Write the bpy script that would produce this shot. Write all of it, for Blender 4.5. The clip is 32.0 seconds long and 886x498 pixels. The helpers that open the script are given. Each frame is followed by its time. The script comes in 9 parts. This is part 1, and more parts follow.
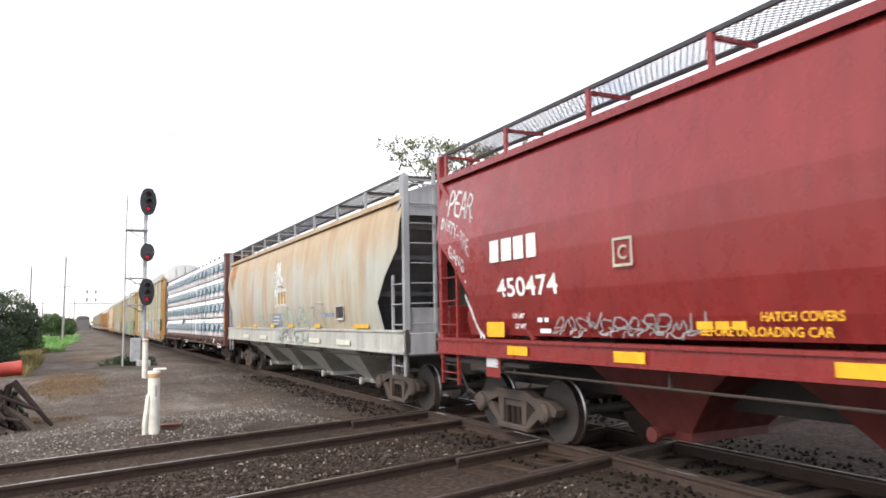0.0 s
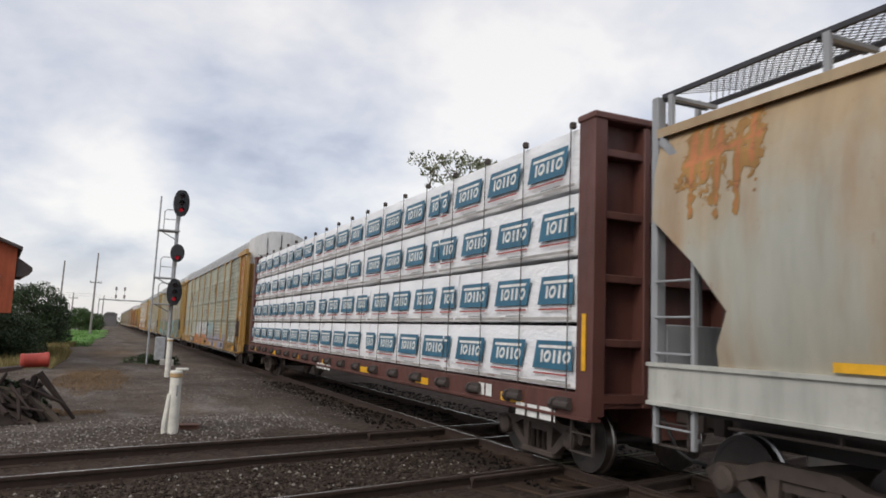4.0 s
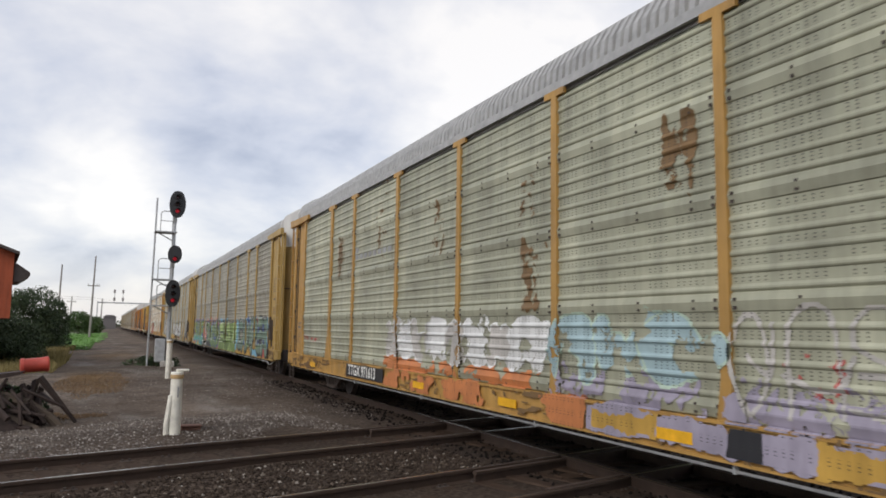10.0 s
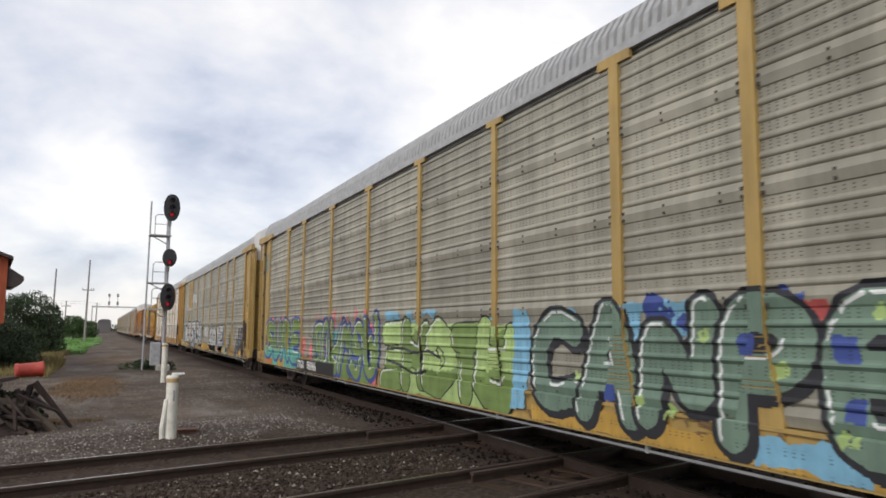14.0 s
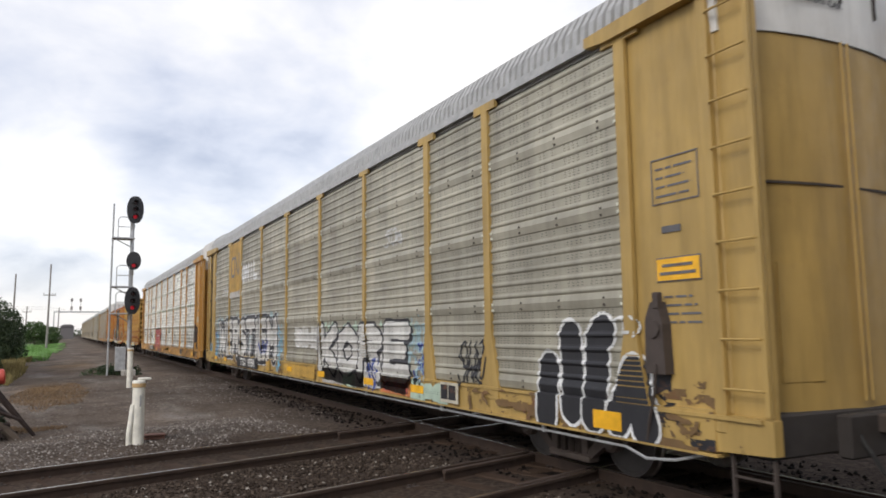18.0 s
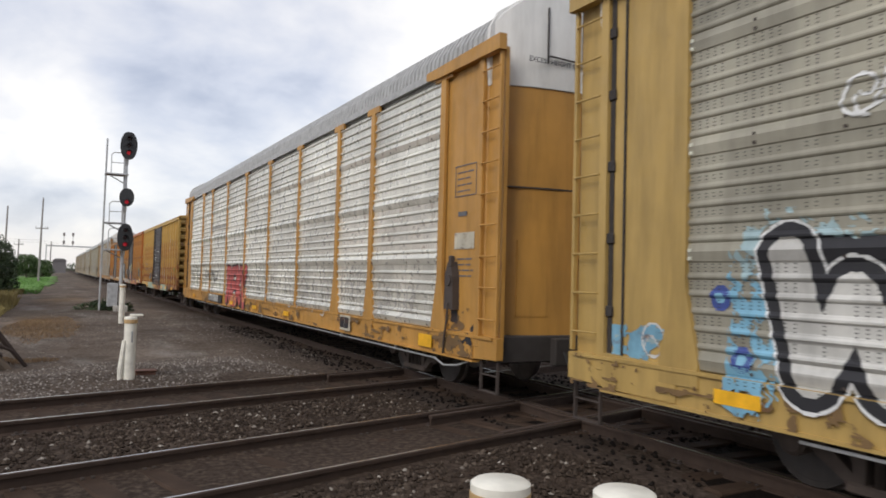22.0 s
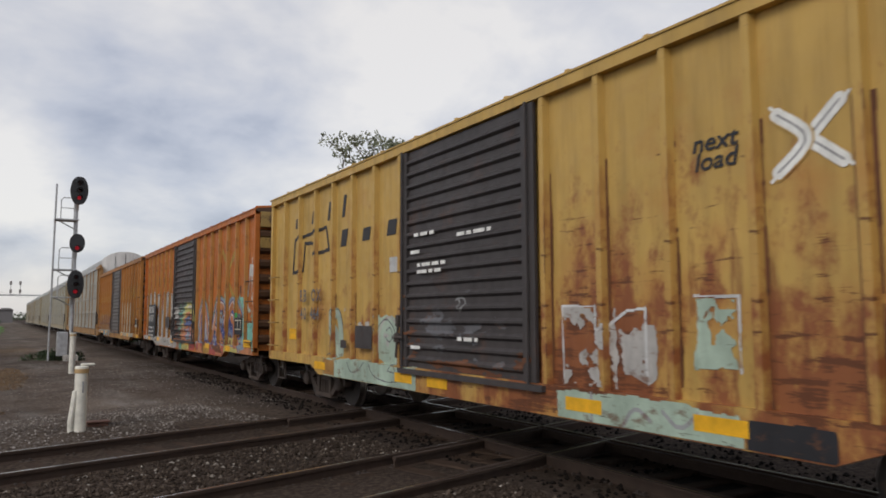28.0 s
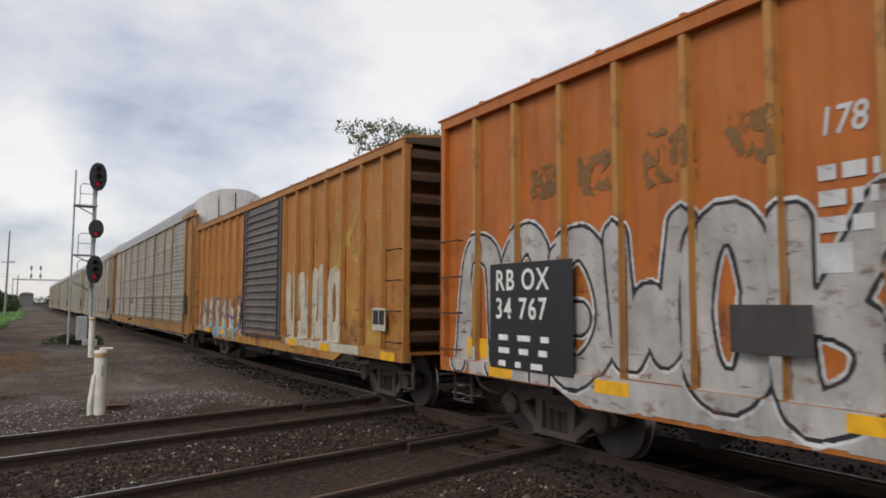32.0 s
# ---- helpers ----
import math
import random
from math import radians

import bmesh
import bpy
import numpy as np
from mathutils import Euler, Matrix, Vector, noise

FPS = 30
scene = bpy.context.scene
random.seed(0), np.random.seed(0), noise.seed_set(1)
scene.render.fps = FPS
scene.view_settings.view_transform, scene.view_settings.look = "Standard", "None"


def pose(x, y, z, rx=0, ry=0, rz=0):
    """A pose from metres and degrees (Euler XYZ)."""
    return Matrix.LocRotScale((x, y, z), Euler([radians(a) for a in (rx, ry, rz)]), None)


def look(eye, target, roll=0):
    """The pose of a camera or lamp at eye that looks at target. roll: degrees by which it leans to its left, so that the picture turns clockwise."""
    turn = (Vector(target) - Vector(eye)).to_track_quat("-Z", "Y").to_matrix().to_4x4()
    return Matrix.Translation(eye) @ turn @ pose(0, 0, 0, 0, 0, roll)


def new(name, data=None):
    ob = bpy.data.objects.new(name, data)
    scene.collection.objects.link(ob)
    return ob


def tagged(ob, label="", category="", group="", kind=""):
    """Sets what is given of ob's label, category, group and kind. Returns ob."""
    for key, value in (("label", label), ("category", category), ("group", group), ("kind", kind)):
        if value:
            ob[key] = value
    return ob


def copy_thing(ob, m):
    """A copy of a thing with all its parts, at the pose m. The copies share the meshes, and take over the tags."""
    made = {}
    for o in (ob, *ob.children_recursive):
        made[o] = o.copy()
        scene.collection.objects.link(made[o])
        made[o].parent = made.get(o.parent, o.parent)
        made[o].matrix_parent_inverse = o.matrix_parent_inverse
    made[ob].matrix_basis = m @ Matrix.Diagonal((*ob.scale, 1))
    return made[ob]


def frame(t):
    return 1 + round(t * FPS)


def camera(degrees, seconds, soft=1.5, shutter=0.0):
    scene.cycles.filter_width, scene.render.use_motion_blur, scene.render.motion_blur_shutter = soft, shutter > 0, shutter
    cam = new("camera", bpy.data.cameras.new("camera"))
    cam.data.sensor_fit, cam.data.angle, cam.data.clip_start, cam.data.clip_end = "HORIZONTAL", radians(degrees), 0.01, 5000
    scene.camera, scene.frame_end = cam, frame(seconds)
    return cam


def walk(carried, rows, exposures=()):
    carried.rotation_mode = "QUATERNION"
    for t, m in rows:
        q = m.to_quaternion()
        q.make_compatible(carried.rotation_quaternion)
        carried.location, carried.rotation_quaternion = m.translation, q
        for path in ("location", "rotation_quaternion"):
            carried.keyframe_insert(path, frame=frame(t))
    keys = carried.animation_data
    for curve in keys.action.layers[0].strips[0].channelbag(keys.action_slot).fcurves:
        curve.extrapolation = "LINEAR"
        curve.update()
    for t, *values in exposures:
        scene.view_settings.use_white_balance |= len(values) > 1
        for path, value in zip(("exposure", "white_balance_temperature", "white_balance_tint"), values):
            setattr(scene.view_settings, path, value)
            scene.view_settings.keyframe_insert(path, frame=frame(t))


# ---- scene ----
cam = camera(62.58, 32.0, soft=1.7, shutter=0.15)
EYE = (0.0, 0.0, 1.78)
TURNS = [
    (0, 95.41, 1.1, -26.33), (0.5, 95.92, 0.27, -25.08), (1, 95.81, -0.07, -24.63), (1.5, 95.55, -0.57, -25.15),
    (2, 95.59, -0.57, -25.26), (2.5, 94.74, -1.82, -24.94), (3, 96.26, -2.05, -25), (3.5, 97.24, -2.02, -24.4),
    (4, 96.67, -2.26, -24.6), (4.5, 96.36, -1.88, -24.29), (6.5, 96.31, -0.63, -24.74), (7, 96.31, -1.18, -24.6),
    (7.5, 96.3, -1.01, -24.73), (8, 96.36, -0.62, -24.75), (8.5, 96.57, -1.19, -24.43), (9, 96.21, -1.12, -24.27),
    (9.5, 96.19, -0.89, -24.46), (10, 96.28, -0.91, -24.63), (10.5, 96.17, -0.56, -25.03), (11, 96.31, -0.47, -24.64),
    (11.5, 96.56, -0.36, -24.66), (12, 96.8, -0.42, -24.81), (12.5, 96.65, -0.14, -25.01), (13, 96.48, -0.41, -25.14),
    (13.5, 96.67, -0.32, -24.92), (15.5, 94.65, -0.31, -26.05), (16, 96.08, 0.28, -27.06), (16.5, 96.41, 0.68, -26.49),
    (17, 96.82, 0.14, -27.23), (17.5, 97.07, 0.81, -27.64), (18, 96.24, 0.75, -27.28), (18.5, 96.42, 0.26, -27.05),
    (19, 96.76, 0.08, -26.71), (19.5, 96.41, 0.13, -26.33), (20, 96.34, 0.54, -26.84), (20.5, 95.88, 0.76, -27.04),
    (21, 96, 0.33, -26.91), (21.5, 96.15, 0.14, -26.71), (22, 92.25, -1.5, -27.92), (22.5, 94.22, -0.78, -27.36),
    (23, 96.62, -0.56, -27.33), (23.5, 99.07, -1.96, -28.12), (24, 100.9, -3.95, -31.43), (24.5, 99.79, -2.37, -32.58),
    (25, 97.07, -2.32, -33.62), (25.5, 94.6, -0.76, -32.31), (27.5, 95.24, -0.1, -31.11), (28, 95.25, 0.19, -31.01),
    (28.5, 92.37, -0.82, -30.43), (29, 92.49, -0.61, -29.92), (29.5, 92.53, -0.49, -30), (30, 92.69, -0.64, -30.03),
    (30.5, 93.1, -0.47, -30.43), (31, 93.36, -0.05, -30.65), (31.5, 93.2, -0.03, -30.48), (32, 94.27, -0.23, -29.84),
]
walk(cam, [(t, pose(*EYE, rx, ry, rz)) for t, rx, ry, rz in TURNS],
     exposures=[(t, s, 6750, 11) for t, s in (
         (0, 1.05), (0.4, 0.7), (0.9, 0.3), (1.6, 0.1), (3, 0.0), (4.5, -0.1), (6.5, -0.25), (7.6, -0.28), (8.3, -0.12), (9, 0.03), (13, 0.05), (15.5, 0.25),
         (19, 0.25), (21.5, 0.15), (22.5, 0.08), (23.2, 0.02), (24, -0.3), (25, -0.45), (26.5, -0.35), (28, -0.27), (30, -0.2), (32, -0.13))])


# metres a second at these times
SPEEDS = ((0, 5.889), (4, 6.015), (8, 6.281), (12, 6.255), (16, 6.358), (20, 6.342), (24, 6.311), (28, 6.18), (32.1, 6.117))


def travelled(t):
    """How far the train has rolled towards -y at t seconds."""
    way, last = 0.0, SPEEDS[0]
    for now in SPEEDS[1:]:
        if t <= last[0]:
            break
        q = min(t, now[0])
        v = last[1] + (now[1] - last[1]) * (q - last[0]) / (now[0] - last[0])
        way += (q - last[0]) * (last[1] + v) / 2
        last = now
    return way


# ---- sky and light ----
SUN_EL, SUN_AZ = 38.0, -118.0     # azimuth from +y towards +x
world = bpy.data.worlds.new("overcast_sky")
scene.world = world
world.use_nodes = True
wn = world.node_tree
wn.nodes.clear()


def wnode(kind, **kw):
    n = wn.nodes.new(kind)
    for k, v in kw.items():
        n.inputs[k].default_value = v
    return n


def wlink(a, b):
    wn.links.new(a, b)


def wmath(op, a, b=None, c=None):
    n = wn.nodes.new("ShaderNodeMath")
    n.operation = op
    for i, v in enumerate((a, b, c)):
        if v is None:
            continue
        if isinstance(v, (int, float)):
            n.inputs[i].default_value = v
        else:
            wlink(v, n.inputs[i])
    return n.outputs[0]


def heading(az, el):
    a, e = radians(az), radians(el)
    return (math.sin(a) * math.cos(e), math.cos(a) * math.cos(e), math.sin(e))


sky = wn.nodes.new("ShaderNodeTexSky")
sky.sky_type, sky.sun_disc = "NISHITA", False
sky.sun_elevation, sky.sun_rotation = radians(SUN_EL), radians(SUN_AZ)
way = wn.nodes.new("ShaderNodeTexCoord").outputs["Generated"]
sep = wn.nodes.new("ShaderNodeSeparateXYZ")
wlink(way, sep.inputs[0])
flat = wmath("ADD", wmath("MAXIMUM", sep.outputs[2], 0.0), 0.42)
comb = wn.nodes.new("ShaderNodeCombineXYZ")
wlink(wmath("DIVIDE", sep.outputs[0], flat), comb.inputs[0])
wlink(wmath("DIVIDE", sep.outputs[1], flat), comb.inputs[1])
big = wnode("ShaderNodeTexNoise", Scale=2.1, Detail=5.0, Roughness=0.52, Distortion=0.25)
small = wnode("ShaderNodeTexNoise", Scale=6.0, Detail=6.0, Roughness=0.55, Distortion=0.3)
wlink(comb.outputs[0], big.inputs["Vector"])
wlink(comb.outputs[0], small.inputs["Vector"])
cover = wmath("ADD", wmath("MULTIPLY", big.outputs[0], 0.75), wmath("MULTIPLY", small.outputs[0], 0.25))
# the clouds that stand over the line: (azimuth, elevation, sharpness, amount), thin and bright or thick and dark
for az, el, sharp, amount in ((6.8, 16.0, 200, -0.17), (-3.5, 20, 90, 0.05), (-3.0, 13.5, 260, 0.03), (-0.5, 8.8, 420, 0.22), (-1.5, 5.8, 600, -0.10), (11, 23.5, 130, 0.17), (4, 28, 90, 0.08),
                              (26, 20, 90, 0.12), (36, 28, 60, 0.14), (9, 8.5, 300, 0.10), (19, 27, 120, -0.07), (-2, 24, 120, -0.05), (4, 5.0, 500, 0.05)):
    dot = wn.nodes.new("ShaderNodeVectorMath")
    dot.operation = "DOT_PRODUCT"
    wlink(way, dot.inputs[0])
    dot.inputs[1].default_value = heading(az, el)
    spot = wmath("POWER", 2.718, wmath("MULTIPLY", wmath("SUBTRACT", dot.outputs["Value"], 1.0), float(sharp)))
    cover = wmath("ADD", cover, wmath("MULTIPLY", spot, amount))
ramp = wn.nodes.new("ShaderNodeValToRGB")
wlink(cover, ramp.inputs[0])
els = ramp.color_ramp.elements
els[0].position, els[0].color = 0.34, (0.33, 0.38, 0.51, 1)
els[1].position, els[1].color = 0.668, (1.0, 0.99, 0.98, 1)
mid = els.new(0.475)
mid.color = (0.62, 0.66, 0.765, 1)
# a pale belt of haze along the horizon
haze = wn.nodes.new("ShaderNodeMix")
haze.data_type = "RGBA"
wlink(wmath("POWER", wmath("SUBTRACT", 1.0, wmath("MINIMUM", wmath("ABSOLUTE", sep.outputs[2]), 1.0)), 22.0), haze.inputs["Factor"])
wlink(ramp.outputs[0], haze.inputs["A"])
haze.inputs["B"].default_value = (0.84, 0.83, 0.85, 1)
blue = wnode("ShaderNodeBackground", Strength=0.03)
cloud = wnode("ShaderNodeBackground", Strength=0.88)
wlink(sky.outputs[0], blue.inputs["Color"])
wlink(haze.outputs["Result"], cloud.inputs["Color"])
both = wn.nodes.new("ShaderNodeAddShader")
wlink(blue.outputs[0], both.inputs[0])
wlink(cloud.outputs[0], both.inputs[1])
wout = wn.nodes.new("ShaderNodeOutputWorld")
wlink(both.outputs[0], wout.inputs["Surface"])

sun = new("sun", bpy.data.lights.new("sun", "SUN"))
sun.data.energy, sun.data.angle, sun.data.color = 1.5, radians(24), (1.0, 0.96, 0.9)
sun.matrix_world = look((0, 0, 0), tuple(-v for v in heading(SUN_AZ, SUN_EL)))


# ---- materials ----
class Mat:
    """A node material: m.n(kind) adds a node, m.math() arithmetic, m.ramp() a colour ramp, m.mix() a blend."""

    def __init__(self, name, rough=0.6, metal=0.0):
        self.mat = bpy.data.materials.new(name)
        self.mat.use_nodes = True
        self.t = self.mat.node_tree
        self.b = self.t.nodes["Principled BSDF"]
        self.b.inputs["Roughness"].default_value, self.b.inputs["Metallic"].default_value = rough, metal
        self.co = self.t.nodes.new("ShaderNodeTexCoord").outputs["Object"]

    def link(self, a, b):
        self.t.links.new(a, b)

    def put(self, socket, v):
        if isinstance(v, (int, float, tuple)):
            socket.default_value = v if not isinstance(v, tuple) or len(v) == 4 or socket.type == "VECTOR" else (*v, 1)
        else:
            self.link(v, socket)

    def math(self, op, a, b=None):
        n = self.t.nodes.new("ShaderNodeMath")
        n.operation = op
        self.put(n.inputs[0], a)
        if b is not None:
            self.put(n.inputs[1], b)
        return n.outputs[0]

    def axes(self, co=None):
        n = self.t.nodes.new("ShaderNodeSeparateXYZ")
        self.link(co or self.co, n.inputs[0])
        return n.outputs

    def noise(self, scale, detail=4, rough=0.55, stretch=None, co=None):
        n = self.t.nodes.new("ShaderNodeTexNoise")
        n.inputs["Scale"].default_value, n.inputs["Detail"].default_value, n.inputs["Roughness"].default_value = scale, detail, rough
        co = co or self.co
        if stretch:
            m = self.t.nodes.new("ShaderNodeMapping")
            m.inputs["Scale"].default_value = stretch
            self.link(co, m.inputs["Vector"])
            co = m.outputs[0]
        self.link(co, n.inputs["Vector"])
        return n.outputs[0]

    def ramp(self, v, *stops):
        n = self.t.nodes.new("ShaderNodeValToRGB")
        self.link(v, n.inputs[0])
        e = n.color_ramp.elements
        while len(e) < len(stops):
            e.new(0.5)
        for q, (p, c) in zip(e, stops):
            q.position, q.color = p, (*((c, c, c) if isinstance(c, (int, float)) else c), 1)
        return n.outputs[0]

    def mix(self, f, a, b, kind="MIX"):
        n = self.t.nodes.new("ShaderNodeMix")
        n.data_type, n.blend_type = "RGBA", kind
        self.put(n.inputs["Factor"], f)
        self.put(n.inputs["A"], a)
        self.put(n.inputs["B"], b)
        return n.outputs["Result"]

    def colour(self, v):
        self.put(self.b.inputs["Base Color"], v)
        return self

    def rough(self, v):
        self.put(self.b.inputs["Roughness"], v)
        return self

    def bump(self, v, height=0.01, strength=0.6):
        n = self.t.nodes.new("ShaderNodeBump")
        n.inputs["Distance"].default_value, n.inputs["Strength"].default_value = height, strength
        self.link(v, n.inputs["Height"])
        self.link(n.outputs[0], self.b.inputs["Normal"])
        return self

    def dull(self, v=0.12):
        self.b.inputs["Specular IOR Level"].default_value = v
        return self

    def glow(self, colour, strength):
        self.b.inputs["Emission Color"].default_value = (*colour, 1)
        self.b.inputs["Emission Strength"].default_value = strength
        return self


def tint(c, k):
    return tuple(v * k for v in c)


def painted(name, c, rust=(0.16, 0.06, 0.025), amount=0.35, rough=0.5, streak=(3.0, 3.0, 0.45), grime=0.55):
    """Weathered paint on steel: chalky patches, long dirt streaks down the sheet and flecks of rust."""
    m = Mat(name, rough)
    patch = m.ramp(m.noise(0.9, 5), (0.3, 0.82), (0.7, 1.06))
    base = m.mix(1.0, c, patch, "MULTIPLY")
    run = m.ramp(m.noise(1.6, 6, 0.6, streak), (0.42, 1.0), (0.72, grime))
    base = m.mix(0.8, base, run, "MULTIPLY")
    fleck = m.math("MULTIPLY", m.ramp(m.noise(2.3, 9, 0.68), (0.60 - 0.12 * amount, 0.0), (0.70 - 0.1 * amount, 1.0)), min(1.0, amount * 1.6))
    m.colour(m.mix(fleck, base, rust))
    m.rough(m.ramp(m.noise(5, 4), (0.3, rough - 0.08), (0.7, rough + 0.15)))
    return m.bump(m.noise(40, 3), 0.002, 0.25).mat


def plain(name, c, rough=0.6, metal=0.0, vary=0.18, scale=6):
    m = Mat(name, rough, metal)
    m.colour(m.mix(1.0, c, m.ramp(m.noise(scale, 5), (0.3, 1 - vary), (0.7, 1 + vary)), "MULTIPLY"))
    return m.bump(m.noise(scale * 8, 3), 0.003, 0.25).mat


def slots(m):
    """The punched slots of the rack sheets: short rows in uneven columns on the flats between the ribs."""
    ax = m.axes()
    cell = m.math("MULTIPLY", ax[1], 11.5)
    fy = m.math("FRACT", cell)
    lot = m.math("FRACT", m.math("MULTIPLY", m.math("SINE", m.math("MULTIPLY", m.math("FLOOR", cell), 12.9898)), 43758.5))
    up = m.math("DIVIDE", m.math("SUBTRACT", ax[2], 0.97), 1.015)
    sheet_up = m.math("FRACT", up)
    flat = m.math("GREATER_THAN", m.math("FRACT", m.math("DIVIDE", m.math("SUBTRACT", sheet_up, 0.1833), 0.16305)), 0.46)
    fz = m.math("FRACT", m.math("MULTIPLY", ax[2], 30.0))
    slot = m.math("MULTIPLY", m.math("LESS_THAN", fz, 0.32), m.math("LESS_THAN", m.math("ABSOLUTE", m.math("SUBTRACT", fy, 0.5)), 0.16))
    slot = m.math("MULTIPLY", slot, m.math("MULTIPLY", flat, m.math("GREATER_THAN", sheet_up, 0.19)))
    return m.math("MULTIPLY", m.math("MULTIPLY", slot, m.math("GREATER_THAN", lot, 0.22)), 0.78)


def rack_panel(name, c, rough=0.5, metal=0.25, dirt=0.6):
    """Galvanised sheet with columns of small punched slots between the ribs, stained down the sheet."""
    m = Mat(name, rough, metal)
    patch = m.ramp(m.noise(0.8, 5), (0.3, 0.76), (0.7, 1.1))
    run = m.ramp(m.noise(1.1, 6, 0.6, (1, 2.6, 0.35)), (0.42, 1.0), (0.75, dirt))
    base = m.mix(0.9, m.mix(1.0, c, patch, "MULTIPLY"), run, "MULTIPLY")
    smear = m.ramp(m.noise(1.5, 5, 0.6, (1, 0.35, 2.2)), (0.45, 1.0), (0.75, 0.72))
    base = m.mix(0.7, base, smear, "MULTIPLY")
    stain = m.ramp(m.noise(0.55, 7, 0.65), (0.60, 0.0), (0.72, 0.45))
    base = m.mix(stain, base, tint((0.30, 0.22, 0.13), 0.8))
    lot = m.t.nodes.new("ShaderNodeTexWhiteNoise")
    lot.noise_dimensions = "1D"
    level = m.math("FLOOR", m.math("DIVIDE", m.math("SUBTRACT", m.axes()[2], 0.97), 1.015))
    m.put(lot.inputs["W"], m.math("ADD", level, m.math("MULTIPLY", m.t.nodes.new("ShaderNodeObjectInfo").outputs["Random"], 57.0)))
    base = m.mix(1.0, base, m.ramp(lot.outputs["Value"], (0.0, 0.84), (1.0, 1.08)), "MULTIPLY")
    m.colour(m.mix(slots(m), base, (0.03, 0.03, 0.028)))
    m.rough(m.ramp(m.noise(4, 4), (0.3, rough - 0.1), (0.7, rough + 0.15)))
    return m.bump(m.noise(25, 3), 0.003, 0.3).mat


def ink(name, c, on_rack):
    """Sprayed paint: uneven cover, dirt runs, worn flecks; on the racks the slots show through it."""
    m = Mat(name, 0.6, 0.45 if "silver" in name else 0.0)
    base = m.mix(1.0, c, m.ramp(m.noise(1.7, 6, 0.6), (0.3, 0.74), (0.7, 1.16)), "MULTIPLY")
    base = m.mix(0.6, base, m.ramp(m.noise(2.2, 6, 0.6, (1, 2.4, 0.4)), (0.45, 1.0), (0.75, 0.62)), "MULTIPLY")
    if on_rack:
        base = m.mix(slots(m), base, (0.03, 0.03, 0.028))
    else:
        base = m.mix(m.ramp(m.noise(4.5, 8, 0.7, (1, 0.7, 1.2)), (0.56, 0.0), (0.66, 0.75)), base, (0.16, 0.065, 0.028))
        base = m.mix(m.ramp(m.noise(7, 9, 0.7, (1, 0.3, 2.2)), (0.62, 0.0), (0.67, 0.85)), base, (0.07, 0.035, 0.02))
        base = m.mix(0.8, base, m.ramp(m.noise(1.6, 8, 0.65), (0.4, 1.0), (0.7, 0.6)), "MULTIPLY")
    m.colour(base)
    return m.bump(m.noise(30, 3), 0.003, 0.25).mat


M = {}
M["rust_dark"] = plain("dark_rusty_steel", (0.055, 0.042, 0.036), 0.75)
M["truck"] = plain("grimy_cast_steel", (0.075, 0.056, 0.046), 0.8)
M["wheel"] = plain("wheel_steel", (0.045, 0.038, 0.034), 0.6)
M["tread"] = plain("polished_tread", (0.42, 0.40, 0.38), 0.3, 1.0)
M["underframe"] = plain("underframe_black", (0.035, 0.03, 0.028), 0.8)
M["rubber"] = plain("black_rubber", (0.02, 0.02, 0.02), 0.6)
M["rail_top"] = plain("polished_rail_head", (0.62, 0.60, 0.58), 0.18, 1.0, 0.1)
M["rail"] = plain("rusty_rail", (0.05, 0.031, 0.022), 0.9)
M["rack_yellow"] = painted("rack_yellow", (0.48, 0.275, 0.075), amount=0.12, grime=0.62)
M["rack_yellow_b"] = painted("rack_yellow_bright", (0.455, 0.305, 0.098), amount=0.08, grime=0.66)
M["rack_orange"] = painted("rack_yellow_orange", (0.50, 0.26, 0.06), amount=0.05, grime=0.68)
M["panel_green"] = rack_panel("rack_panel_greenish", (0.485, 0.49, 0.365))
M["panel_grey"] = rack_panel("rack_panel_grey", (0.425, 0.40, 0.315))
M["panel_dull"] = rack_panel("rack_panel_dull", (0.445, 0.42, 0.335))
M["panel_silver"] = rack_panel("rack_panel_silver", (0.92, 0.90, 0.80), 0.30, 0.45, 0.86)
M["rack_tan"] = painted("rack_faded_tan", (0.38, 0.31, 0.20), amount=0.15, grime=0.6)
M["rack_amber"] = painted("rack_amber", (0.38, 0.19, 0.05), rust=(0.16, 0.07, 0.03), amount=0.5)
M["panel_far"] = rack_panel("rack_panel_pale", (0.43, 0.40, 0.33))
M["roof_grey"] = plain("galvanised_roof", (0.40, 0.40, 0.39), 0.48, 0.3)
M["white_end"] = painted("white_end_paint", (0.70, 0.70, 0.68), amount=0.05, grime=0.75)
M["deck_steel"] = plain("deck_steel", (0.09, 0.08, 0.07), 0.8)
M["black_paint"] = plain("black_paint", (0.02, 0.02, 0.022), 0.5)
M["white_paint"] = plain("white_stencil", (0.78, 0.78, 0.74), 0.6)
M["yellow_tape"] = plain("yellow_reflector", (0.80, 0.42, 0.02), 0.4)
M["white_tape"] = plain("white_reflector", (0.62, 0.62, 0.52), 0.4)
M["hopper_red"] = painted("hopper_red", (0.255, 0.032, 0.030), rust=(0.10, 0.03, 0.02), amount=0.06, rough=0.27, grime=0.74)
m = Mat("hopper_beige_grey", 0.5)
up = m.math("ADD", m.math("MULTIPLY", m.axes()[2], 0.19), m.math("MULTIPLY", m.noise(0.6, 6, 0.6), 0.62))
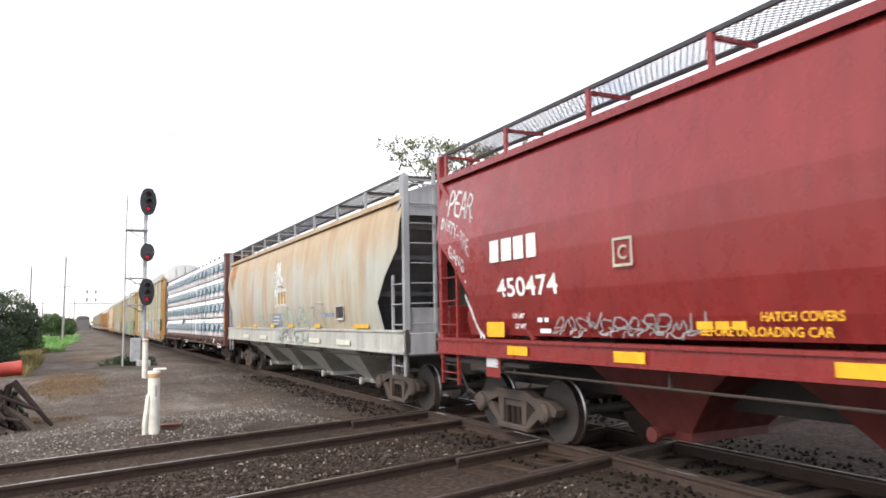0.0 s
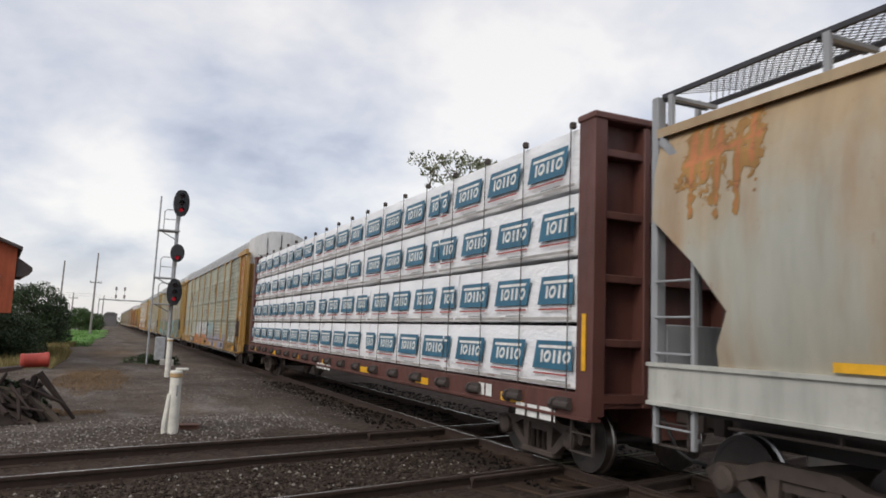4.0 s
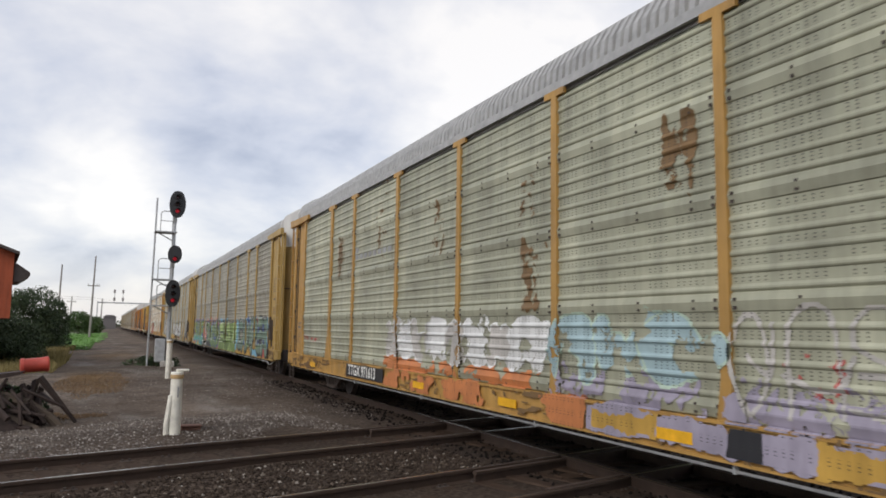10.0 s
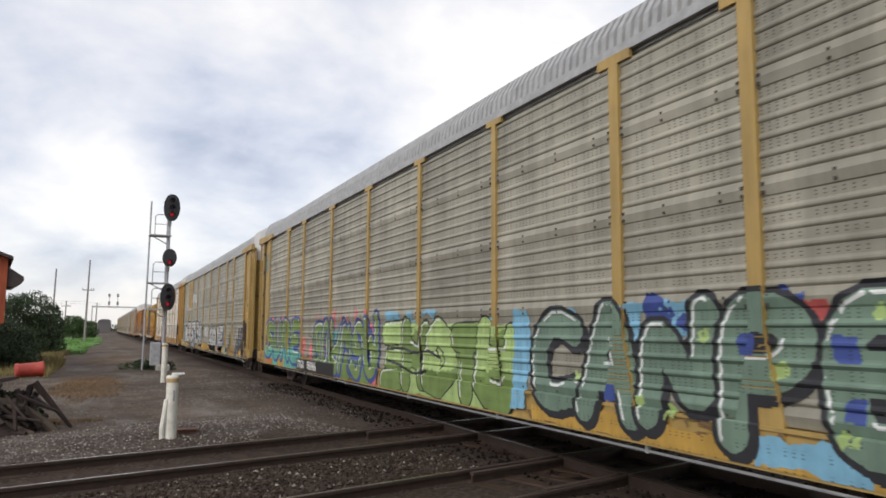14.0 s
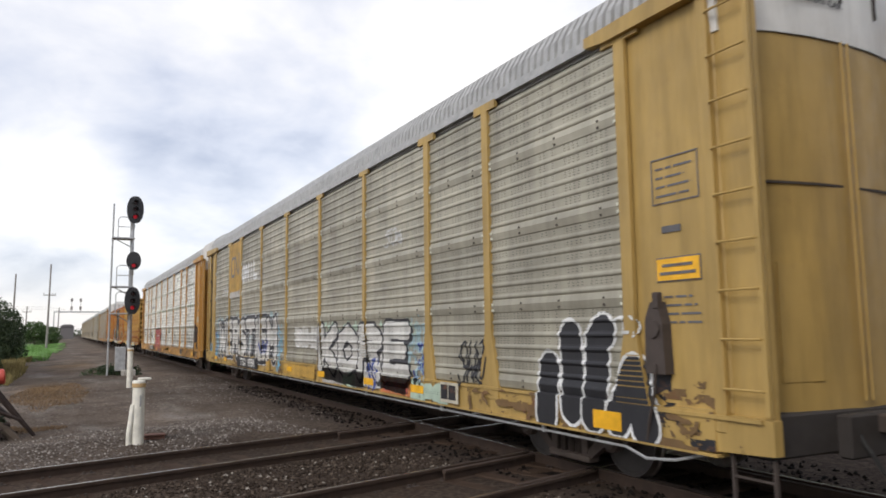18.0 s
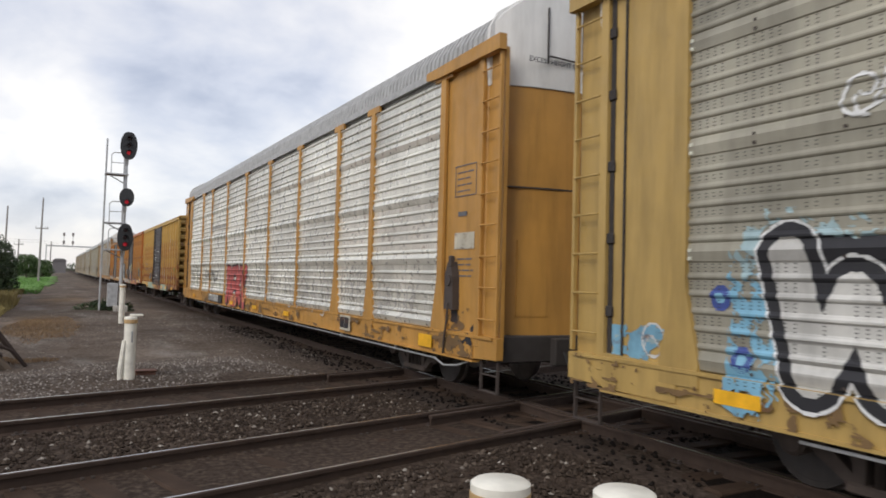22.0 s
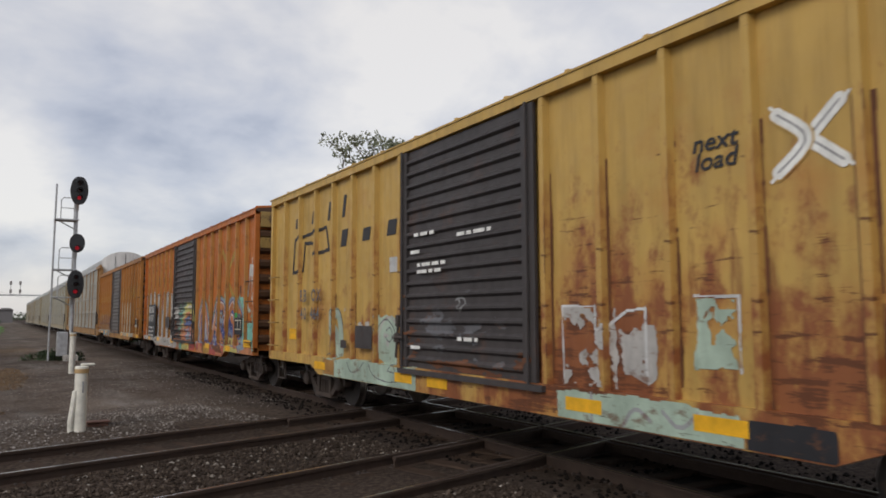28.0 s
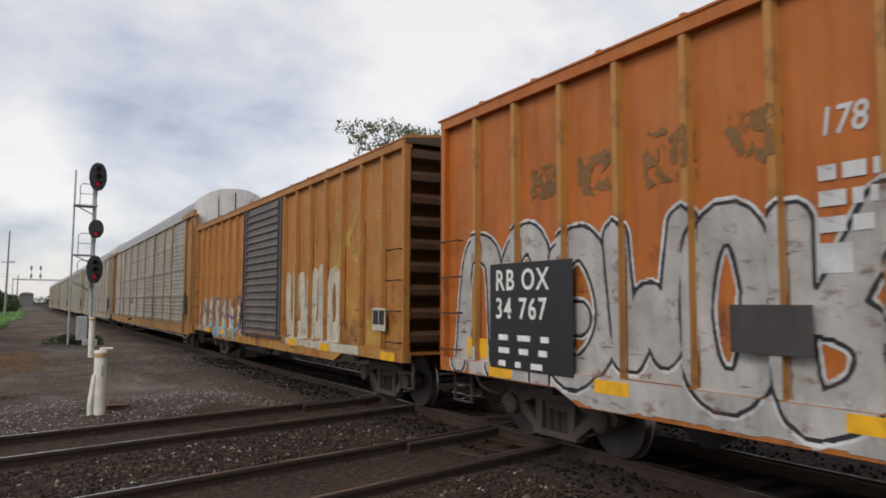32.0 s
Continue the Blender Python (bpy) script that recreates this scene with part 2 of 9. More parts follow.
tone = m.mix(m.ramp(up, (0.86, 0.0), (1.0, 0.85)), m.mix(m.ramp(m.noise(0.45, 4, 0.5), (0.35, 0.0), (0.65, 1.0)), (0.43, 0.43, 0.37), (0.46, 0.42, 0.32)), (0.44, 0.31, 0.17))
stain = m.mix(m.ramp(m.noise(1.3, 5, 0.55, (1.0, 1.0, 0.22)), (0.47, 0.0), (0.70, 0.85)), tone, (0.37, 0.225, 0.11))
fleck = m.ramp(m.noise(3.2, 8, 0.7, (1.0, 1.3, 0.5)), (0.64, 0.0), (0.72, 0.8))
m.colour(m.mix(fleck, m.mix(0.6, stain, m.ramp(m.noise(4, 5, 0.6, (1, 1, 0.2)), (0.4, 1.0), (0.7, 0.72)), "MULTIPLY"), (0.24, 0.11, 0.05)))
M["hopper_grey"] = m.bump(m.noise(30, 3), 0.002, 0.25).mat
M["hopper_sill"] = painted("hopper_sill_grey", (0.50, 0.50, 0.45), amount=0.15, grime=0.6)
M["hopper_end"] = painted("hopper_end_grey", (0.36, 0.37, 0.38), amount=0.1, grime=0.6)
M["grating"] = plain("grating_black", (0.05, 0.05, 0.055), 0.6, 0.3)
M["beam_brown"] = painted("beam_car_brown", (0.13, 0.05, 0.038), amount=0.2, grime=0.6)


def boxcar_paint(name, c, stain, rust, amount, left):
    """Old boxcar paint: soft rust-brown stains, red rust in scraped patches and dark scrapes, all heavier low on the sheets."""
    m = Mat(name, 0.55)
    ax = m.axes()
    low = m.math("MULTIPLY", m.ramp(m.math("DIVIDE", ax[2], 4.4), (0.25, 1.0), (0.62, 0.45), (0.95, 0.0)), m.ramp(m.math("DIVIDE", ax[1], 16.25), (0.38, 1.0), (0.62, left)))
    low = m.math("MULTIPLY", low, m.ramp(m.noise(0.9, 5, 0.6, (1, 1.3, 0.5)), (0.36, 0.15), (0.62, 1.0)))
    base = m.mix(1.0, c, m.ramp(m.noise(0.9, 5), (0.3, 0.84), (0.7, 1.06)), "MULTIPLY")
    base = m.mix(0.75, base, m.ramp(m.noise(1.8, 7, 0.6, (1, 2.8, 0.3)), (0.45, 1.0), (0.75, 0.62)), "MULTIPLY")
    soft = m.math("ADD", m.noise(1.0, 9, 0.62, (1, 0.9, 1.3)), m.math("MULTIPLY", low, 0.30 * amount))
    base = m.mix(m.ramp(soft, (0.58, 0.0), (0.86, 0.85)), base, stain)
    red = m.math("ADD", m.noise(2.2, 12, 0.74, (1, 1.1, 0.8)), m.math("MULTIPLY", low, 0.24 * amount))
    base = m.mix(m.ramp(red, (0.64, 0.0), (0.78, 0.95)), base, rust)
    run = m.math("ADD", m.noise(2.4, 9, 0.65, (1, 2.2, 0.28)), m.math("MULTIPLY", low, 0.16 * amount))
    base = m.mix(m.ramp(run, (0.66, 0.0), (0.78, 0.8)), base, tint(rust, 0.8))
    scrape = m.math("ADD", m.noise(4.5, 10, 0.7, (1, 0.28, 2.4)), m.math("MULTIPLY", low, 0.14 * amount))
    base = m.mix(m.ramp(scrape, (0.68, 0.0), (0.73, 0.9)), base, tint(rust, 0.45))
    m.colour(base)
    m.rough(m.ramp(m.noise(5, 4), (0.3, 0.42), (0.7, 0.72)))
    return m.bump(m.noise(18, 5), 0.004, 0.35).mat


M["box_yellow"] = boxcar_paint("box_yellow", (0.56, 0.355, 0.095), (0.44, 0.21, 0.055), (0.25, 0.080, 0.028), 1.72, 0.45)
M["box_end_gold"] = painted("box_end_gold", (0.40, 0.26, 0.08), rust=(0.09, 0.05, 0.03), amount=0.75)
M["box_rust"] = boxcar_paint("box_rust", (0.47, 0.135, 0.019), (0.45, 0.17, 0.04), (0.15, 0.045, 0.02), 0.9, 0.8)
M["box_orange"] = boxcar_paint("box_orange", (0.43, 0.175, 0.036), (0.46, 0.27, 0.06), (0.17, 0.06, 0.024), 0.9, 0.9)
M["box_post_tan"] = painted("box_post_tan", (0.46, 0.215, 0.05), rust=(0.2, 0.08, 0.03), amount=0.4)
M["door_dark"] = painted("box_door_dark", (0.060, 0.052, 0.051), rust=(0.12, 0.06, 0.04), amount=0.25, grime=0.7)
M["door_grey"] = painted("box_door_grey", (0.135, 0.12, 0.11), rust=(0.14, 0.07, 0.04), amount=0.3, grime=0.7)
# Hopper red, darkened for the shade the bays stand in below the sill.
M["bay_red"] = painted("shaded_bay_red", (0.14, 0.03, 0.026), rust=(0.06, 0.03, 0.02), amount=0.2)
# Rusty end brown, with the shade between coupled cars put into the colour.
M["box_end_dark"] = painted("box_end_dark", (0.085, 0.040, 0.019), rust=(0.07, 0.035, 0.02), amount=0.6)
M["post_white"] = plain("white_post_paint", (0.70, 0.68, 0.60), 0.55)
M["post_tan"] = plain("tan_band", (0.45, 0.30, 0.14), 0.6)
M["galv"] = plain("galvanised_pole", (0.42, 0.43, 0.44), 0.5, 0.3)
M["signal_black"] = plain("signal_black", (0.025, 0.025, 0.027), 0.5)
# Pole grey, lightened for distance haze; far signal heads and wires share it.
M["wood_pole"] = plain("hazy_pole_grey", (0.27, 0.25, 0.24), 0.85)
M["brick_red"] = painted("red_wall_paint", (0.38, 0.085, 0.035), amount=0.1, rough=0.8)
M["concrete"] = plain("concrete", (0.38, 0.36, 0.33), 0.85)
M["hut_grey"] = plain("hut_grey", (0.16, 0.15, 0.15), 0.85)
M["roof_dark"] = plain("dark_shingle", (0.07, 0.055, 0.05), 0.85)
M["scrap"] = plain("scrap_iron", (0.032, 0.020, 0.016), 0.85, 0.0, 0.4)
M["case_rust"] = plain("rusty_case", (0.13, 0.06, 0.04), 0.8)
M["drum_red"] = plain("red_drum_paint", (0.42, 0.055, 0.035), 0.5)
M["bark"] = plain("bark", (0.10, 0.075, 0.055), 0.9)
INKS = {"ink_signgreen": (0.045, 0.44, 0.10), "ink_denim": (0.075, 0.135, 0.33), "ink_faded": (0.25, 0.125, 0.035), "ink_splash": (0.22, 0.55, 0.46),
        "ink_white": (0.70, 0.71, 0.70), "ink_black": (0.022, 0.022, 0.026), "ink_blue": (0.045, 0.075, 0.27), "ink_sky": (0.20, 0.43, 0.58), "ink_green": (0.18, 0.27, 0.075),
        "ink_teal": (0.12, 0.40, 0.31), "ink_pink": (0.72, 0.19, 0.18), "ink_mint": (0.44, 0.56, 0.45), "ink_grey": (0.36, 0.37, 0.37), "ink_orange": (0.55, 0.20, 0.07),
        "ink_red": (0.47, 0.09, 0.08), "ink_sage": (0.155, 0.235, 0.175), "ink_cream": (0.58, 0.54, 0.43), "ink_gold": (0.50, 0.30, 0.06), "ink_rust": (0.17, 0.065, 0.028),
        "ink_tan": (0.42, 0.22, 0.06), "ink_bluegrey": (0.27, 0.34, 0.42), "ink_lime": (0.38, 0.52, 0.19), "ink_lavender": (0.34, 0.31, 0.39), "ink_silver": (0.66, 0.65, 0.61),
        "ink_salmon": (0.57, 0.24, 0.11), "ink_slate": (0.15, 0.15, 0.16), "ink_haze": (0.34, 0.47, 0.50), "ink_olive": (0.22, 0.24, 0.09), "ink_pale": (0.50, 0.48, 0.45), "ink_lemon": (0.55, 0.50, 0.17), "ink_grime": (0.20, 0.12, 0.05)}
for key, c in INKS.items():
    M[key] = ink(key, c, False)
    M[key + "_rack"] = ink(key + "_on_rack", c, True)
M["brand_teal"] = plain("brand_teal", (0.035, 0.145, 0.225), 0.5, 0.0, 0.16, 3)
m = Mat("lumber_wrap", 0.42)
fold = m.math("ADD", m.noise(2.6, 6, 0.62, (1.0, 0.7, 1.6)), m.math("ABSOLUTE", m.math("SUBTRACT", m.noise(1.5, 4, 0.5, (1.0, 1.0, 1.1)), 0.5)))
m.colour(m.ramp(m.noise(1.2, 4), (0.3, (0.86, 0.87, 0.88)), (0.7, (0.93, 0.93, 0.93))))
M["wrap"] = m.bump(fold, 0.09, 0.65).mat
m = Mat("creosote_tie", 0.85)
m.colour(m.mix(m.noise(3, 5), (0.018, 0.012, 0.009), (0.085, 0.056, 0.040)))
M["tie"] = m.dull().bump(m.noise(7, 6, 0.6, (0.3, 1, 1)), 0.02, 0.7).mat
m = Mat("ballast_ground", 0.95)
grain = m.noise(14, 8, 0.7)
pale = m.ramp(m.noise(0.16, 5), (0.35, 0.62), (0.65, 1.25))
earth = m.ramp(grain, (0.3, (0.021, 0.0145, 0.011)), (0.5, (0.060, 0.043, 0.033)), (0.72, (0.14, 0.108, 0.084)))
verge = m.ramp(grain, (0.3, (0.060, 0.044, 0.034)), (0.5, (0.135, 0.106, 0.085)), (0.72, (0.29, 0.24, 0.20)))
verge = m.mix(m.ramp(m.noise(0.8, 7, 0.65), (0.42, 0.0), (0.66, 0.75)), verge, m.ramp(grain, (0.3, (0.030, 0.022, 0.016)), (0.7, (0.105, 0.078, 0.058))))
verge = m.mix(m.ramp(m.noise(0.35, 6, 0.6, (1.6, 0.5, 1)), (0.52, 0.0), (0.64, 0.55)), verge, m.ramp(grain, (0.3, (0.11, 0.10, 0.09)), (0.7, (0.34, 0.31, 0.28))))
ax = m.axes()
across = m.math("MULTIPLY", m.math("SUBTRACT", ax[1], m.math("MULTIPLY", m.math("SUBTRACT", ax[0], 3.0), 0.275)), 0.964)
wander = m.math("MULTIPLY", m.math("SUBTRACT", m.noise(0.5, 4), 0.5), 3.0)
beyond = m.ramp(m.math("DIVIDE", m.math("SUBTRACT", m.math("ADD", across, wander), 12.0), 4.0), (0.0, 0.0), (0.5, 1.0))
aside = m.ramp(m.math("DIVIDE", m.math("SUBTRACT", 5.4, m.math("ADD", ax[0], m.math("MULTIPLY", wander, 0.5))), 3.0), (0.0, 0.0), (0.6, 1.0))
earth = m.mix(m.math("MULTIPLY", beyond, aside), earth, verge)
# dry rust-coloured patches of dead grass on the verge
for px, py, rx, ry, much in ((-0.35, 27.5, 1.25, 6.0, 0.75), (-0.6, 17.0, 0.7, 0.6, 0.5), (0.4, 48.0, 1.6, 9.0, 0.35)):
    dx = m.math("DIVIDE", m.math("SUBTRACT", ax[0], px), rx)
    dy = m.math("DIVIDE", m.math("SUBTRACT", ax[1], py), ry)
    away = m.math("ADD", m.math("ADD", m.math("MULTIPLY", dx, dx), m.math("MULTIPLY", dy, dy)), m.math("MULTIPLY", m.math("SUBTRACT", m.noise(1.6, 7, 0.65), 0.5), 2.4))
    earth = m.mix(m.ramp(away, (0.1, much), (1.0, 0.0)), earth, m.ramp(grain, (0.3, (0.10, 0.055, 0.02)), (0.7, (0.26, 0.16, 0.065))))
M["ground"] = m.dull().colour(m.mix(1.0, earth, pale, "MULTIPLY")).bump(grain, 0.05, 0.9).mat
# Oily ballast; shade between the rails and under the train darkens its colour.
m = Mat("oily_shaded_ballast", 0.85)
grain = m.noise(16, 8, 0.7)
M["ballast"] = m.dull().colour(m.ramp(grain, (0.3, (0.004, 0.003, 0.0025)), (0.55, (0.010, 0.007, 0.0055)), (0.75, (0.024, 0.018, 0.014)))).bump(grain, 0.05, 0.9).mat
m = Mat("loose_stone", 0.9)
rnd = m.t.nodes.new("ShaderNodeNewGeometry").outputs["Random Per Island"]
M["stone"] = m.dull().colour(m.ramp(rnd, (0.0, (0.026, 0.019, 0.0145)), (0.7, (0.052, 0.038, 0.029)), (0.955, (0.105, 0.082, 0.065)), (1.0, (0.36, 0.33, 0.29)))).mat
# Oily stones, coloured darker still for the shade under the train.
m = Mat("oily_shaded_stone", 0.8)
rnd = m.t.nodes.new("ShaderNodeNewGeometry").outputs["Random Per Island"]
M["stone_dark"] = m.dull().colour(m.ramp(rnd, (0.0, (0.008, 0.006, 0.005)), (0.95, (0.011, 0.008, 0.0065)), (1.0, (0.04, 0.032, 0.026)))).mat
m = Mat("pale_stone", 0.9)
rnd = m.t.nodes.new("ShaderNodeNewGeometry").outputs["Random Per Island"]
M["stone_pale"] = m.dull().colour(m.ramp(rnd, (0.0, (0.085, 0.070, 0.060)), (0.75, (0.165, 0.142, 0.126)), (1.0, (0.36, 0.33, 0.30)))).mat
for key, a, b in (("leaf_dark", (0.022, 0.042, 0.018), (0.055, 0.085, 0.03)), ("leaf_olive", (0.10, 0.12, 0.065), (0.24, 0.25, 0.15)),
                  ("grass_green", (0.06, 0.15, 0.025), (0.12, 0.26, 0.05)), ("weed_yellow", (0.16, 0.13, 0.045), (0.30, 0.24, 0.09)), ("weed_brown", (0.12, 0.075, 0.04), (0.24, 0.155, 0.085)), ("leaf_mid", (0.04, 0.08, 0.025), (0.09, 0.14, 0.045))):
    m = Mat(key, 0.7)
    rnd = m.t.nodes.new("ShaderNodeNewGeometry").outputs["Random Per Island"]
    m.b.inputs["Subsurface Weight"].default_value = 0.0
    M[key] = m.colour(m.ramp(rnd, (0.0, a), (1.0, b))).mat
m = Mat("grass_sheet", 0.9)
M["grass_sheet"] = m.colour(m.ramp(m.noise(1.5, 8, 0.65), (0.3, (0.07, 0.17, 0.025)), (0.7, (0.14, 0.30, 0.05)))).bump(m.noise(20, 5), 0.05, 0.8).mat
m = Mat("dry_grass_sheet", 0.95)
M["dry_sheet"] = m.colour(m.ramp(m.noise(1.2, 8, 0.65), (0.3, (0.13, 0.10, 0.05)), (0.7, (0.26, 0.19, 0.085)))).bump(m.noise(20, 5), 0.04, 0.8).mat
M["lamp_red"] = Mat("signal_lamp_red", 0.3).colour((0.5, 0.02, 0.03)).glow((1.0, 0.02, 0.05), 0.18).mat
M["lens_dark"] = Mat("signal_lens_dark", 0.15).colour((0.04, 0.01, 0.012)).mat


# ---- mesh building ----
class Shape:
    """Vertices and faces of one mesh, with a material slot for each face."""

    def __init__(self):
        self.v, self.f, self.s = [], [], []

    def face(self, pts, slot=0):
        i = len(self.v)
        self.v += [tuple(p) for p in pts]
        self.f.append(tuple(range(i, i + len(pts))))
        self.s.append(slot)
        return self

    def solid(self, pts, faces, slot=0):
        i = len(self.v)
        self.v += [tuple(p) for p in pts]
        self.f += [tuple(i + k for k in f) for f in faces]
        self.s += [slot] * len(faces)
        return self

    def box(self, x0, x1, y0, y1, z0, z1, chamfer=0.0, slot=0):
        """A box; chamfer cuts its four edges that run along the longest side and its ends."""
        if not chamfer:
            p = [(x, y, z) for z in (z0, z1) for y in (y0, y1) for x in (x0, x1)]
            return self.solid(p, [(0, 2, 3, 1), (4, 5, 7, 6), (0, 1, 5, 4), (2, 6, 7, 3), (0, 4, 6, 2), (1, 3, 7, 5)], slot)
        c = min(chamfer, (x1 - x0) / 2.01, (y1 - y0) / 2.01, (z1 - z0) / 2.01)
        rings = []
        for z, d in ((z0, c), (z0 + c, 0), (z1 - c, 0), (z1, c)):
            a, b, e, g = x0 + d, x1 - d, y0 + d, y1 - d
            k = c * 0.6
            rings.append([(a + k, e, z), (b - k, e, z), (b, e + k, z), (b, g - k, z), (b - k, g, z), (a + k, g, z), (a, g - k, z), (a, e + k, z)])
        return self.loft(rings, slot=slot)

    def loft(self, rings, closed=True, caps=True, slot=0):
        """Skin between rings with the same number of points."""
        n, i = len(rings[0]), len(self.v)
        for r in rings:
            self.v += [tuple(p) for p in r]
        for a in range(len(rings) - 1):
            for k in range(n if closed else n - 1):
                q = (k + 1) % n
                self.f.append((i + a * n + k, i + a * n + q, i + (a + 1) * n + q, i + (a + 1) * n + k))
                self.s.append(slot)
        if caps and closed:
            self.f.append(tuple(i + k for k in reversed(range(n))))
            self.f.append(tuple(i + (len(rings) - 1) * n + k for k in range(n)))
            self.s += [slot, slot]
        return self

    def prism(self, outline, axis, a, b, slot=0):
        """An outline of two coordinates, pushed along axis ("x", "y" or "z") from a to b."""
        put = {"x": lambda p, t: (t, p[0], p[1]), "y": lambda p, t: (p[0], t, p[1]), "z": lambda p, t: (p[0], p[1], t)}[axis]
        return self.loft([[put(p, a) for p in outline], [put(p, b) for p in outline]], slot=slot)

    def tube(self, a, b, r, n=8, r2=None, slot=0, caps=True):
        a, b = Vector(a), Vector(b)
        d = (b - a).normalized()
        u = d.orthogonal().normalized()
        w = d.cross(u)
        turn = [2 * math.pi * k / n for k in range(n)]
        return self.loft([[p + (u * math.cos(t) + w * math.sin(t)) * q for t in turn] for p, q in ((a, r), (b, r if r2 is None else r2))], caps=caps, slot=slot)

    def pipe(self, pts, r, n=6, slot=0):
        for p, q in zip(pts, pts[1:]):
            self.tube(p, q, r, n, slot=slot)
        return self

    def disc(self, centre, axis, rings, n=20, slot=0):
        """A turned body: rings of (distance along the axis, radius)."""
        c, d = Vector(centre), Vector(axis).normalized()
        u = d.orthogonal().normalized()
        w = d.cross(u)
        return self.loft([[c + d * t + (u * math.cos(2 * math.pi * k / n) + w * math.sin(2 * math.pi * k / n)) * max(r, 0.0005) for k in range(n)] for t, r in rings], slot=slot)

    def mesh(self, name, mats, smooth=False):
        me = bpy.data.meshes.new(name)
        me.from_pydata(self.v, [], self.f)
        for mm in (mats if isinstance(mats, (list, tuple)) else [mats]):
            me.materials.append(M[mm])
        if any(self.s):
            me.polygons.foreach_set("material_index", self.s)
        bm = bmesh.new()
        bm.from_mesh(me)
        bmesh.ops.recalc_face_normals(bm, faces=bm.faces)
        bm.to_mesh(me)
        bm.free()
        if smooth:
            me.polygons.foreach_set("use_smooth", [True] * len(me.polygons))
            me.set_sharp_from_angle(angle=radians(38))
        return me


MESHES = {}


def shared(key, make, mats, smooth=False):
    """The one mesh of this key, built when first asked for."""
    if key not in MESHES:
        sh = Shape()
        make(sh)
        MESHES[key] = sh.mesh(key, mats, smooth)
    return MESHES[key]


def place(name, mesh, parent=None, at=(0, 0, 0), mat=None, label="", flip=False, turn=0):
    """An object on a mesh that others may share; flip turns it to the far side of a car."""
    ob = new(name, mesh)
    ob.location = at
    if flip or turn:
        ob.rotation_euler = (0, 0, math.pi if flip else radians(turn))
    if parent:
        ob.parent = parent
    if mat:
        ob.material_slots[0].link = "OBJECT"
        ob.material_slots[0].material = M[mat]
    if label:
        ob["label"] = label
    return ob


def part(name, sh, mats, parent=None, label="", at=(0, 0, 0), smooth=False):
    return place(name, sh.mesh(name, mats, smooth), parent, at, label=label)


def thing(name, at, label, category, group="", kind=""):
    e = new(name)
    e.empty_display_size = 0.3
    e.location = at
    return tagged(e, label, category, group, kind)


def ribbon(sh, pts, w, x):
    """A painted stroke of width w along points (u, v), as a mitred strip in the plane x; u runs towards -y, v up."""
    p = [Vector((a, b)) for a, b in pts]
    left, right = [], []
    for k, q in enumerate(p):
        d = (p[min(k + 1, len(p) - 1)] - p[max(k - 1, 0)]).normalized()
        nrm = Vector((-d.y, d.x)) * (w / 2)
        e = d * (w * 0.4) * (-1 if k == 0 else 1 if k == len(p) - 1 else 0)
        s = 0.72 if k in (0, len(p) - 1) else 1.0
        left.append(q + nrm * s + e)
        right.append(q - nrm * s + e)
    for k in range(len(p) - 1):
        sh.face([(x, -q.x, q.y) for q in (left[k], left[k + 1], right[k + 1], right[k])])


def lettering(text, size, italic=0.0, spacing=1.0):
    cu = bpy.data.curves.new("lettering", "FONT")
    cu.body, cu.size, cu.shear, cu.space_character = text, size, italic, spacing
    cu.resolution_u, cu.extrude, cu.offset = 3, 0.0, 0.016 * size
    ob = new("lettering", cu)
    bpy.context.view_layer.update()
    me = bpy.data.meshes.new_from_object(ob)
    bpy.data.objects.remove(ob)
    return me


def stencil(name, text, size, mat, parent, x, y, z, label="", italic=0.0, spacing=1.0, stretch=1.0):
    """Words painted on the near side of a car: they start at y and run towards -y."""
    me = lettering(text, size, italic, spacing)
    me.transform(Matrix(((0, 0, -1, 0), (-stretch, 0, 0, 0), (0, 1, 0, 0), (0, 0, 0, 1))))
    me.materials.clear()
    me.materials.append(M[mat])
    return place(name, me, parent, (x, along(parent, y), z), label=label)


def bars(name, mat, parent, x, y, z, wide, rows, step=0.07, high=0.035, label="", seed=1, gap=0.05):
    """Rows of small unreadable print as bars."""
    rng, sh = random.Random(seed), Shape()
    for r in range(rows):
        u = 0.0
        end = wide * rng.uniform(0.75, 1.0)
        while u < end:
            q = min(end, u + rng.uniform(0.08, 0.3))
            sh.face([(0, -u, -r * step), (0, -q, -r * step), (0, -q, -r * step - high), (0, -u, -r * step - high)])
            u = q + gap
    return part(name, sh, mat, parent, label, (x, along(parent, y), z))


# ---- ground, tracks ----
TRAIN_X, CROSS_SLOPE = 6.85, 0.275
CROSS_TURN = -math.degrees(math.atan(1 / CROSS_SLOPE))        # turn of a track built along +y


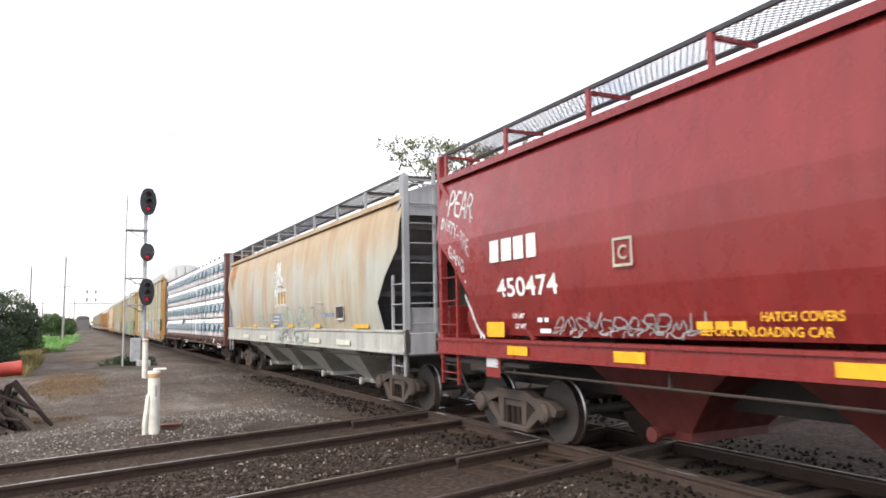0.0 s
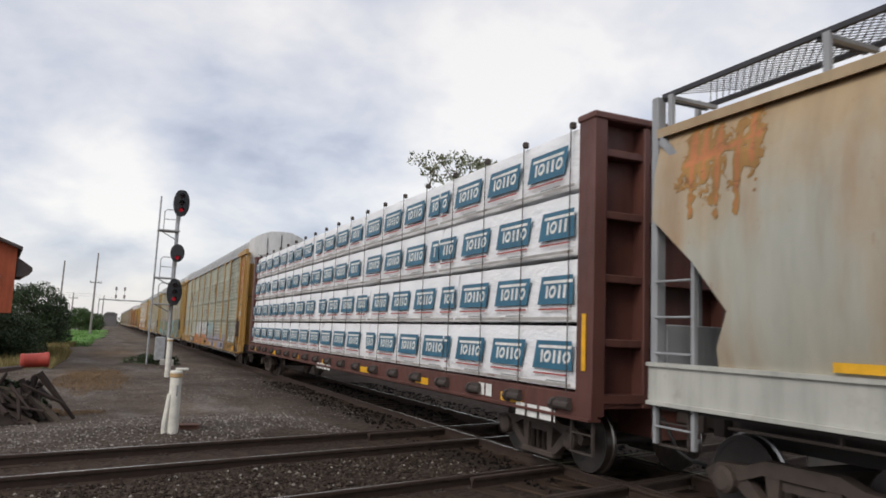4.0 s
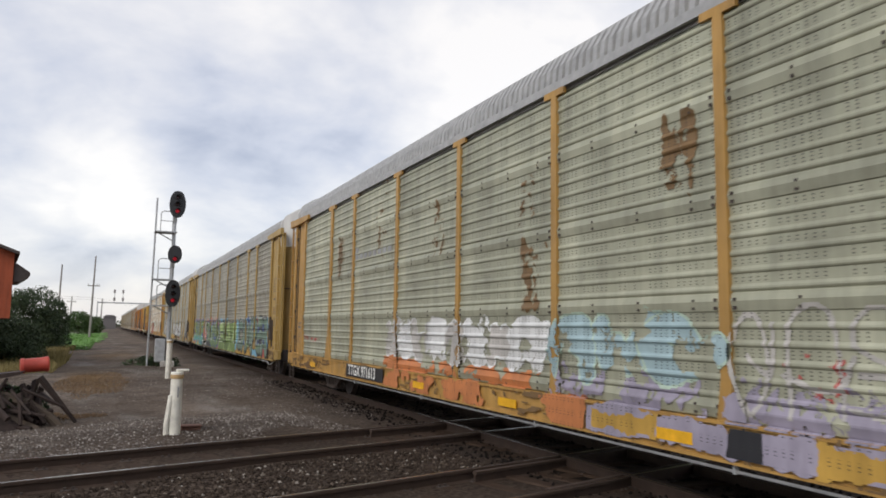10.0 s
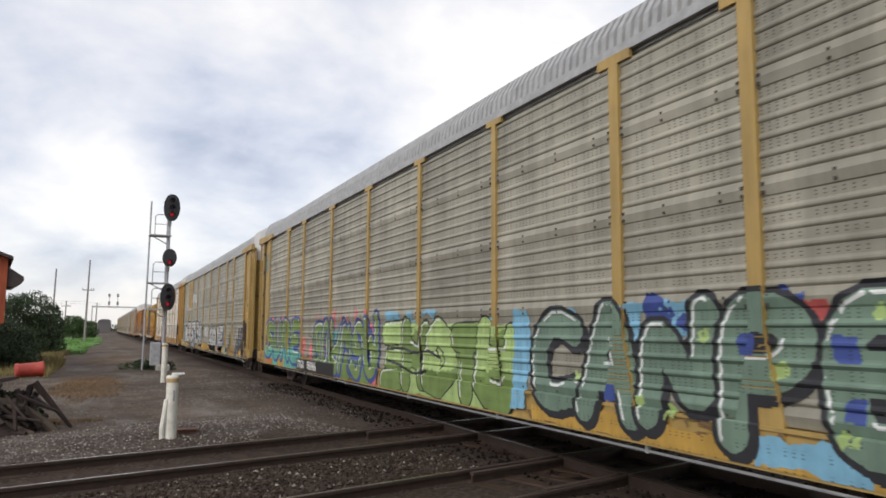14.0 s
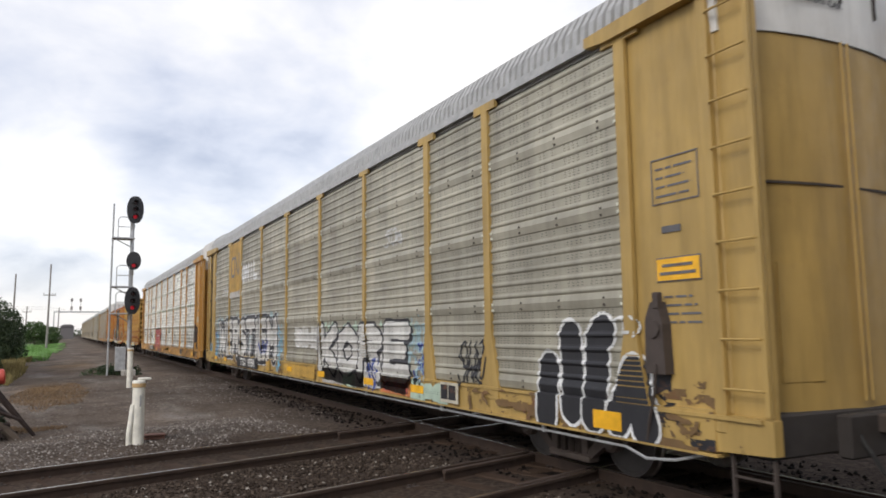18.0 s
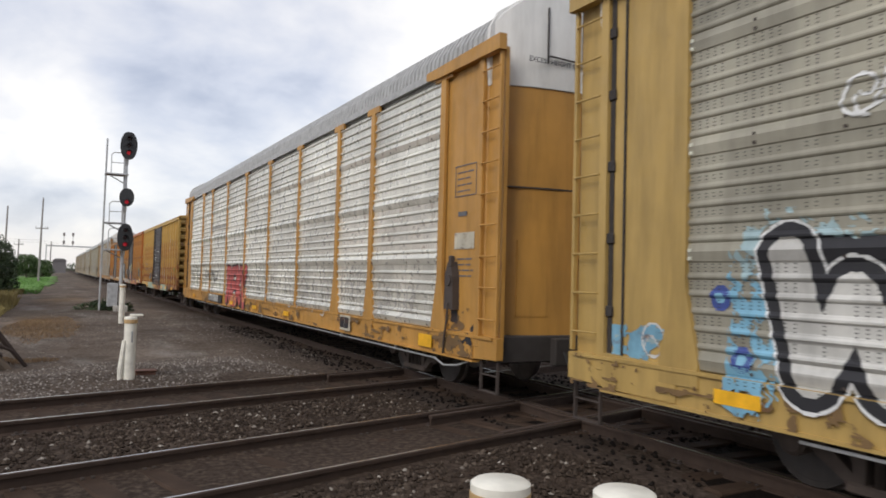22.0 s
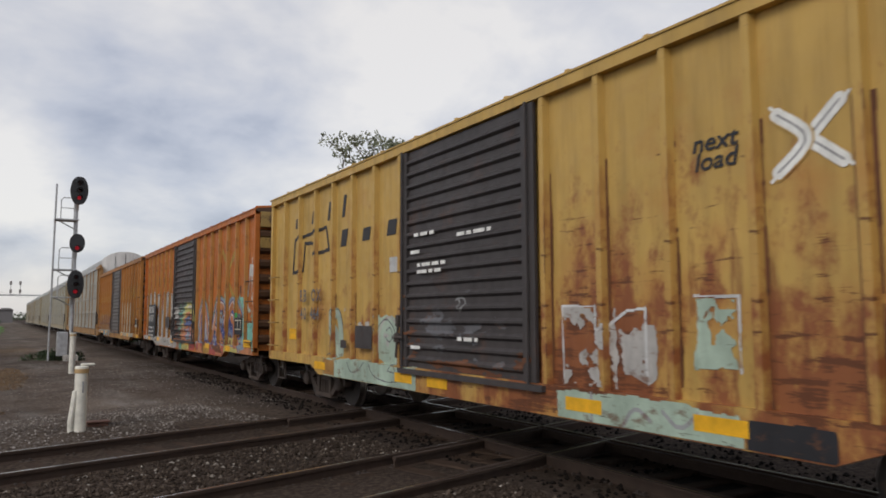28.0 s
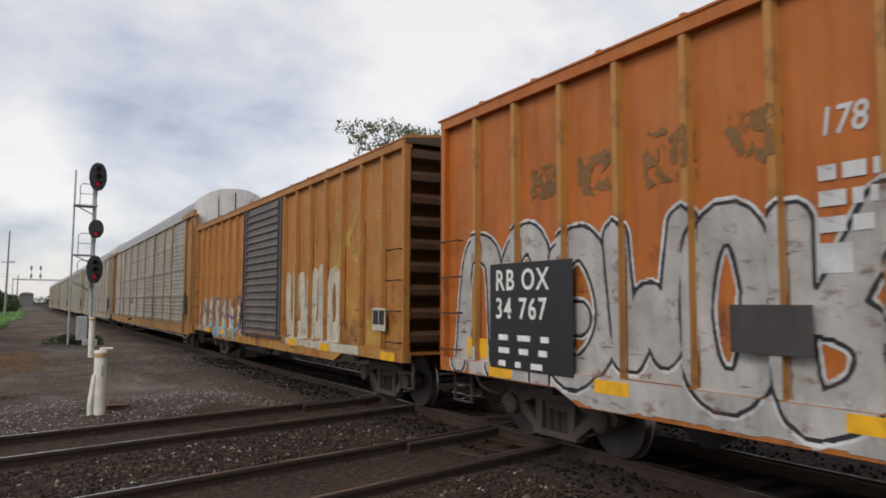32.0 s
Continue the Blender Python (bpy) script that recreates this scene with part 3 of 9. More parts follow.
def ground_height(x, y):
    """Ballast shoulders between the tracks, falling a little to the sides."""
    h = -0.10
    a = (y - CROSS_SLOPE * (x - 3)) * 0.964
    for c in (7.22, 11.13):
        h -= 0.05 * math.exp(-((a - c) / 1.0) ** 2)
    h -= 0.07 * math.exp(-((x - TRAIN_X) / 1.2) ** 2)
    h -= 0.25 / (1 + math.exp(-(abs(x - TRAIN_X) - 10) / 1.5)) * (1 if x < TRAIN_X else 0.6)
    h += 0.10 * math.exp(-((a - 13.9) / 1.1) ** 2) * (1 if x < 3 else math.exp(-((x - 3) / 1.2) ** 2))
    if a < 4.8:
        h -= 0.12 * min(1.0, (4.8 - a) / 2.0)
    n = noise.noise(Vector((x * 0.35, y * 0.35, 0.0))) * 0.05 + noise.noise(Vector((x * 1.7, y * 1.7, 3.0))) * 0.018
    return h + n


def ground():
    xs = [-2500, -600, -200, -90, -60] + [-40 + 2.0 * k for k in range(12)] + [-16 + 0.5 * k for k in range(64)] + [16 + 3 * k for k in range(9)] + [50, 80, 150, 400, 2500]
    ys = [-2500, -500, -120, -50, -25] + [-14 + 1.0 * k for k in range(14)] + [0.5 * k for k in range(64)] + [32 + 2 * k for k in range(24)] + [85 + 10 * k for k in range(14)] + [250, 400, 800, 2500]
    v = [(x, y, ground_height(x, y)) for y in ys for x in xs]
    n = len(xs)
    f = [(j * n + i, j * n + i + 1, (j + 1) * n + i + 1, (j + 1) * n + i) for j in range(len(ys) - 1) for i in range(n - 1)]
    me = bpy.data.meshes.new("ground")
    me.from_pydata(v, [], f)
    me.materials.append(M["ground"])
    me.polygons.foreach_set("use_smooth", [True] * len(f))
    return tagged(new("ground", me), "grey gravel and trodden earth beside the railway lines", "ground", kind="structure")


def rail_profile(o, head=0.036):
    return [(o - 0.075, -0.17), (o + 0.075, -0.17), (o + 0.075, -0.155), (o + 0.012, -0.135), (o + 0.012, -0.045), (o + head, -0.038), (o + head, -0.006),
            (o + head - 0.008, -0.001), (o + 0.012, 0.0), (o - 0.010, 0.0), (o - head + 0.008, -0.001), (o - head, -0.006), (o - head, -0.038), (o - 0.012, -0.045), (o - 0.012, -0.135), (o - 0.075, -0.155)]


def rail_shape(o, y0, y1, drop=0.0, polish=True):
    sh = Shape()
    prof = [(x, z - drop) for x, z in rail_profile(o)]
    i = len(sh.f)
    sh.prism(prof, "y", y0, y1)
    if polish:
        sh.s[i + 8] = 1
    return sh


def track(name, at, turn, y0, y1, ties, drop, label, guards=()):
    t = thing(name, at, label, "railway track", kind="structure")
    t.rotation_euler = (0, 0, radians(turn))
    for side in (-0.753, 0.753):
        part("rail", rail_shape(side, y0, y1, drop), ["rail", "rail_top"], t)
    bed = Shape()
    rings = []
    yy = max(y0, -60)
    while yy < min(y1, 160):
        rings.append([(bx, yy, bz - drop + 0.02 * noise.noise(Vector((bx * 2, yy * 0.9, at[1])))) for bx, bz in ((-1.95, -0.36), (-1.5, -0.185), (-0.95, -0.165), (-0.4, -0.175), (0.0, -0.18), (0.4, -0.175), (0.95, -0.165), (1.5, -0.185), (1.95, -0.36))])
        yy += 0.8
    bed.loft(rings, closed=False)
    part("ballast_bed", bed, "ballast", t, "oily ballast between the rails, shade darkened into its colour", smooth=True)
    for g0, g1 in guards:
        for side in (-1, 1):
            part("guard_rail", rail_shape(side * 0.62, g0, g1, drop + 0.012, False), ["rail", "rail_top"], t)
    rng = random.Random(len(name) + int(at[1] * 10))
    kinds = []
    for k in range(5):
        sh, w, hl = Shape(), rng.uniform(0.105, 0.125), rng.uniform(1.22, 1.36)
        sh.box(-hl, hl, -w, w, -0.20, 0.0, 0.02)
        kinds.append(sh.mesh("tie", "tie"))
    y = ties[0]
    while y < ties[1]:
        ob = place("tie", rng.choice(kinds), t, (rng.uniform(-0.06, 0.06), y, -0.146 - drop + rng.uniform(-0.012, 0.012)))
        ob.rotation_euler = (0, 0, rng.uniform(-0.03, 0.03))
        y += rng.uniform(0.47, 0.57)
    plate = Shape()
    plate.box(-0.13, 0.13, -0.09, 0.09, 0.0, 0.02)
    for sx in (-0.075, 0.075):
        plate.box(sx - 0.018, sx + 0.018, -0.06, -0.03, 0.02, 0.045)
        plate.box(sx - 0.018, sx + 0.018, 0.03, 0.06, 0.02, 0.045)
    me = plate.mesh("tie_plate", "rust_dark")
    for ob in list(t.children):
        if ob.name.startswith("tie") and -14 < ob.location.y < 10:
            for side in (-0.753, 0.753):
                place("tie_plate", me, t, (side, ob.location.y, -0.166 - drop))
    return t


def stones(name, count, area, seed, label, big=1.0, mat="stone"):
    """Loose ballast stones, lying on the ground inside an area (a test of x, y)."""
    rng = np.random.default_rng(seed)
    x0, x1, y0, y1, keep = area
    base = np.array([(1, 0, 0), (-1, 0, 0), (0, 1, 0), (0, -1, 0), (0, 0, 1), (0, 0, -1)], float)
    tri = np.array([(0, 2, 4), (2, 1, 4), (1, 3, 4), (3, 0, 4), (2, 0, 5), (1, 2, 5), (3, 1, 5), (0, 3, 5)])
    V, F = [], []
    while len(V) < count:
        x, y = rng.uniform(x0, x1), rng.uniform(y0, y1)
        if not keep(x, y):
            continue
        r = big * rng.uniform(0.016, 0.042)
        q = base * (r * rng.uniform(0.65, 1.35, (6, 1))) * (1, 1, 0.75)
        a = rng.uniform(0, 6.28)
        c, s = math.cos(a), math.sin(a)
        q = q @ np.array([(c, s, 0), (-s, c, 0), (0, 0, 1)])
        F.append(tri + 6 * len(V))
        V.append(q + (x, y, ground_height(x, y) + r * 0.3))
    me = bpy.data.meshes.new(name)
    me.from_pydata(np.concatenate(V).tolist(), [], np.concatenate(F).tolist())
    me.materials.append(M[mat])
    return tagged(new(name, me), label, "gravel", kind="stuff")


# ---- rolling stock ----
WHEEL_R = 0.44
CARS, WHEELSETS = [], []


def make_wheelset(sh):
    for sgn in (-1, 1):
        c = 0.753 * sgn
        sh.disc((c, 0, 0), (sgn, 0, 0), [(-0.075, WHEEL_R + 0.025), (-0.045, WHEEL_R + 0.025), (-0.035, WHEEL_R), (0.06, WHEEL_R - 0.006)], 28, 1)
        sh.disc((c, 0, 0), (sgn, 0, 0), [(0.061, WHEEL_R - 0.008), (0.064, WHEEL_R - 0.06), (0.03, WHEEL_R - 0.09), (0.015, 0.17), (0.07, 0.13), (0.075, 0.0)], 28, 0)
        for k in range(3):
            a = 2 * math.pi * k / 3
            sh.tube((c + sgn * 0.03, 0.25 * math.cos(a), 0.25 * math.sin(a)), (c + sgn * 0.055, 0.25 * math.cos(a), 0.25 * math.sin(a)), 0.03, 6)
    sh.tube((-0.95, 0, 0), (0.95, 0, 0), 0.075, 10)


def make_side_frame(sh):
    """One cast side frame, seen from outside at -x, with its two windows, spring nest and journal ends."""
    top = [(-1.15, 0.50), (-0.98, 0.60), (-0.62, 0.62), (-0.40, 0.70), (0.40, 0.70), (0.62, 0.62), (0.98, 0.60), (1.15, 0.50)]
    sh.prism(top + [(1.10, 0.40), (0.70, 0.46), (0.42, 0.56), (-0.42, 0.56), (-0.70, 0.46), (-1.10, 0.40)], "x", -1.06, -0.92)
    for s in (-1, 1):
        sh.prism([(s * 0.24, 0.57), (s * 0.40, 0.57), (s * 0.36, 0.22), (s * 0.26, 0.20)], "x", -1.05, -0.93)
        sh.prism([(s * 0.62, 0.48), (s * 0.86, 0.46), (s * 0.42, 0.17), (s * 0.26, 0.17)], "x", -1.04, -0.94)
        sh.disc((-1.08, s * 0.875, 0.445), (-1, 0, 0), [(-0.08, 0.14), (0.03, 0.14), (0.06, 0.10), (0.07, 0.0)], 14)
        for k in (-0.15, 0.0, 0.15):
            sh.tube((-1.0, k, 0.20), (-1.0, k, 0.46), 0.055, 8)
    sh.box(-1.07, -0.90, -0.42, 0.42, 0.11, 0.20, 0.02)
    sh.box(-1.02, -0.90, -0.24, 0.24, 0.44, 0.56, 0.02)


def truck(car, y):
    b = shared("bolster", lambda s: (s.box(-0.92, 0.92, -0.2, 0.2, 0.48, 0.68, 0.03), s.tube((0, 0, 0.6), (0, 0, 0.86), 0.2, 12)), "truck")
    f = shared("side_frame", make_side_frame, "truck")
    w = shared("wheelset", make_wheelset, ["wheel", "tread"], True)
    place("bolster", b, car, (0, y, 0))
    place("side_frame", f, car, (0, y, 0))
    place("side_frame", f, car, (0, y, 0), flip=True)
    for d in (-0.875, 0.875):
        ws = place("wheelset", w, car, (0, y + d, WHEEL_R))
        WHEELSETS.append(ws)


def make_coupler(sh):
    sh.box(-0.09, 0.09, -0.62, 0.6, 0.76, 0.94, 0.02)
    sh.prism([(-0.17, -0.62), (0.15, -0.62), (0.18, -0.72), (0.06, -0.80), (0.05, -0.70), (-0.05, -0.70), (-0.10, -0.84), (-0.19, -0.80)], "z", 0.71, 0.99)


def make_hose(sh):
    sh.pipe([(-0.35, 0.0, 0.86), (-0.36, -0.22, 0.82), (-0.34, -0.34, 0.62), (-0.30, -0.42, 0.45), (-0.22, -0.56, 0.36), (-0.10, -0.66, 0.33)], 0.022, 6)


def make_stirrup(sh):
    """A corner step under the sill, hung from two flat bars."""
    for y in (0.06, 0.50):
        sh.box(-0.02, 0.02, y - 0.012, y + 0.012, -0.42, 0.0)
    sh.box(-0.03, 0.03, 0.048, 0.512, -0.435, -0.415)
    sh.box(-0.02, 0.02, 0.06, 0.50, -0.20, -0.185)


def couplings(car, length, sill):
    c, h = shared("coupler", make_coupler, "rust_dark"), shared("brake_hose", make_hose, "rubber", True)
    st = shared("stirrup_step", make_stirrup, "rust_dark")
    for y, flip in ((0.0, False), (length, True)):
        place("coupler", c, car, (0, y, 0), flip=flip)
        place("brake_hose", h, car, (0, y + (0.25 if not flip else -0.25), 0), flip=flip)
        for sx in (-1, 1):
            place("stirrup_step", st, car, (sx * 1.42, y if not flip else y - 0.56, sill))


def ladder(car, x, y0, y1, z0, z1, n, mat, flip_x=1, along="y", wide=0.05, stile=True):
    """Rungs between two upright stiles; each rung is a part."""
    span, up = y1 - y0, z1 - z0
    if stile:
        s = shared(f"stile_{up:.2f}_{wide}", lambda q: q.box(-0.025, 0.025, -wide / 2, wide / 2, 0, up, 0.006), "galv")
        for y in (y0, y1):
            place("ladder_stile", s, car, (x, y, z0) if along == "y" else (y, x, z0), mat)

    def rung(q):
        pts = [(0.03, 0.01, 0), (-0.035, 0.02, 0), (-0.035, span - 0.02, 0), (0.03, span - 0.01, 0)]
        q.pipe([(flip_x * a, b, c) for a, b, c in pts] if along == "y" else [(b, flip_x * a, c) for a, b, c in pts], 0.0125, 6)
    r = shared(f"rung_{span:.2f}_{flip_x}_{along}", rung, "galv")
    for k in range(n):
        z = z0 + up * (k + 0.5) / n
        place("rung", r, car, (x, y0, z) if along == "y" else (y0, x, z), mat)


RACK_LEN = 27.96
RACK_POSTS = (1.72, 4.66, 6.62, 9.56, 12.50, 15.46, 18.40, 21.34, 23.30, 26.24)


def along(car, y):
    """Place along a car of paint that is laid out for a rack body of 27 m, or from 0.2 m before a boxcar's end."""
    if car.name.startswith("boxcar"):
        return y - 0.2
    return y if y < 1.75 or not car.name.startswith("autorack") else 1.72 + (y - 1.75) * 1.04


def rack_profile(deep=1.0):
    """Height and depth of the ribbed side: four stacked sheets, each with a folded strip and five half-round ribs."""
    out, z = [], 0.97
    for k in range(4):
        out += [(z, -0.004), (z + 0.012, -0.016), (z + 0.105, -0.016 - 0.026 * deep), (z + 0.176, -0.010), (z + 0.184, 0.0)]
        q = z + 0.186
        for r in range(5):
            out += [(q + 0.006, 0.0), (q + 0.014, -0.018 * deep), (q + 0.030, -0.030 * deep), (q + 0.048, -0.026 * deep), (q + 0.066, -0.008 * deep), (q + 0.076, 0.0)]
            q += 0.1655
        z += 1.015
    return out


def make_panel(length, deep):
    def make(sh):
        prof = rack_profile(deep)
        sh.loft([[(-1.46 + d, y, z) for z, d in prof] for y in (0.0, length)], closed=False)
        sh.face([(-1.40, 0, 0.97), (-1.40, length, 0.97), (-1.40, length, 5.03), (-1.40, 0, 5.03)])
        n = max(2, round(length / 0.42))
        for k in range(1, n):          # bolt heads along the folded strips
            for j in range(4):
                for dz in (0.040, 0.118):
                    y, z = length * k / n, 0.97 + 1.015 * j + dz
                    if k % 2:
                        sh.box(-1.496, -1.476, y - 0.013, y + 0.013, z - 0.013, z + 0.013, slot=1)
        for j in range(4):             # bolts along the edges
            for dz in (0.04, 0.118):
                for y in (0.12, length - 0.12):
                    z = 0.97 + 1.015 * j + dz
                    sh.box(-1.500, -1.444, y - 0.016, y + 0.016, z - 0.016, z + 0.016, slot=2)
    return make


def make_rack_post(sh):
    sh.prism([(-0.085, 1.75), (-0.085, 4.93), (-0.30, 4.93), (-0.30, 5.05), (0.30, 5.05), (0.30, 4.93), (0.085, 4.93), (0.085, 1.75), (0.25, 1.02), (0.25, 0.80), (-0.25, 0.80), (-0.25, 1.02)],
             "x", -1.508, -1.458)
    sh.box(-1.458, -1.36, -0.05, 0.05, 0.97, 5.03)


def make_slim_post(sh):
    sh.prism([(-0.065, 0.95), (-0.065, 4.95), (-0.24, 4.95), (-0.24, 5.04), (0.24, 5.04), (0.24, 4.95), (0.065, 4.95), (0.065, 1.35), (0.12, 0.95)], "x", -1.504, -1.458)
    sh.box(-1.458, -1.36, -0.05, 0.05, 0.97, 5.03)


ROOF = ((-1.47, 5.08), (-1.44, 5.38), (-1.30, 5.62), (-0.98, 5.83), (-0.60, 6.00), (0.0, 6.03), (0.60, 6.00), (0.98, 5.83), (1.30, 5.62), (1.44, 5.38), (1.47, 5.08))


def make_rack_roof(sh):
    """The arched roof with corrugations that run across it."""
    rings, y, k = [], 0.5, 0
    while y < RACK_LEN - 0.5:
        d = (0.0, 0.0, 0.045, 0.045)[k % 4]
        rings.append([(x * (1 - 0.03 * (d > 0)), y, z - d * (0.4 if z < 5.2 else 1)) for x, z in ROOF])
        y += (0.088, 0.016, 0.034, 0.016)[k % 4]
        k += 1
    sh.loft(rings, closed=False)


def make_gutter(sh):
    for s in (-1, 1):
        a, b = sorted((s * 1.44, s * 1.50))
        sh.box(a, b, 0.5, RACK_LEN - 0.5, 5.036, 5.15)
        sh.box(s * 1.40 - 0.02, s * 1.40 + 0.02, 0.5, RACK_LEN - 0.5, 5.0, 5.10)


def make_rack_end_yellow(sh):
    pts = [(-1.42, 0.50), (-1.25, 0.34), (-0.9, 0.22), (-0.45, 0.15), (0, 0.13), (0.45, 0.15), (0.9, 0.22), (1.25, 0.34), (1.42, 0.50)]
    sh.loft([[(x, y, z) for x, y in pts + [(x, y + 0.08) for x, y in reversed(pts)]] for z in (0.98, 4.58)])


def make_rack_end_white(sh):
    lo = [(x, 4.585) for x in (-1.42, -1.2, -0.95, -0.6, -0.3, 0, 0.3, 0.6, 0.95, 1.2, 1.42)]
    sh.loft([[(x, y, z) for x, z in [(x, z + 0.07 * (z > 5.3)) for x, z in ROOF] + list(reversed(lo))] for y in (0.42, 0.5)])
    pts = [(-1.42, 0.46), (-1.25, 0.32), (-0.9, 0.20), (-0.45, 0.13), (0, 0.11), (0.45, 0.13), (0.9, 0.20), (1.25, 0.32), (1.42, 0.46)]
    top = [5.46, 5.66, 5.93, 6.09, 6.11, 6.09, 5.93, 5.66, 5.46]
    sh.loft([[(x, y, 4.585) for x, y in pts], [(x, y, t) for (x, y), t in zip(pts, top)]], closed=False)
    sh.loft([[(x, y, t) for (x, y), t in zip(pts, top)], [(x, 0.47, t + 0.01) for (x, y), t in zip(pts, top)]], closed=False)


def make_corner(sh):
    """The plated bay between the corner ladder and the first post, with its two columns."""
    sh.box(-1.44, -1.40, 0.56, 1.70, 0.90, 5.05)
    sh.box(-1.50, -1.34, 0.50, 0.62, 0.80, 5.05, 0.012)
    sh.box(-1.40, -1.34, 0.05, 0.56, 0.90, 5.05)
    sh.prism([(0.62, 0.62), (1.7, 0.62), (1.7, 0.98), (1.35, 0.98), (0.62, 1.0)], "x", -1.505, -1.42)


# A black strip stands in for the shade inside the gap; hinges sit on it.
def make_gap(sh):
    sh.box(-1.452, -1.436, 0.63, 0.70, 0.92, 4.98)
    for z in (1.4, 2.2, 3.0, 3.8, 4.5):
        sh.box(-1.475, -1.44, 0.61, 0.72, z, z + 0.12, 0.01)
    sh.box(-1.462, -1.436, 0.86, 0.885, 0.95, 4.98)


def make_header(sh):
    sh.prism([(-0.02, 4.98), (-0.02, 5.20), (2.25, 5.14), (2.25, 5.02), (1.9, 4.98)], "x", -1.56, -1.44)


def make_handbrake(sh):
    sh.tube((-1.50, 1.30, 1.75), (-1.58, 1.30, 1.75), 0.09, 10)
    sh.prism([(1.16, 1.30), (1.44, 1.30), (1.42, 1.85), (1.34, 2.02), (1.24, 2.02), (1.18, 1.80)], "x", -1.56, -1.43)
    sh.pipe([(-1.57, 1.28, 1.40), (-1.57, 1.32, 1.1), (-1.55, 1.42, 0.85), (-1.52, 1.5, 0.62)], 0.018, 6)
    sh.box(-1.57, -1.50, 1.22, 1.30, 1.95, 2.12, 0.01)


def make_rack_sill(sh):
    sh.prism([(0.0, 0.96), (0.0, 0.66), (1.2, 0.60), (3.0, 0.58), (RACK_LEN - 3.0, 0.58), (RACK_LEN - 1.2, 0.60), (RACK_LEN, 0.66), (RACK_LEN, 0.96)], "x", -1.49, -1.38)
    sh.box(-1.52, -1.36, 0.1, RACK_LEN - 0.1, 0.925, 0.962)
    sh.box(-1.52, -1.36, 0.6, RACK_LEN - 0.6, 0.575, 0.605)


def autorack(y0, panel, yellow, label, slim=False):
    car = thing("autorack_railcar", (TRAIN_X, y0, 0), label, "railcar", "cars of the passing freight train")
    CARS.append((car, y0))
    deep = 1.0 if panel == "panel_silver" else 0.6
    bolt = "white_tape" if panel == "panel_dull" else "rust_dark"
    for flip in (False, True):
        fy = (lambda y: RACK_LEN - y) if flip else (lambda y: y)

        def side(name, key, make, mats, mat, y=0.0, label="", smooth=False):
            return place(name, shared(key, make, mats, smooth), car, (0, fy(y), 0), mat, label, flip=flip)
        side("side_sill", "rack_sill", make_rack_sill, "rack_yellow", yellow)
        for a, b in zip(RACK_POSTS, RACK_POSTS[1:]):
            side("perforated_panel", f"rack_panel_{b - a:.2f}_{deep}_{bolt}", make_panel(b - a, deep), ["panel_grey", "rust_dark", bolt], panel, a)
        for k, y in enumerate(RACK_POSTS):
            fat = k in (0, 1, 2, 8, 9) and not slim or k == 0
            side("post", "rack_post" if fat else "rack_slim_post", make_rack_post if fat else make_slim_post, "rack_yellow", yellow, y)
        for end in (0, 1):
            f2 = flip != bool(end)
            at = (0, RACK_LEN if f2 else 0, 0)
            place("corner_plate", shared(f"rack_corner_{end}", (lambda s: make_corner(s)) if not end else (lambda s: mirrored(s, make_corner)), "rack_yellow"), car, at if not end else (0, 0 if flip else RACK_LEN, 0), yellow, flip=flip)
            place("header_beam", shared(f"rack_header_{end}", (lambda s: make_header(s)) if not end else (lambda s: mirrored(s, make_header)), "rack_yellow"), car, at if not end else (0, 0 if flip else RACK_LEN, 0), yellow, flip=flip)
        ends = ((0.05, 0.52), (RACK_LEN - 0.52, RACK_LEN - 0.05))
        for a, b in ends:
            ladder(car, -1.47 if not flip else 1.47, a, b, 0.98, 5.0, 9, yellow, -1 if flip else 1)
        side("hand_brake", "rack_handbrake", make_handbrake, "rust_dark", "rust_dark", 0.0, "black hand brake housing with a hanging chain")
        place("end_door", shared("rack_end_yellow", make_rack_end_yellow, "rack_yellow", True), car, (0, fy(0), 0), yellow, flip=flip)
        place("door_hatch", shared("rack_hatch", lambda q: q.prism([(-1.02, 0.235), (-0.55, 0.155), (-0.55, 0.22), (-1.02, 0.28)], "z", 1.25, 2.35), "rack_yellow"), car, (0, fy(0), 0), yellow, flip=flip)
        for lx in (-0.05, 0.05):
            place("lock_rod", shared("rack_lock_rod", lambda q: q.tube((0, 0.10, 1.05), (0, 0.10, 4.58), 0.014, 8), "rack_yellow"), car, (lx, fy(0), 0), yellow, flip=flip)
        place("end_sill", shared("rack_end_sill", lambda q: (q.box(-1.38, 1.38, 0.12, 0.42, 0.60, 0.985, 0.02), q.box(-0.5, 0.5, -0.02, 0.12, 0.55, 0.95, 0.02)), "underframe"), car, (0, fy(0), 0), label="grimy black end sill", flip=flip)
        place("door_seam", shared("rack_seam", lambda q: (q.prism([(-1.30, 0.29), (-0.9, 0.205), (-0.45, 0.135), (0.45, 0.135), (0.9, 0.205), (1.30, 0.29), (1.30, 0.33), (-1.30, 0.33)], "z", 3.10, 3.125)), "rust_dark"), car, (0, fy(0), 0), flip=flip)
        for px in (-0.62, 0.62):
            place("cap_seam", shared("rack_cap_seam", lambda q: q.box(-0.006, 0.006, 0.125, 0.19, 4.95, 5.78), "underframe"), car, (px, fy(0), 0), flip=flip)
        place("cap_rod", shared("rack_cap_rod", lambda q: (q.tube((-0.62, 0.10, 5.05), (-0.1, 0.075, 5.02), 0.014, 6), q.tube((0.1, 0.075, 5.32), (0.62, 0.10, 5.3), 0.014, 6), q.box(-0.02, 0.02, 0.095, 0.13, 5.0, 5.95)), "underframe"), car, (0, fy(0), 0), flip=flip)
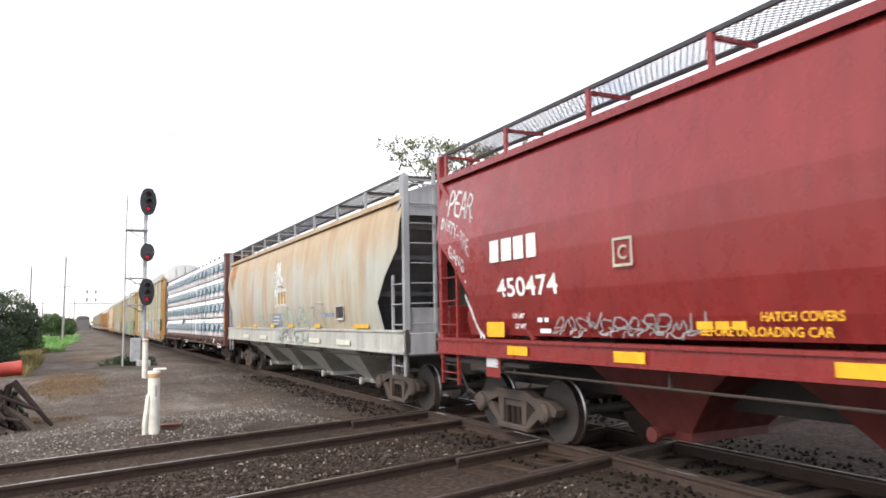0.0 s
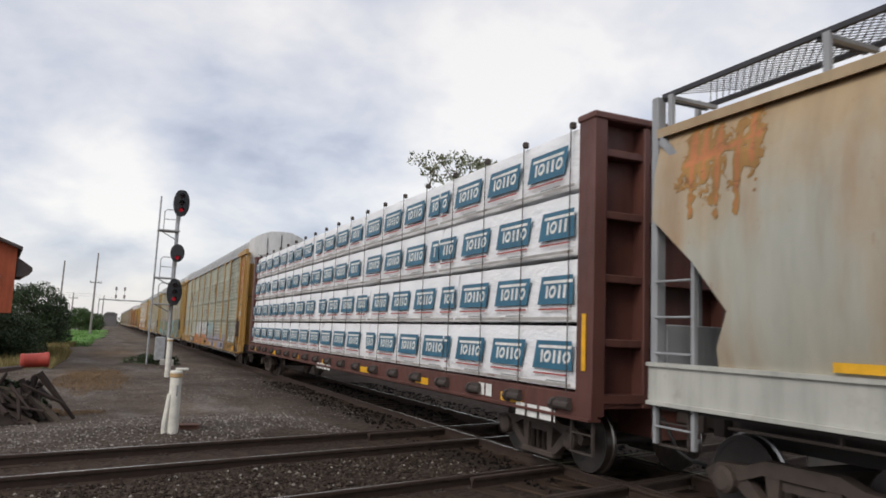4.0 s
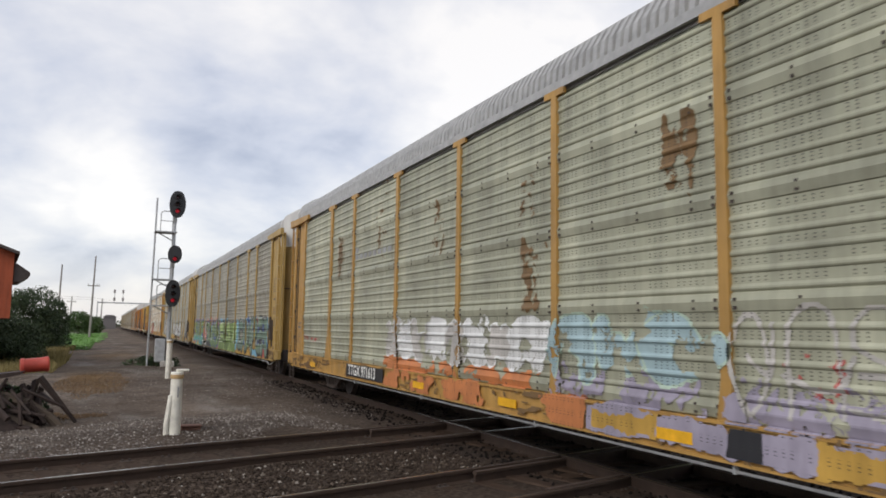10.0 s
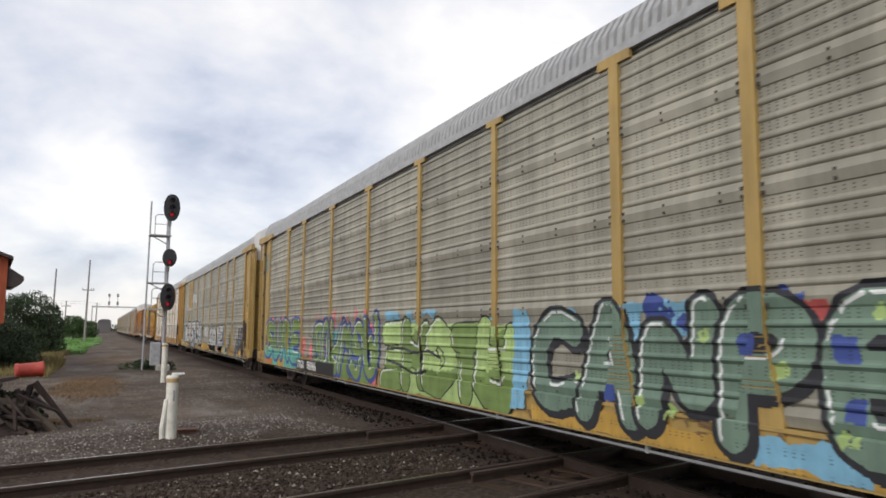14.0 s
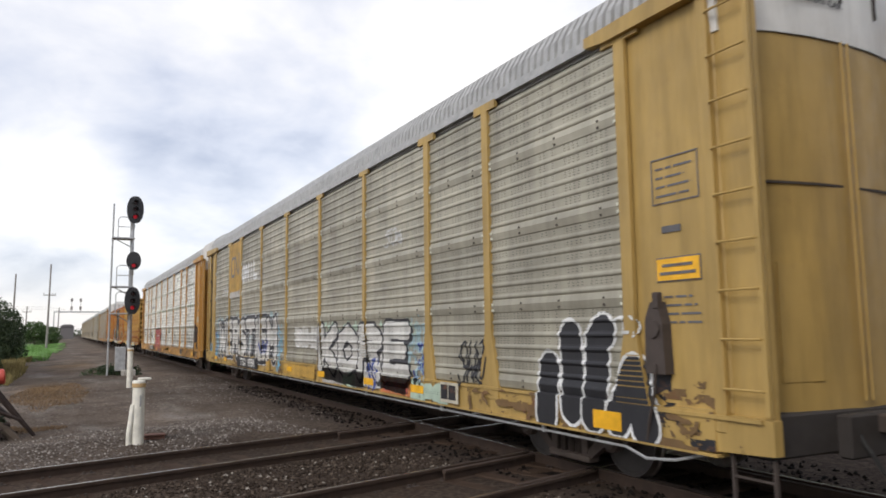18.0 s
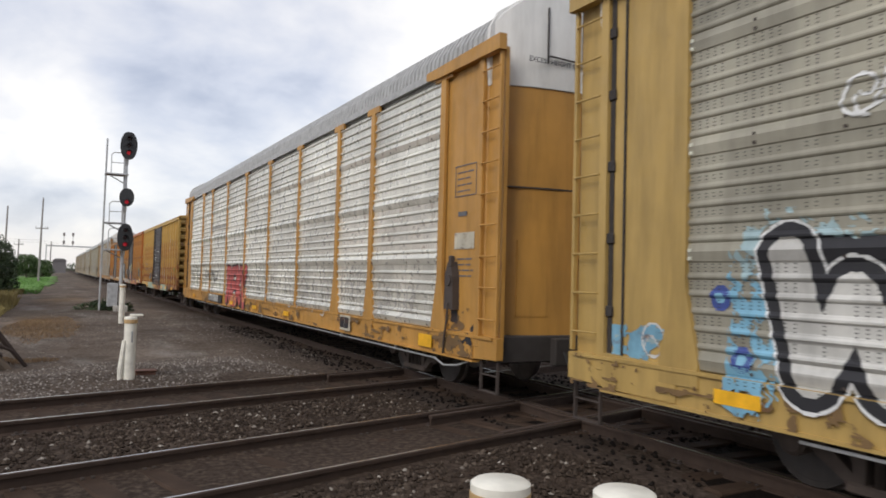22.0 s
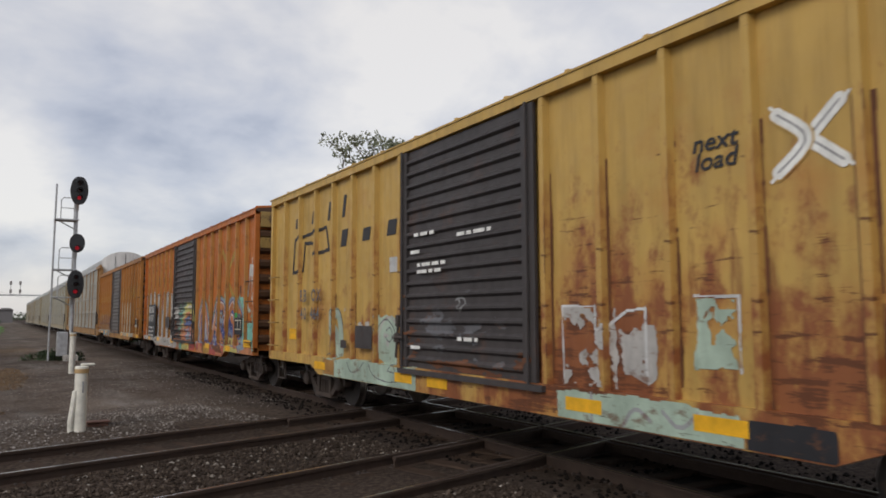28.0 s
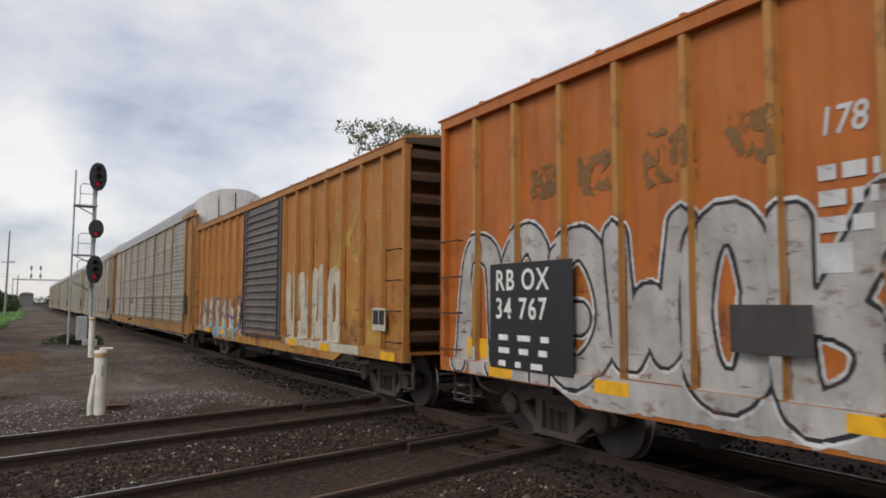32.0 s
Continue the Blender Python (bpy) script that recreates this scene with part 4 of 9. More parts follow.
        place("gap_shade", shared("rack_gap", lambda q: mirrored(q, make_gap), "underframe"), car, (0, 0 if flip else RACK_LEN, 0), label="dark strip for the shaded gap beside the ladder, with hinges", flip=flip)
        place("end_cap", shared("rack_end_white", make_rack_end_white, "white_end", True), car, (0, fy(0), 0), label="white painted arched end above the doors", flip=flip)
    place("brake_pipe", shared("rack_pipe", lambda q: (q.tube((-1.45, 1.9, 0.50), (-1.45, RACK_LEN - 3, 0.52), 0.016, 6), [q.box(-1.47, -1.43, y, y + 0.04, 0.48, 0.62) for y in (3.4, 6.2, 9.5, 13, 17, 21)],
                                                              q.pipe([(-1.45, 1.9, 0.50), (-1.45, 1.6, 0.42), (-1.44, 1.2, 0.46), (-1.42, 0.7, 0.60)], 0.016, 6)), "galv"), car)
    place("roof", shared("rack_roof", make_rack_roof, "roof_grey"), car, label="grey corrugated arched steel roof")
    place("gutter", shared("rack_gutter", make_gutter, "roof_grey"), car)
    place("deck", shared("rack_deck", lambda s: (s.box(-1.37, 1.37, 0.3, RACK_LEN - 0.3, 0.88, 0.96), s.box(-0.3, 0.3, 0.2, RACK_LEN - 0.2, 0.55, 0.88),
                                                 [s.box(-1.37, 1.37, y, y + 0.12, 0.66, 0.88) for y in (3.75, 9.0, 13.5, 18.0, 23.2)]), "deck_steel"), car)
    for y in (3.45, RACK_LEN - 3.55):
        truck(car, y)
    couplings(car, RACK_LEN, 0.62)
    return car


def mirrored(sh, make):
    """The same shape for the other end of the same side."""
    i = len(sh.v)
    make(sh)
    sh.v[i:] = [(x, -y, z) for x, y, z in sh.v[i:]]


BOX_LEN = 16.16
BOX_POSTS = [0.88 + 0.905 * k for k in range(7)] + [15.28 - 0.905 * k for k in range(7)]


def make_box_shell(sh):
    sh.box(-1.55, 1.55, 0.06, BOX_LEN - 0.06, 0.95, 4.40)


def make_box_sill(sh):
    sh.prism([(0.0, 1.02), (0.0, 0.84), (2.6, 0.84), (3.0, 0.68), (BOX_LEN - 3.0, 0.68), (BOX_LEN - 2.6, 0.84), (BOX_LEN, 0.84), (BOX_LEN, 1.02)], "x", -1.63, -1.50)


def make_box_chord(sh):
    sh.box(-1.645, -1.50, 0.0, BOX_LEN, 4.30, 4.43)


def make_box_post(sh):
    sh.prism([(-0.055, -1.55), (-0.038, -1.632), (0.038, -1.632), (0.055, -1.55)], "z", 1.02, 4.30)
    sh.v = [(b, a, z) for a, b, z in sh.v]


def make_box_corner(sh):
    sh.box(-0.06, 0.06, 0.0, 0.10, 0.9, 4.42, 0.01)


def make_box_end(sh):
    """The pressed end with deep horizontal corrugations."""
    prof, z = [], 1.0
    for k in range(9):
        prof += [(z, 0.06), (z + 0.10, 0.06), (z + 0.17, -0.03), (z + 0.27, -0.03), (z + 0.34, 0.06)]
        z += 0.37
    prof.append((4.38, 0.06))
    sh.loft([[(x, d, z) for z, d in prof] for x in (-1.52, 1.52)], closed=False)
    sh.prism([(-1.62, 4.36), (-1.62, 4.44), (0, 4.64), (1.62, 4.44), (1.62, 4.36)], "y", -0.02, 0.08)


def make_roof_panel(sh):
    sh.prism([(-1.66, 4.43), (-1.66, 4.455), (0, 4.62), (1.66, 4.455), (1.66, 4.43)], "y", 0.0, 1.15)


def make_roof_seam(sh):
    sh.prism([(-1.62, 4.462), (-1.62, 4.50), (0, 4.665), (1.62, 4.50), (1.62, 4.462)], "y", 0.03, 0.09)


def make_box_door(sh):
    """A sliding door with pressed horizontal ribs, its tracks and lock bars."""
    y0, y1 = 6.44, 9.72
    sh.box(-1.645, -1.60, y0, y0 + 0.24, 1.02, 4.28)
    sh.box(-1.645, -1.60, y1 - 0.16, y1, 1.02, 4.28)
    prof, z = [(1.02, 0.0)], 1.10
    while z < 4.1:
        prof += [(z, 0.0), (z + 0.035, -0.045), (z + 0.065, -0.045), (z + 0.10, 0.0)]
        z += 0.185
    prof.append((4.28, 0.0))
    sh.loft([[(-1.60 + d, y, z) for z, d in prof] for y in (y0 + 0.24, y1 - 0.16)], closed=False)


def make_grab(sh):
    sh.pipe([(0.03, 0.0, 0), (-0.06, 0.0, 0), (-0.06, 0.48, 0), (0.03, 0.48, 0)], 0.013, 6)


def boxcar(y0, body, post, end, label, door="door_dark", cap=None):
    car = thing("boxcar", (TRAIN_X, y0, 0), label, "railcar", "cars of the passing freight train")
    CARS.append((car, y0))
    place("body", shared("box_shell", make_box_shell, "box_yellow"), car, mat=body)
    for k in range(14):
        place("roof_panel", shared("box_roof_panel", make_roof_panel, "box_yellow"), car, (0, 1.16 * k, 0), body)
        place("roof_seam", shared("box_roof_seam", make_roof_seam, "box_yellow"), car, (0, 1.16 * k, 0), body)
    for sx in (-1.58, 1.58):
        for y in (0.0, BOX_LEN - 0.10):
            place("corner_post", shared("box_corner", make_box_corner, "box_yellow"), car, (sx, y, 0), body)
    pm = shared("box_post", make_box_post, "box_yellow")
    dm = shared("box_door", make_box_door, "door_dark")
    gm = shared("box_grab", make_grab, "galv")
    em = shared("box_end", make_box_end, "box_yellow")
    ys = BOX_POSTS
    for flip in (False, True):
        for y in ys:
            place("side_post", pm, car, (0, BOX_LEN - y if flip else y, 0), post, flip=flip)
        at = (0, BOX_LEN if flip else 0, 0)
        place("side_sill", shared("box_sill", make_box_sill, "box_yellow"), car, at, body, flip=flip)
        place("top_chord", shared("box_chord", make_box_chord, "box_yellow"), car, at, body, flip=flip)
        place("sliding_door", dm, car, at, door, label="grey ribbed sliding door" if door == "door_grey" else "dark ribbed sliding door", flip=flip)
        for ly in (6.56, 9.67):
            place("lock_bar", shared("box_lock_bar", lambda q: q.tube((-1.67, 0, 1.0), (-1.67, 0, 4.3), 0.02, 6), "door_dark"), car, (0, BOX_LEN - ly if flip else ly, 0), flip=flip)
        place("door_track", shared("box_track", lambda q: q.box(-1.69, -1.58, 6.29, 9.77, 0.93, 1.0), "door_dark"), car, at, flip=flip)
        place("door_latch", shared("box_latch", lambda q: (q.box(-1.70, -1.64, 9.70, 9.88, 1.38, 1.52, 0.01), q.box(-1.69, -1.64, 9.74, 9.84, 1.62, 1.80, 0.01), q.tube((-1.70, 9.79, 1.15), (-1.68, 9.751, 1.75), 0.02, 6), q.tube((-1.71, 9.57, 1.46), (-1.71, 9.87, 1.45), 0.018, 6)), "rust_dark"), car, at, flip=flip)
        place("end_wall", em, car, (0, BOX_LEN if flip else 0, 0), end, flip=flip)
        if cap:
            for z0, z1 in ((3.98, 4.36), (3.46, 3.72)):
                place("end_panel", shared(f"box_end_panel_{z0}", lambda q: q.box(-1.51, 1.51, -0.045, 0.05, z0, z1, 0.01), "box_yellow"), car, at, cap, "flat golden panel of the end", flip=flip)
        for z in (1.15, 1.65, 2.15, 2.65):
            for y in (0.06, BOX_LEN - 0.56):
                place("grab_iron", gm, car, (1.64 if flip else -1.64, BOX_LEN - y if flip else y, z), end, flip=flip)
    place("underframe", shared("box_under", lambda s: (s.box(-0.3, 0.3, 0.2, BOX_LEN - 0.2, 0.62, 0.95), [s.box(-1.48, 1.48, y, y + 0.15, 0.72, 0.95) for y in (2.2, 5.2, 8.0, 10.9, 13.8)],
                                                       s.tube((0.5, 7.0, 0.72), (0.5, 8.2, 0.72), 0.2, 12)), "underframe"), car)
    for y in (1.85, BOX_LEN - 1.85):
        truck(car, y)
    couplings(car, BOX_LEN, 0.84)
    return car


HOP_LEN = 17.7


def hopper_skin():
    """Half breadth of the rounded side at each height."""
    return [(1.52, 1.50), (1.75, 1.555), (2.1, 1.59), (2.6, 1.605), (3.1, 1.59), (3.6, 1.54), (3.95, 1.46), (4.05, 1.40)]


RED_SKIN = [(1.52, 1.43), (1.75, 1.50), (2.1, 1.562), (2.6, 1.600), (2.97, 1.606), (3.1, 1.590), (3.6, 1.515), (3.95, 1.455), (4.05, 1.40)]


def make_red_side(sh):
    make_hopper_side(sh, RED_SKIN)


def make_hopper_side(sh, skin=None):
    skin = skin or hopper_skin()
    cut = {1.52: 0.98, 1.75: 1.0, 2.1: 1.16, 2.6: 0.72, 2.97: 0.27, 3.1: 0.12, 3.6: 0.10, 3.95: 0.10, 4.05: 0.10}
    n = 24
    rows = []
    for z, x in skin:
        c = cut[z]
        rows.append([(-x, c + (HOP_LEN - 2 * c) * k / n, z) for k in range(n + 1)])
    sh.loft(rows, closed=False)
    inner = [[(x + 0.012, y, z) for x, y, z in r] for r in rows]
    sh.loft(inner, closed=False)


def make_hopper_top(sh):
    prof = [(-1.40, 4.05), (-1.50, 4.02), (-1.50, 4.12), (-1.40, 4.15), (-1.0, 4.30), (-0.5, 4.38), (0, 4.40), (0.5, 4.38), (1.0, 4.30), (1.40, 4.15), (1.50, 4.12), (1.50, 4.02), (1.40, 4.05)]
    sh.loft([[(x, y, z) for x, z in prof] for y in (0.08, HOP_LEN - 0.08)], closed=False)
    for y in (0.08, HOP_LEN - 0.08):
        sh.face([(x, y, z) for x, z in prof[3:10]])


def make_hatches(sh):
    for k in range(10):
        y = 1.2 + k * (HOP_LEN - 2.4) / 9.0
        sh.box(-0.35, 0.35, y - 0.7, y + 0.7, 4.37, 4.52, 0.04)


def make_slope(sh):
    sh.solid([(-1.5, 0.12, 3.95), (1.5, 0.12, 3.95), (1.45, 2.7, 1.45), (-1.45, 2.7, 1.45), (-1.5, 0.14, 4.05), (1.5, 0.14, 4.05), (1.45, 2.76, 1.48), (-1.45, 2.76, 1.48)],
             [(0, 1, 2, 3), (4, 5, 6, 7), (0, 1, 5, 4), (2, 3, 7, 6), (0, 3, 7, 4), (1, 2, 6, 5)])
    for z in (3.55, 3.0, 2.3):
        y = 0.12 + (3.95 - z) * 1.03
        sh.box(-1.45, 1.45, y - 0.12, y + 0.02, z - 0.05, z + 0.05)


def make_hopper_endframe(sh):
    for s in (-1, 1):
        a, b = sorted((s * 1.38, s * 1.50))
        sh.box(a, b, 0.0, 0.10, 1.14, 4.50, 0.012)
        a, b = sorted((s * 0.82, s * 0.88))
        sh.box(a, b, 0.0, 0.06, 1.14, 4.58, 0.01)
    sh.box(-1.5, 1.5, 0.0, 0.12, 1.10, 1.52, 0.02)
    sh.box(-1.36, 1.36, 0.055, 0.10, 1.52, 1.98, 0.01)
    sh.prism([(-1.47, 3.72), (1.47, 3.72), (1.47, 4.14), (1.0, 4.31), (0.5, 4.39), (0, 4.41), (-0.5, 4.39), (-1.0, 4.31), (-1.47, 4.14)], "y", 0.015, 0.07)


def make_hopper_sill(z0, z1):
    def make(sh):
        sh.box(-1.53, -1.42, 0.0, HOP_LEN, z0, z1, 0.012)
        sh.box(-1.56, -1.40, 0.0, HOP_LEN, z0 - 0.012, z0 + 0.03)
        sh.box(-1.56, -1.40, 0.0, HOP_LEN, z1 - 0.03, z1 + 0.012)
    return make


def make_hopper_bay(sh):
    """One discharge bay: a pyramid of sloping sheets to its outlet gate."""
    top = [(-1.42, -1.22, 1.16), (1.42, -1.22, 1.16), (1.42, 1.22, 1.16), (-1.42, 1.22, 1.16)]
    low = [(-0.62, -0.28, 0.38), (0.62, -0.28, 0.38), (0.62, 0.28, 0.38), (-0.62, 0.28, 0.38)]
    lip = [(-0.62, -0.28, 0.28), (0.62, -0.28, 0.28), (0.62, 0.28, 0.28), (-0.62, 0.28, 0.28)]
    sh.loft([top, low, lip])
    sh.tube((-0.8, 0.0, 0.33), (0.8, 0.0, 0.33), 0.05, 8)
    sh.tube((-0.84, 0.0, 0.33), (-0.78, 0.0, 0.33), 0.09, 8)


def make_narrow_bay(sh):
    top = [(-0.95, -1.25, 1.22), (0.95, -1.25, 1.22), (0.95, 1.25, 1.22), (-0.95, 1.25, 1.22)]
    mid_ = [(-0.85, -0.85, 0.95), (0.85, -0.85, 0.95), (0.85, 0.85, 0.95), (-0.85, 0.85, 0.95)]
    low = [(-0.62, -0.30, 0.42), (0.62, -0.30, 0.42), (0.62, 0.30, 0.42), (-0.62, 0.30, 0.42)]
    sh.loft([top, mid_, low, [(x, y, 0.32) for x, y, z in low]])
    sh.tube((-0.9, 0.0, 0.40), (0.9, 0.0, 0.40), 0.05, 8)
    sh.tube((-0.94, 0.0, 0.40), (-0.86, 0.0, 0.40), 0.09, 10)


def make_walkway(sh):
    """Expanded-metal running board: a bar frame with a diamond lattice."""
    w0, w1, z = -1.42, -0.80, 4.51
    for x in (w0, w1):
        sh.box(x - 0.02, x + 0.02, 0.1, HOP_LEN - 0.1, z - 0.03, z + 0.02)
    y = 0.15
    while y < HOP_LEN - 0.8:
        for a, b in ((0.0, 0.64), (0.64, 0.0)):
            p, q = Vector((w0, y + a, z)), Vector((w1, y + b, z))
            d = (q - p).normalized() * 0.005
            o = Vector((-d.y, d.x, 0))
            sh.solid([p + o, q + o, q - o, p - o, p + o + Vector((0, 0, 0.006)), q + o + Vector((0, 0, 0.006)), q - o + Vector((0, 0, 0.006)), p - o + Vector((0, 0, 0.006))],
                     [(0, 1, 2, 3), (4, 5, 6, 7), (0, 1, 5, 4), (2, 3, 7, 6)])
        y += 0.09
    for k in range(10):
        y = 0.12 + k * (HOP_LEN - 0.24) / 9
        sh.box(w0, w1, y - 0.02, y + 0.02, z - 0.06, z - 0.02)


def make_walk_leg(sh):
    sh.prism([(-0.035, 4.10), (0.035, 4.10), (0.035, 4.49), (-0.035, 4.49)], "x", -1.46, -1.42)
    sh.prism([(-1.46, 4.43), (-0.8, 4.43), (-0.8, 4.47), (-1.46, 4.47)], "y", -0.03, 0.03)


def hopper(y0, side, sill, end, z0, z1, label, leg="hopper_end", red=False):
    car = thing("covered_hopper_railcar", (TRAIN_X, y0, 0), label, "railcar", "cars of the passing freight train")
    CARS.append((car, y0))
    sm = shared("red_side", make_red_side, "hopper_red") if red else shared("hopper_side", make_hopper_side, "hopper_red", True)
    lm = shared(f"hopper_sill_{z0}", make_hopper_sill(z0, z1), "hopper_red")
    place("roof", shared("hopper_top", make_hopper_top, "hopper_red", True), car, mat=side)
    hm = shared("hatch_row", make_hatches, "hopper_end")
    place("hatches", hm, car, mat=end)
    for flip in (False, True):
        at = (0, HOP_LEN if flip else 0, 0)
        place("side_sheet", sm, car, at, side, flip=flip)
        place("side_sill", lm, car, at, sill, flip=flip)
        place("slope_sheet", shared("hopper_slope", make_slope, "hopper_end"), car, at, end, flip=flip)
        # Added plate: stops bright sky showing through below the slope sheet.
        place("center_web", shared("hopper_web", lambda q: q.prism([(0.14, 1.12), (2.66, 1.12), (2.66, 1.5), (0.35, 3.7), (0.14, 3.9)], "x", -0.012, 0.012), "underframe"), car, at, "underframe", "dark upright plate added to block the view under the slope sheet", flip=flip)
        place("end_frame", shared("hopper_endframe", make_hopper_endframe, "hopper_end"), car, at, end, flip=flip)
        place("running_board", shared("hopper_walk", make_walkway, "grating"), car, at, flip=flip, label="black expanded metal running board on the roof")
        for k in range(10):
            place("running_board_leg", shared("hopper_walk_leg", make_walk_leg, "hopper_end"), car, (0, 0.25 + k * (HOP_LEN - 0.5) / 9, 0), leg, flip=flip)
        x = 1.47 if flip else -1.47
        for a in (0.06, HOP_LEN - 0.62):
            ladder(car, x, a, a + 0.56, 0.72, 2.62, 5, end, -1 if flip else 1)
        ladder(car, HOP_LEN if flip else 0.0, -1.36 if not flip else 0.86, -0.86 if not flip else 1.36, 1.5, 4.5, 8, end, -1 if flip else 1, along="x", stile=False)
    for k in range(4):
        if red:
            place("discharge_bay", shared("hopper_bay_narrow", make_narrow_bay, "hopper_sill"), car, (0, 4.2 + 3.05 * k, 0), "bay_red")
        else:
            place("discharge_bay", shared("hopper_bay", make_hopper_bay, "hopper_sill"), car, (0, 4.25 + 3.07 * k, 0), sill)
    pipe = shared("hop_pipe", lambda q: (q.tube((-1.40, 1.0, 1.02), (-1.40, HOP_LEN - 1.0, 1.0), 0.016, 6), [q.box(-1.42, -1.39, y, y + 0.03, 1.0, 1.16) for y in (2, 5.5, 9, 12.5, 15.5)]), "rust_dark")
    place("brake_pipe", pipe, car)
    place("underframe", shared("hop_under", lambda s: (s.box(-0.3, 0.3, 0.1, HOP_LEN - 0.1, 0.7, 1.15), s.box(-1.45, 1.45, 0.02, 2.6, 1.08, 1.14), s.box(-1.45, 1.45, HOP_LEN - 2.6, HOP_LEN - 0.02, 1.08, 1.14),
                                                       s.tube((0.4, 0.7, 1.45), (0.4, 1.6, 1.45), 0.22, 12)), "underframe"), car)
    for y in (1.5, HOP_LEN - 1.5):
        truck(car, y)
    couplings(car, HOP_LEN, z0)
    return car


BEAM_LEN = 23.5


def bulkhead(car, y, flip):
    b = place("bulkhead", shared("beam_bulkhead", lambda s: s.box(-1.45, 1.45, 0.22, 0.30, 0.95, 4.60), "beam_brown"), car, (0, y, 0), flip=flip)
    for x in (-1.40, 1.40):
        place("stanchion", shared("beam_stanchion", lambda s: s.box(-0.10, 0.10, 0.0, 0.34, 0.85, 4.58, 0.02), "beam_brown"), b, (x, 0, 0))
    for x in (-0.67, 0.67):
        place("stiffener", shared("beam_stiffener", lambda s: s.box(-0.05, 0.05, 0.0, 0.28, 0.95, 4.55, 0.02), "beam_brown"), b, (x, 0, 0))
    for z in (1.0, 1.75, 2.55, 3.35, 4.15):
        place("crosspiece", shared("beam_crosspiece", lambda s: s.box(-1.31, 1.31, 0.03, 0.24, -0.05, 0.05, 0.01), "beam_brown"), b, (0, 0, z))
    place("top_rail", shared("beam_top_rail", lambda s: s.box(-1.52, 1.52, -0.02, 0.36, 4.56, 4.66, 0.02), "beam_brown"), b)


def make_beam_deck(sh):
    sh.box(-1.48, 1.48, 0.0, BEAM_LEN, 1.02, 1.12)
    for s in (-1, 1):
        a, b = sorted((s * 1.40, s * 1.50))
        sh.box(a, b, 0.0, BEAM_LEN, 0.82, 1.115)
        a, b = sorted((s * 1.36, s * 1.54))
        sh.box(a, b, 0.0, BEAM_LEN, 0.80, 0.835)
    sh.box(-0.32, 0.32, 0.1, BEAM_LEN - 0.1, 0.55, 1.02)
    k = 1.0
    while k < BEAM_LEN - 0.6:
        sh.prism([(-1.48, 1.02), (-1.48, 0.84), (0, 0.6), (1.48, 0.84), (1.48, 1.02)], "y", k, k + 0.1)
        k += 1.22


def make_beam_truss(sh):
    sh.box(-0.09, 0.09, 0.3, BEAM_LEN - 0.3, 4.42, 4.60)
    for k in range(19):
        y = 0.9 + k * (BEAM_LEN - 1.8) / 18
        sh.box(-0.06, 0.06, y - 0.1, y + 0.1, 1.1, 4.45)


def make_winch(sh):
    sh.tube((0, -0.16, 0), (0, 0.16, 0), 0.055, 10)
    sh.tube((0, 0.16, 0), (0, 0.22, 0), 0.085, 8)
    sh.box(-0.02, 0.10, -0.14, 0.14, 0.02, 0.10)


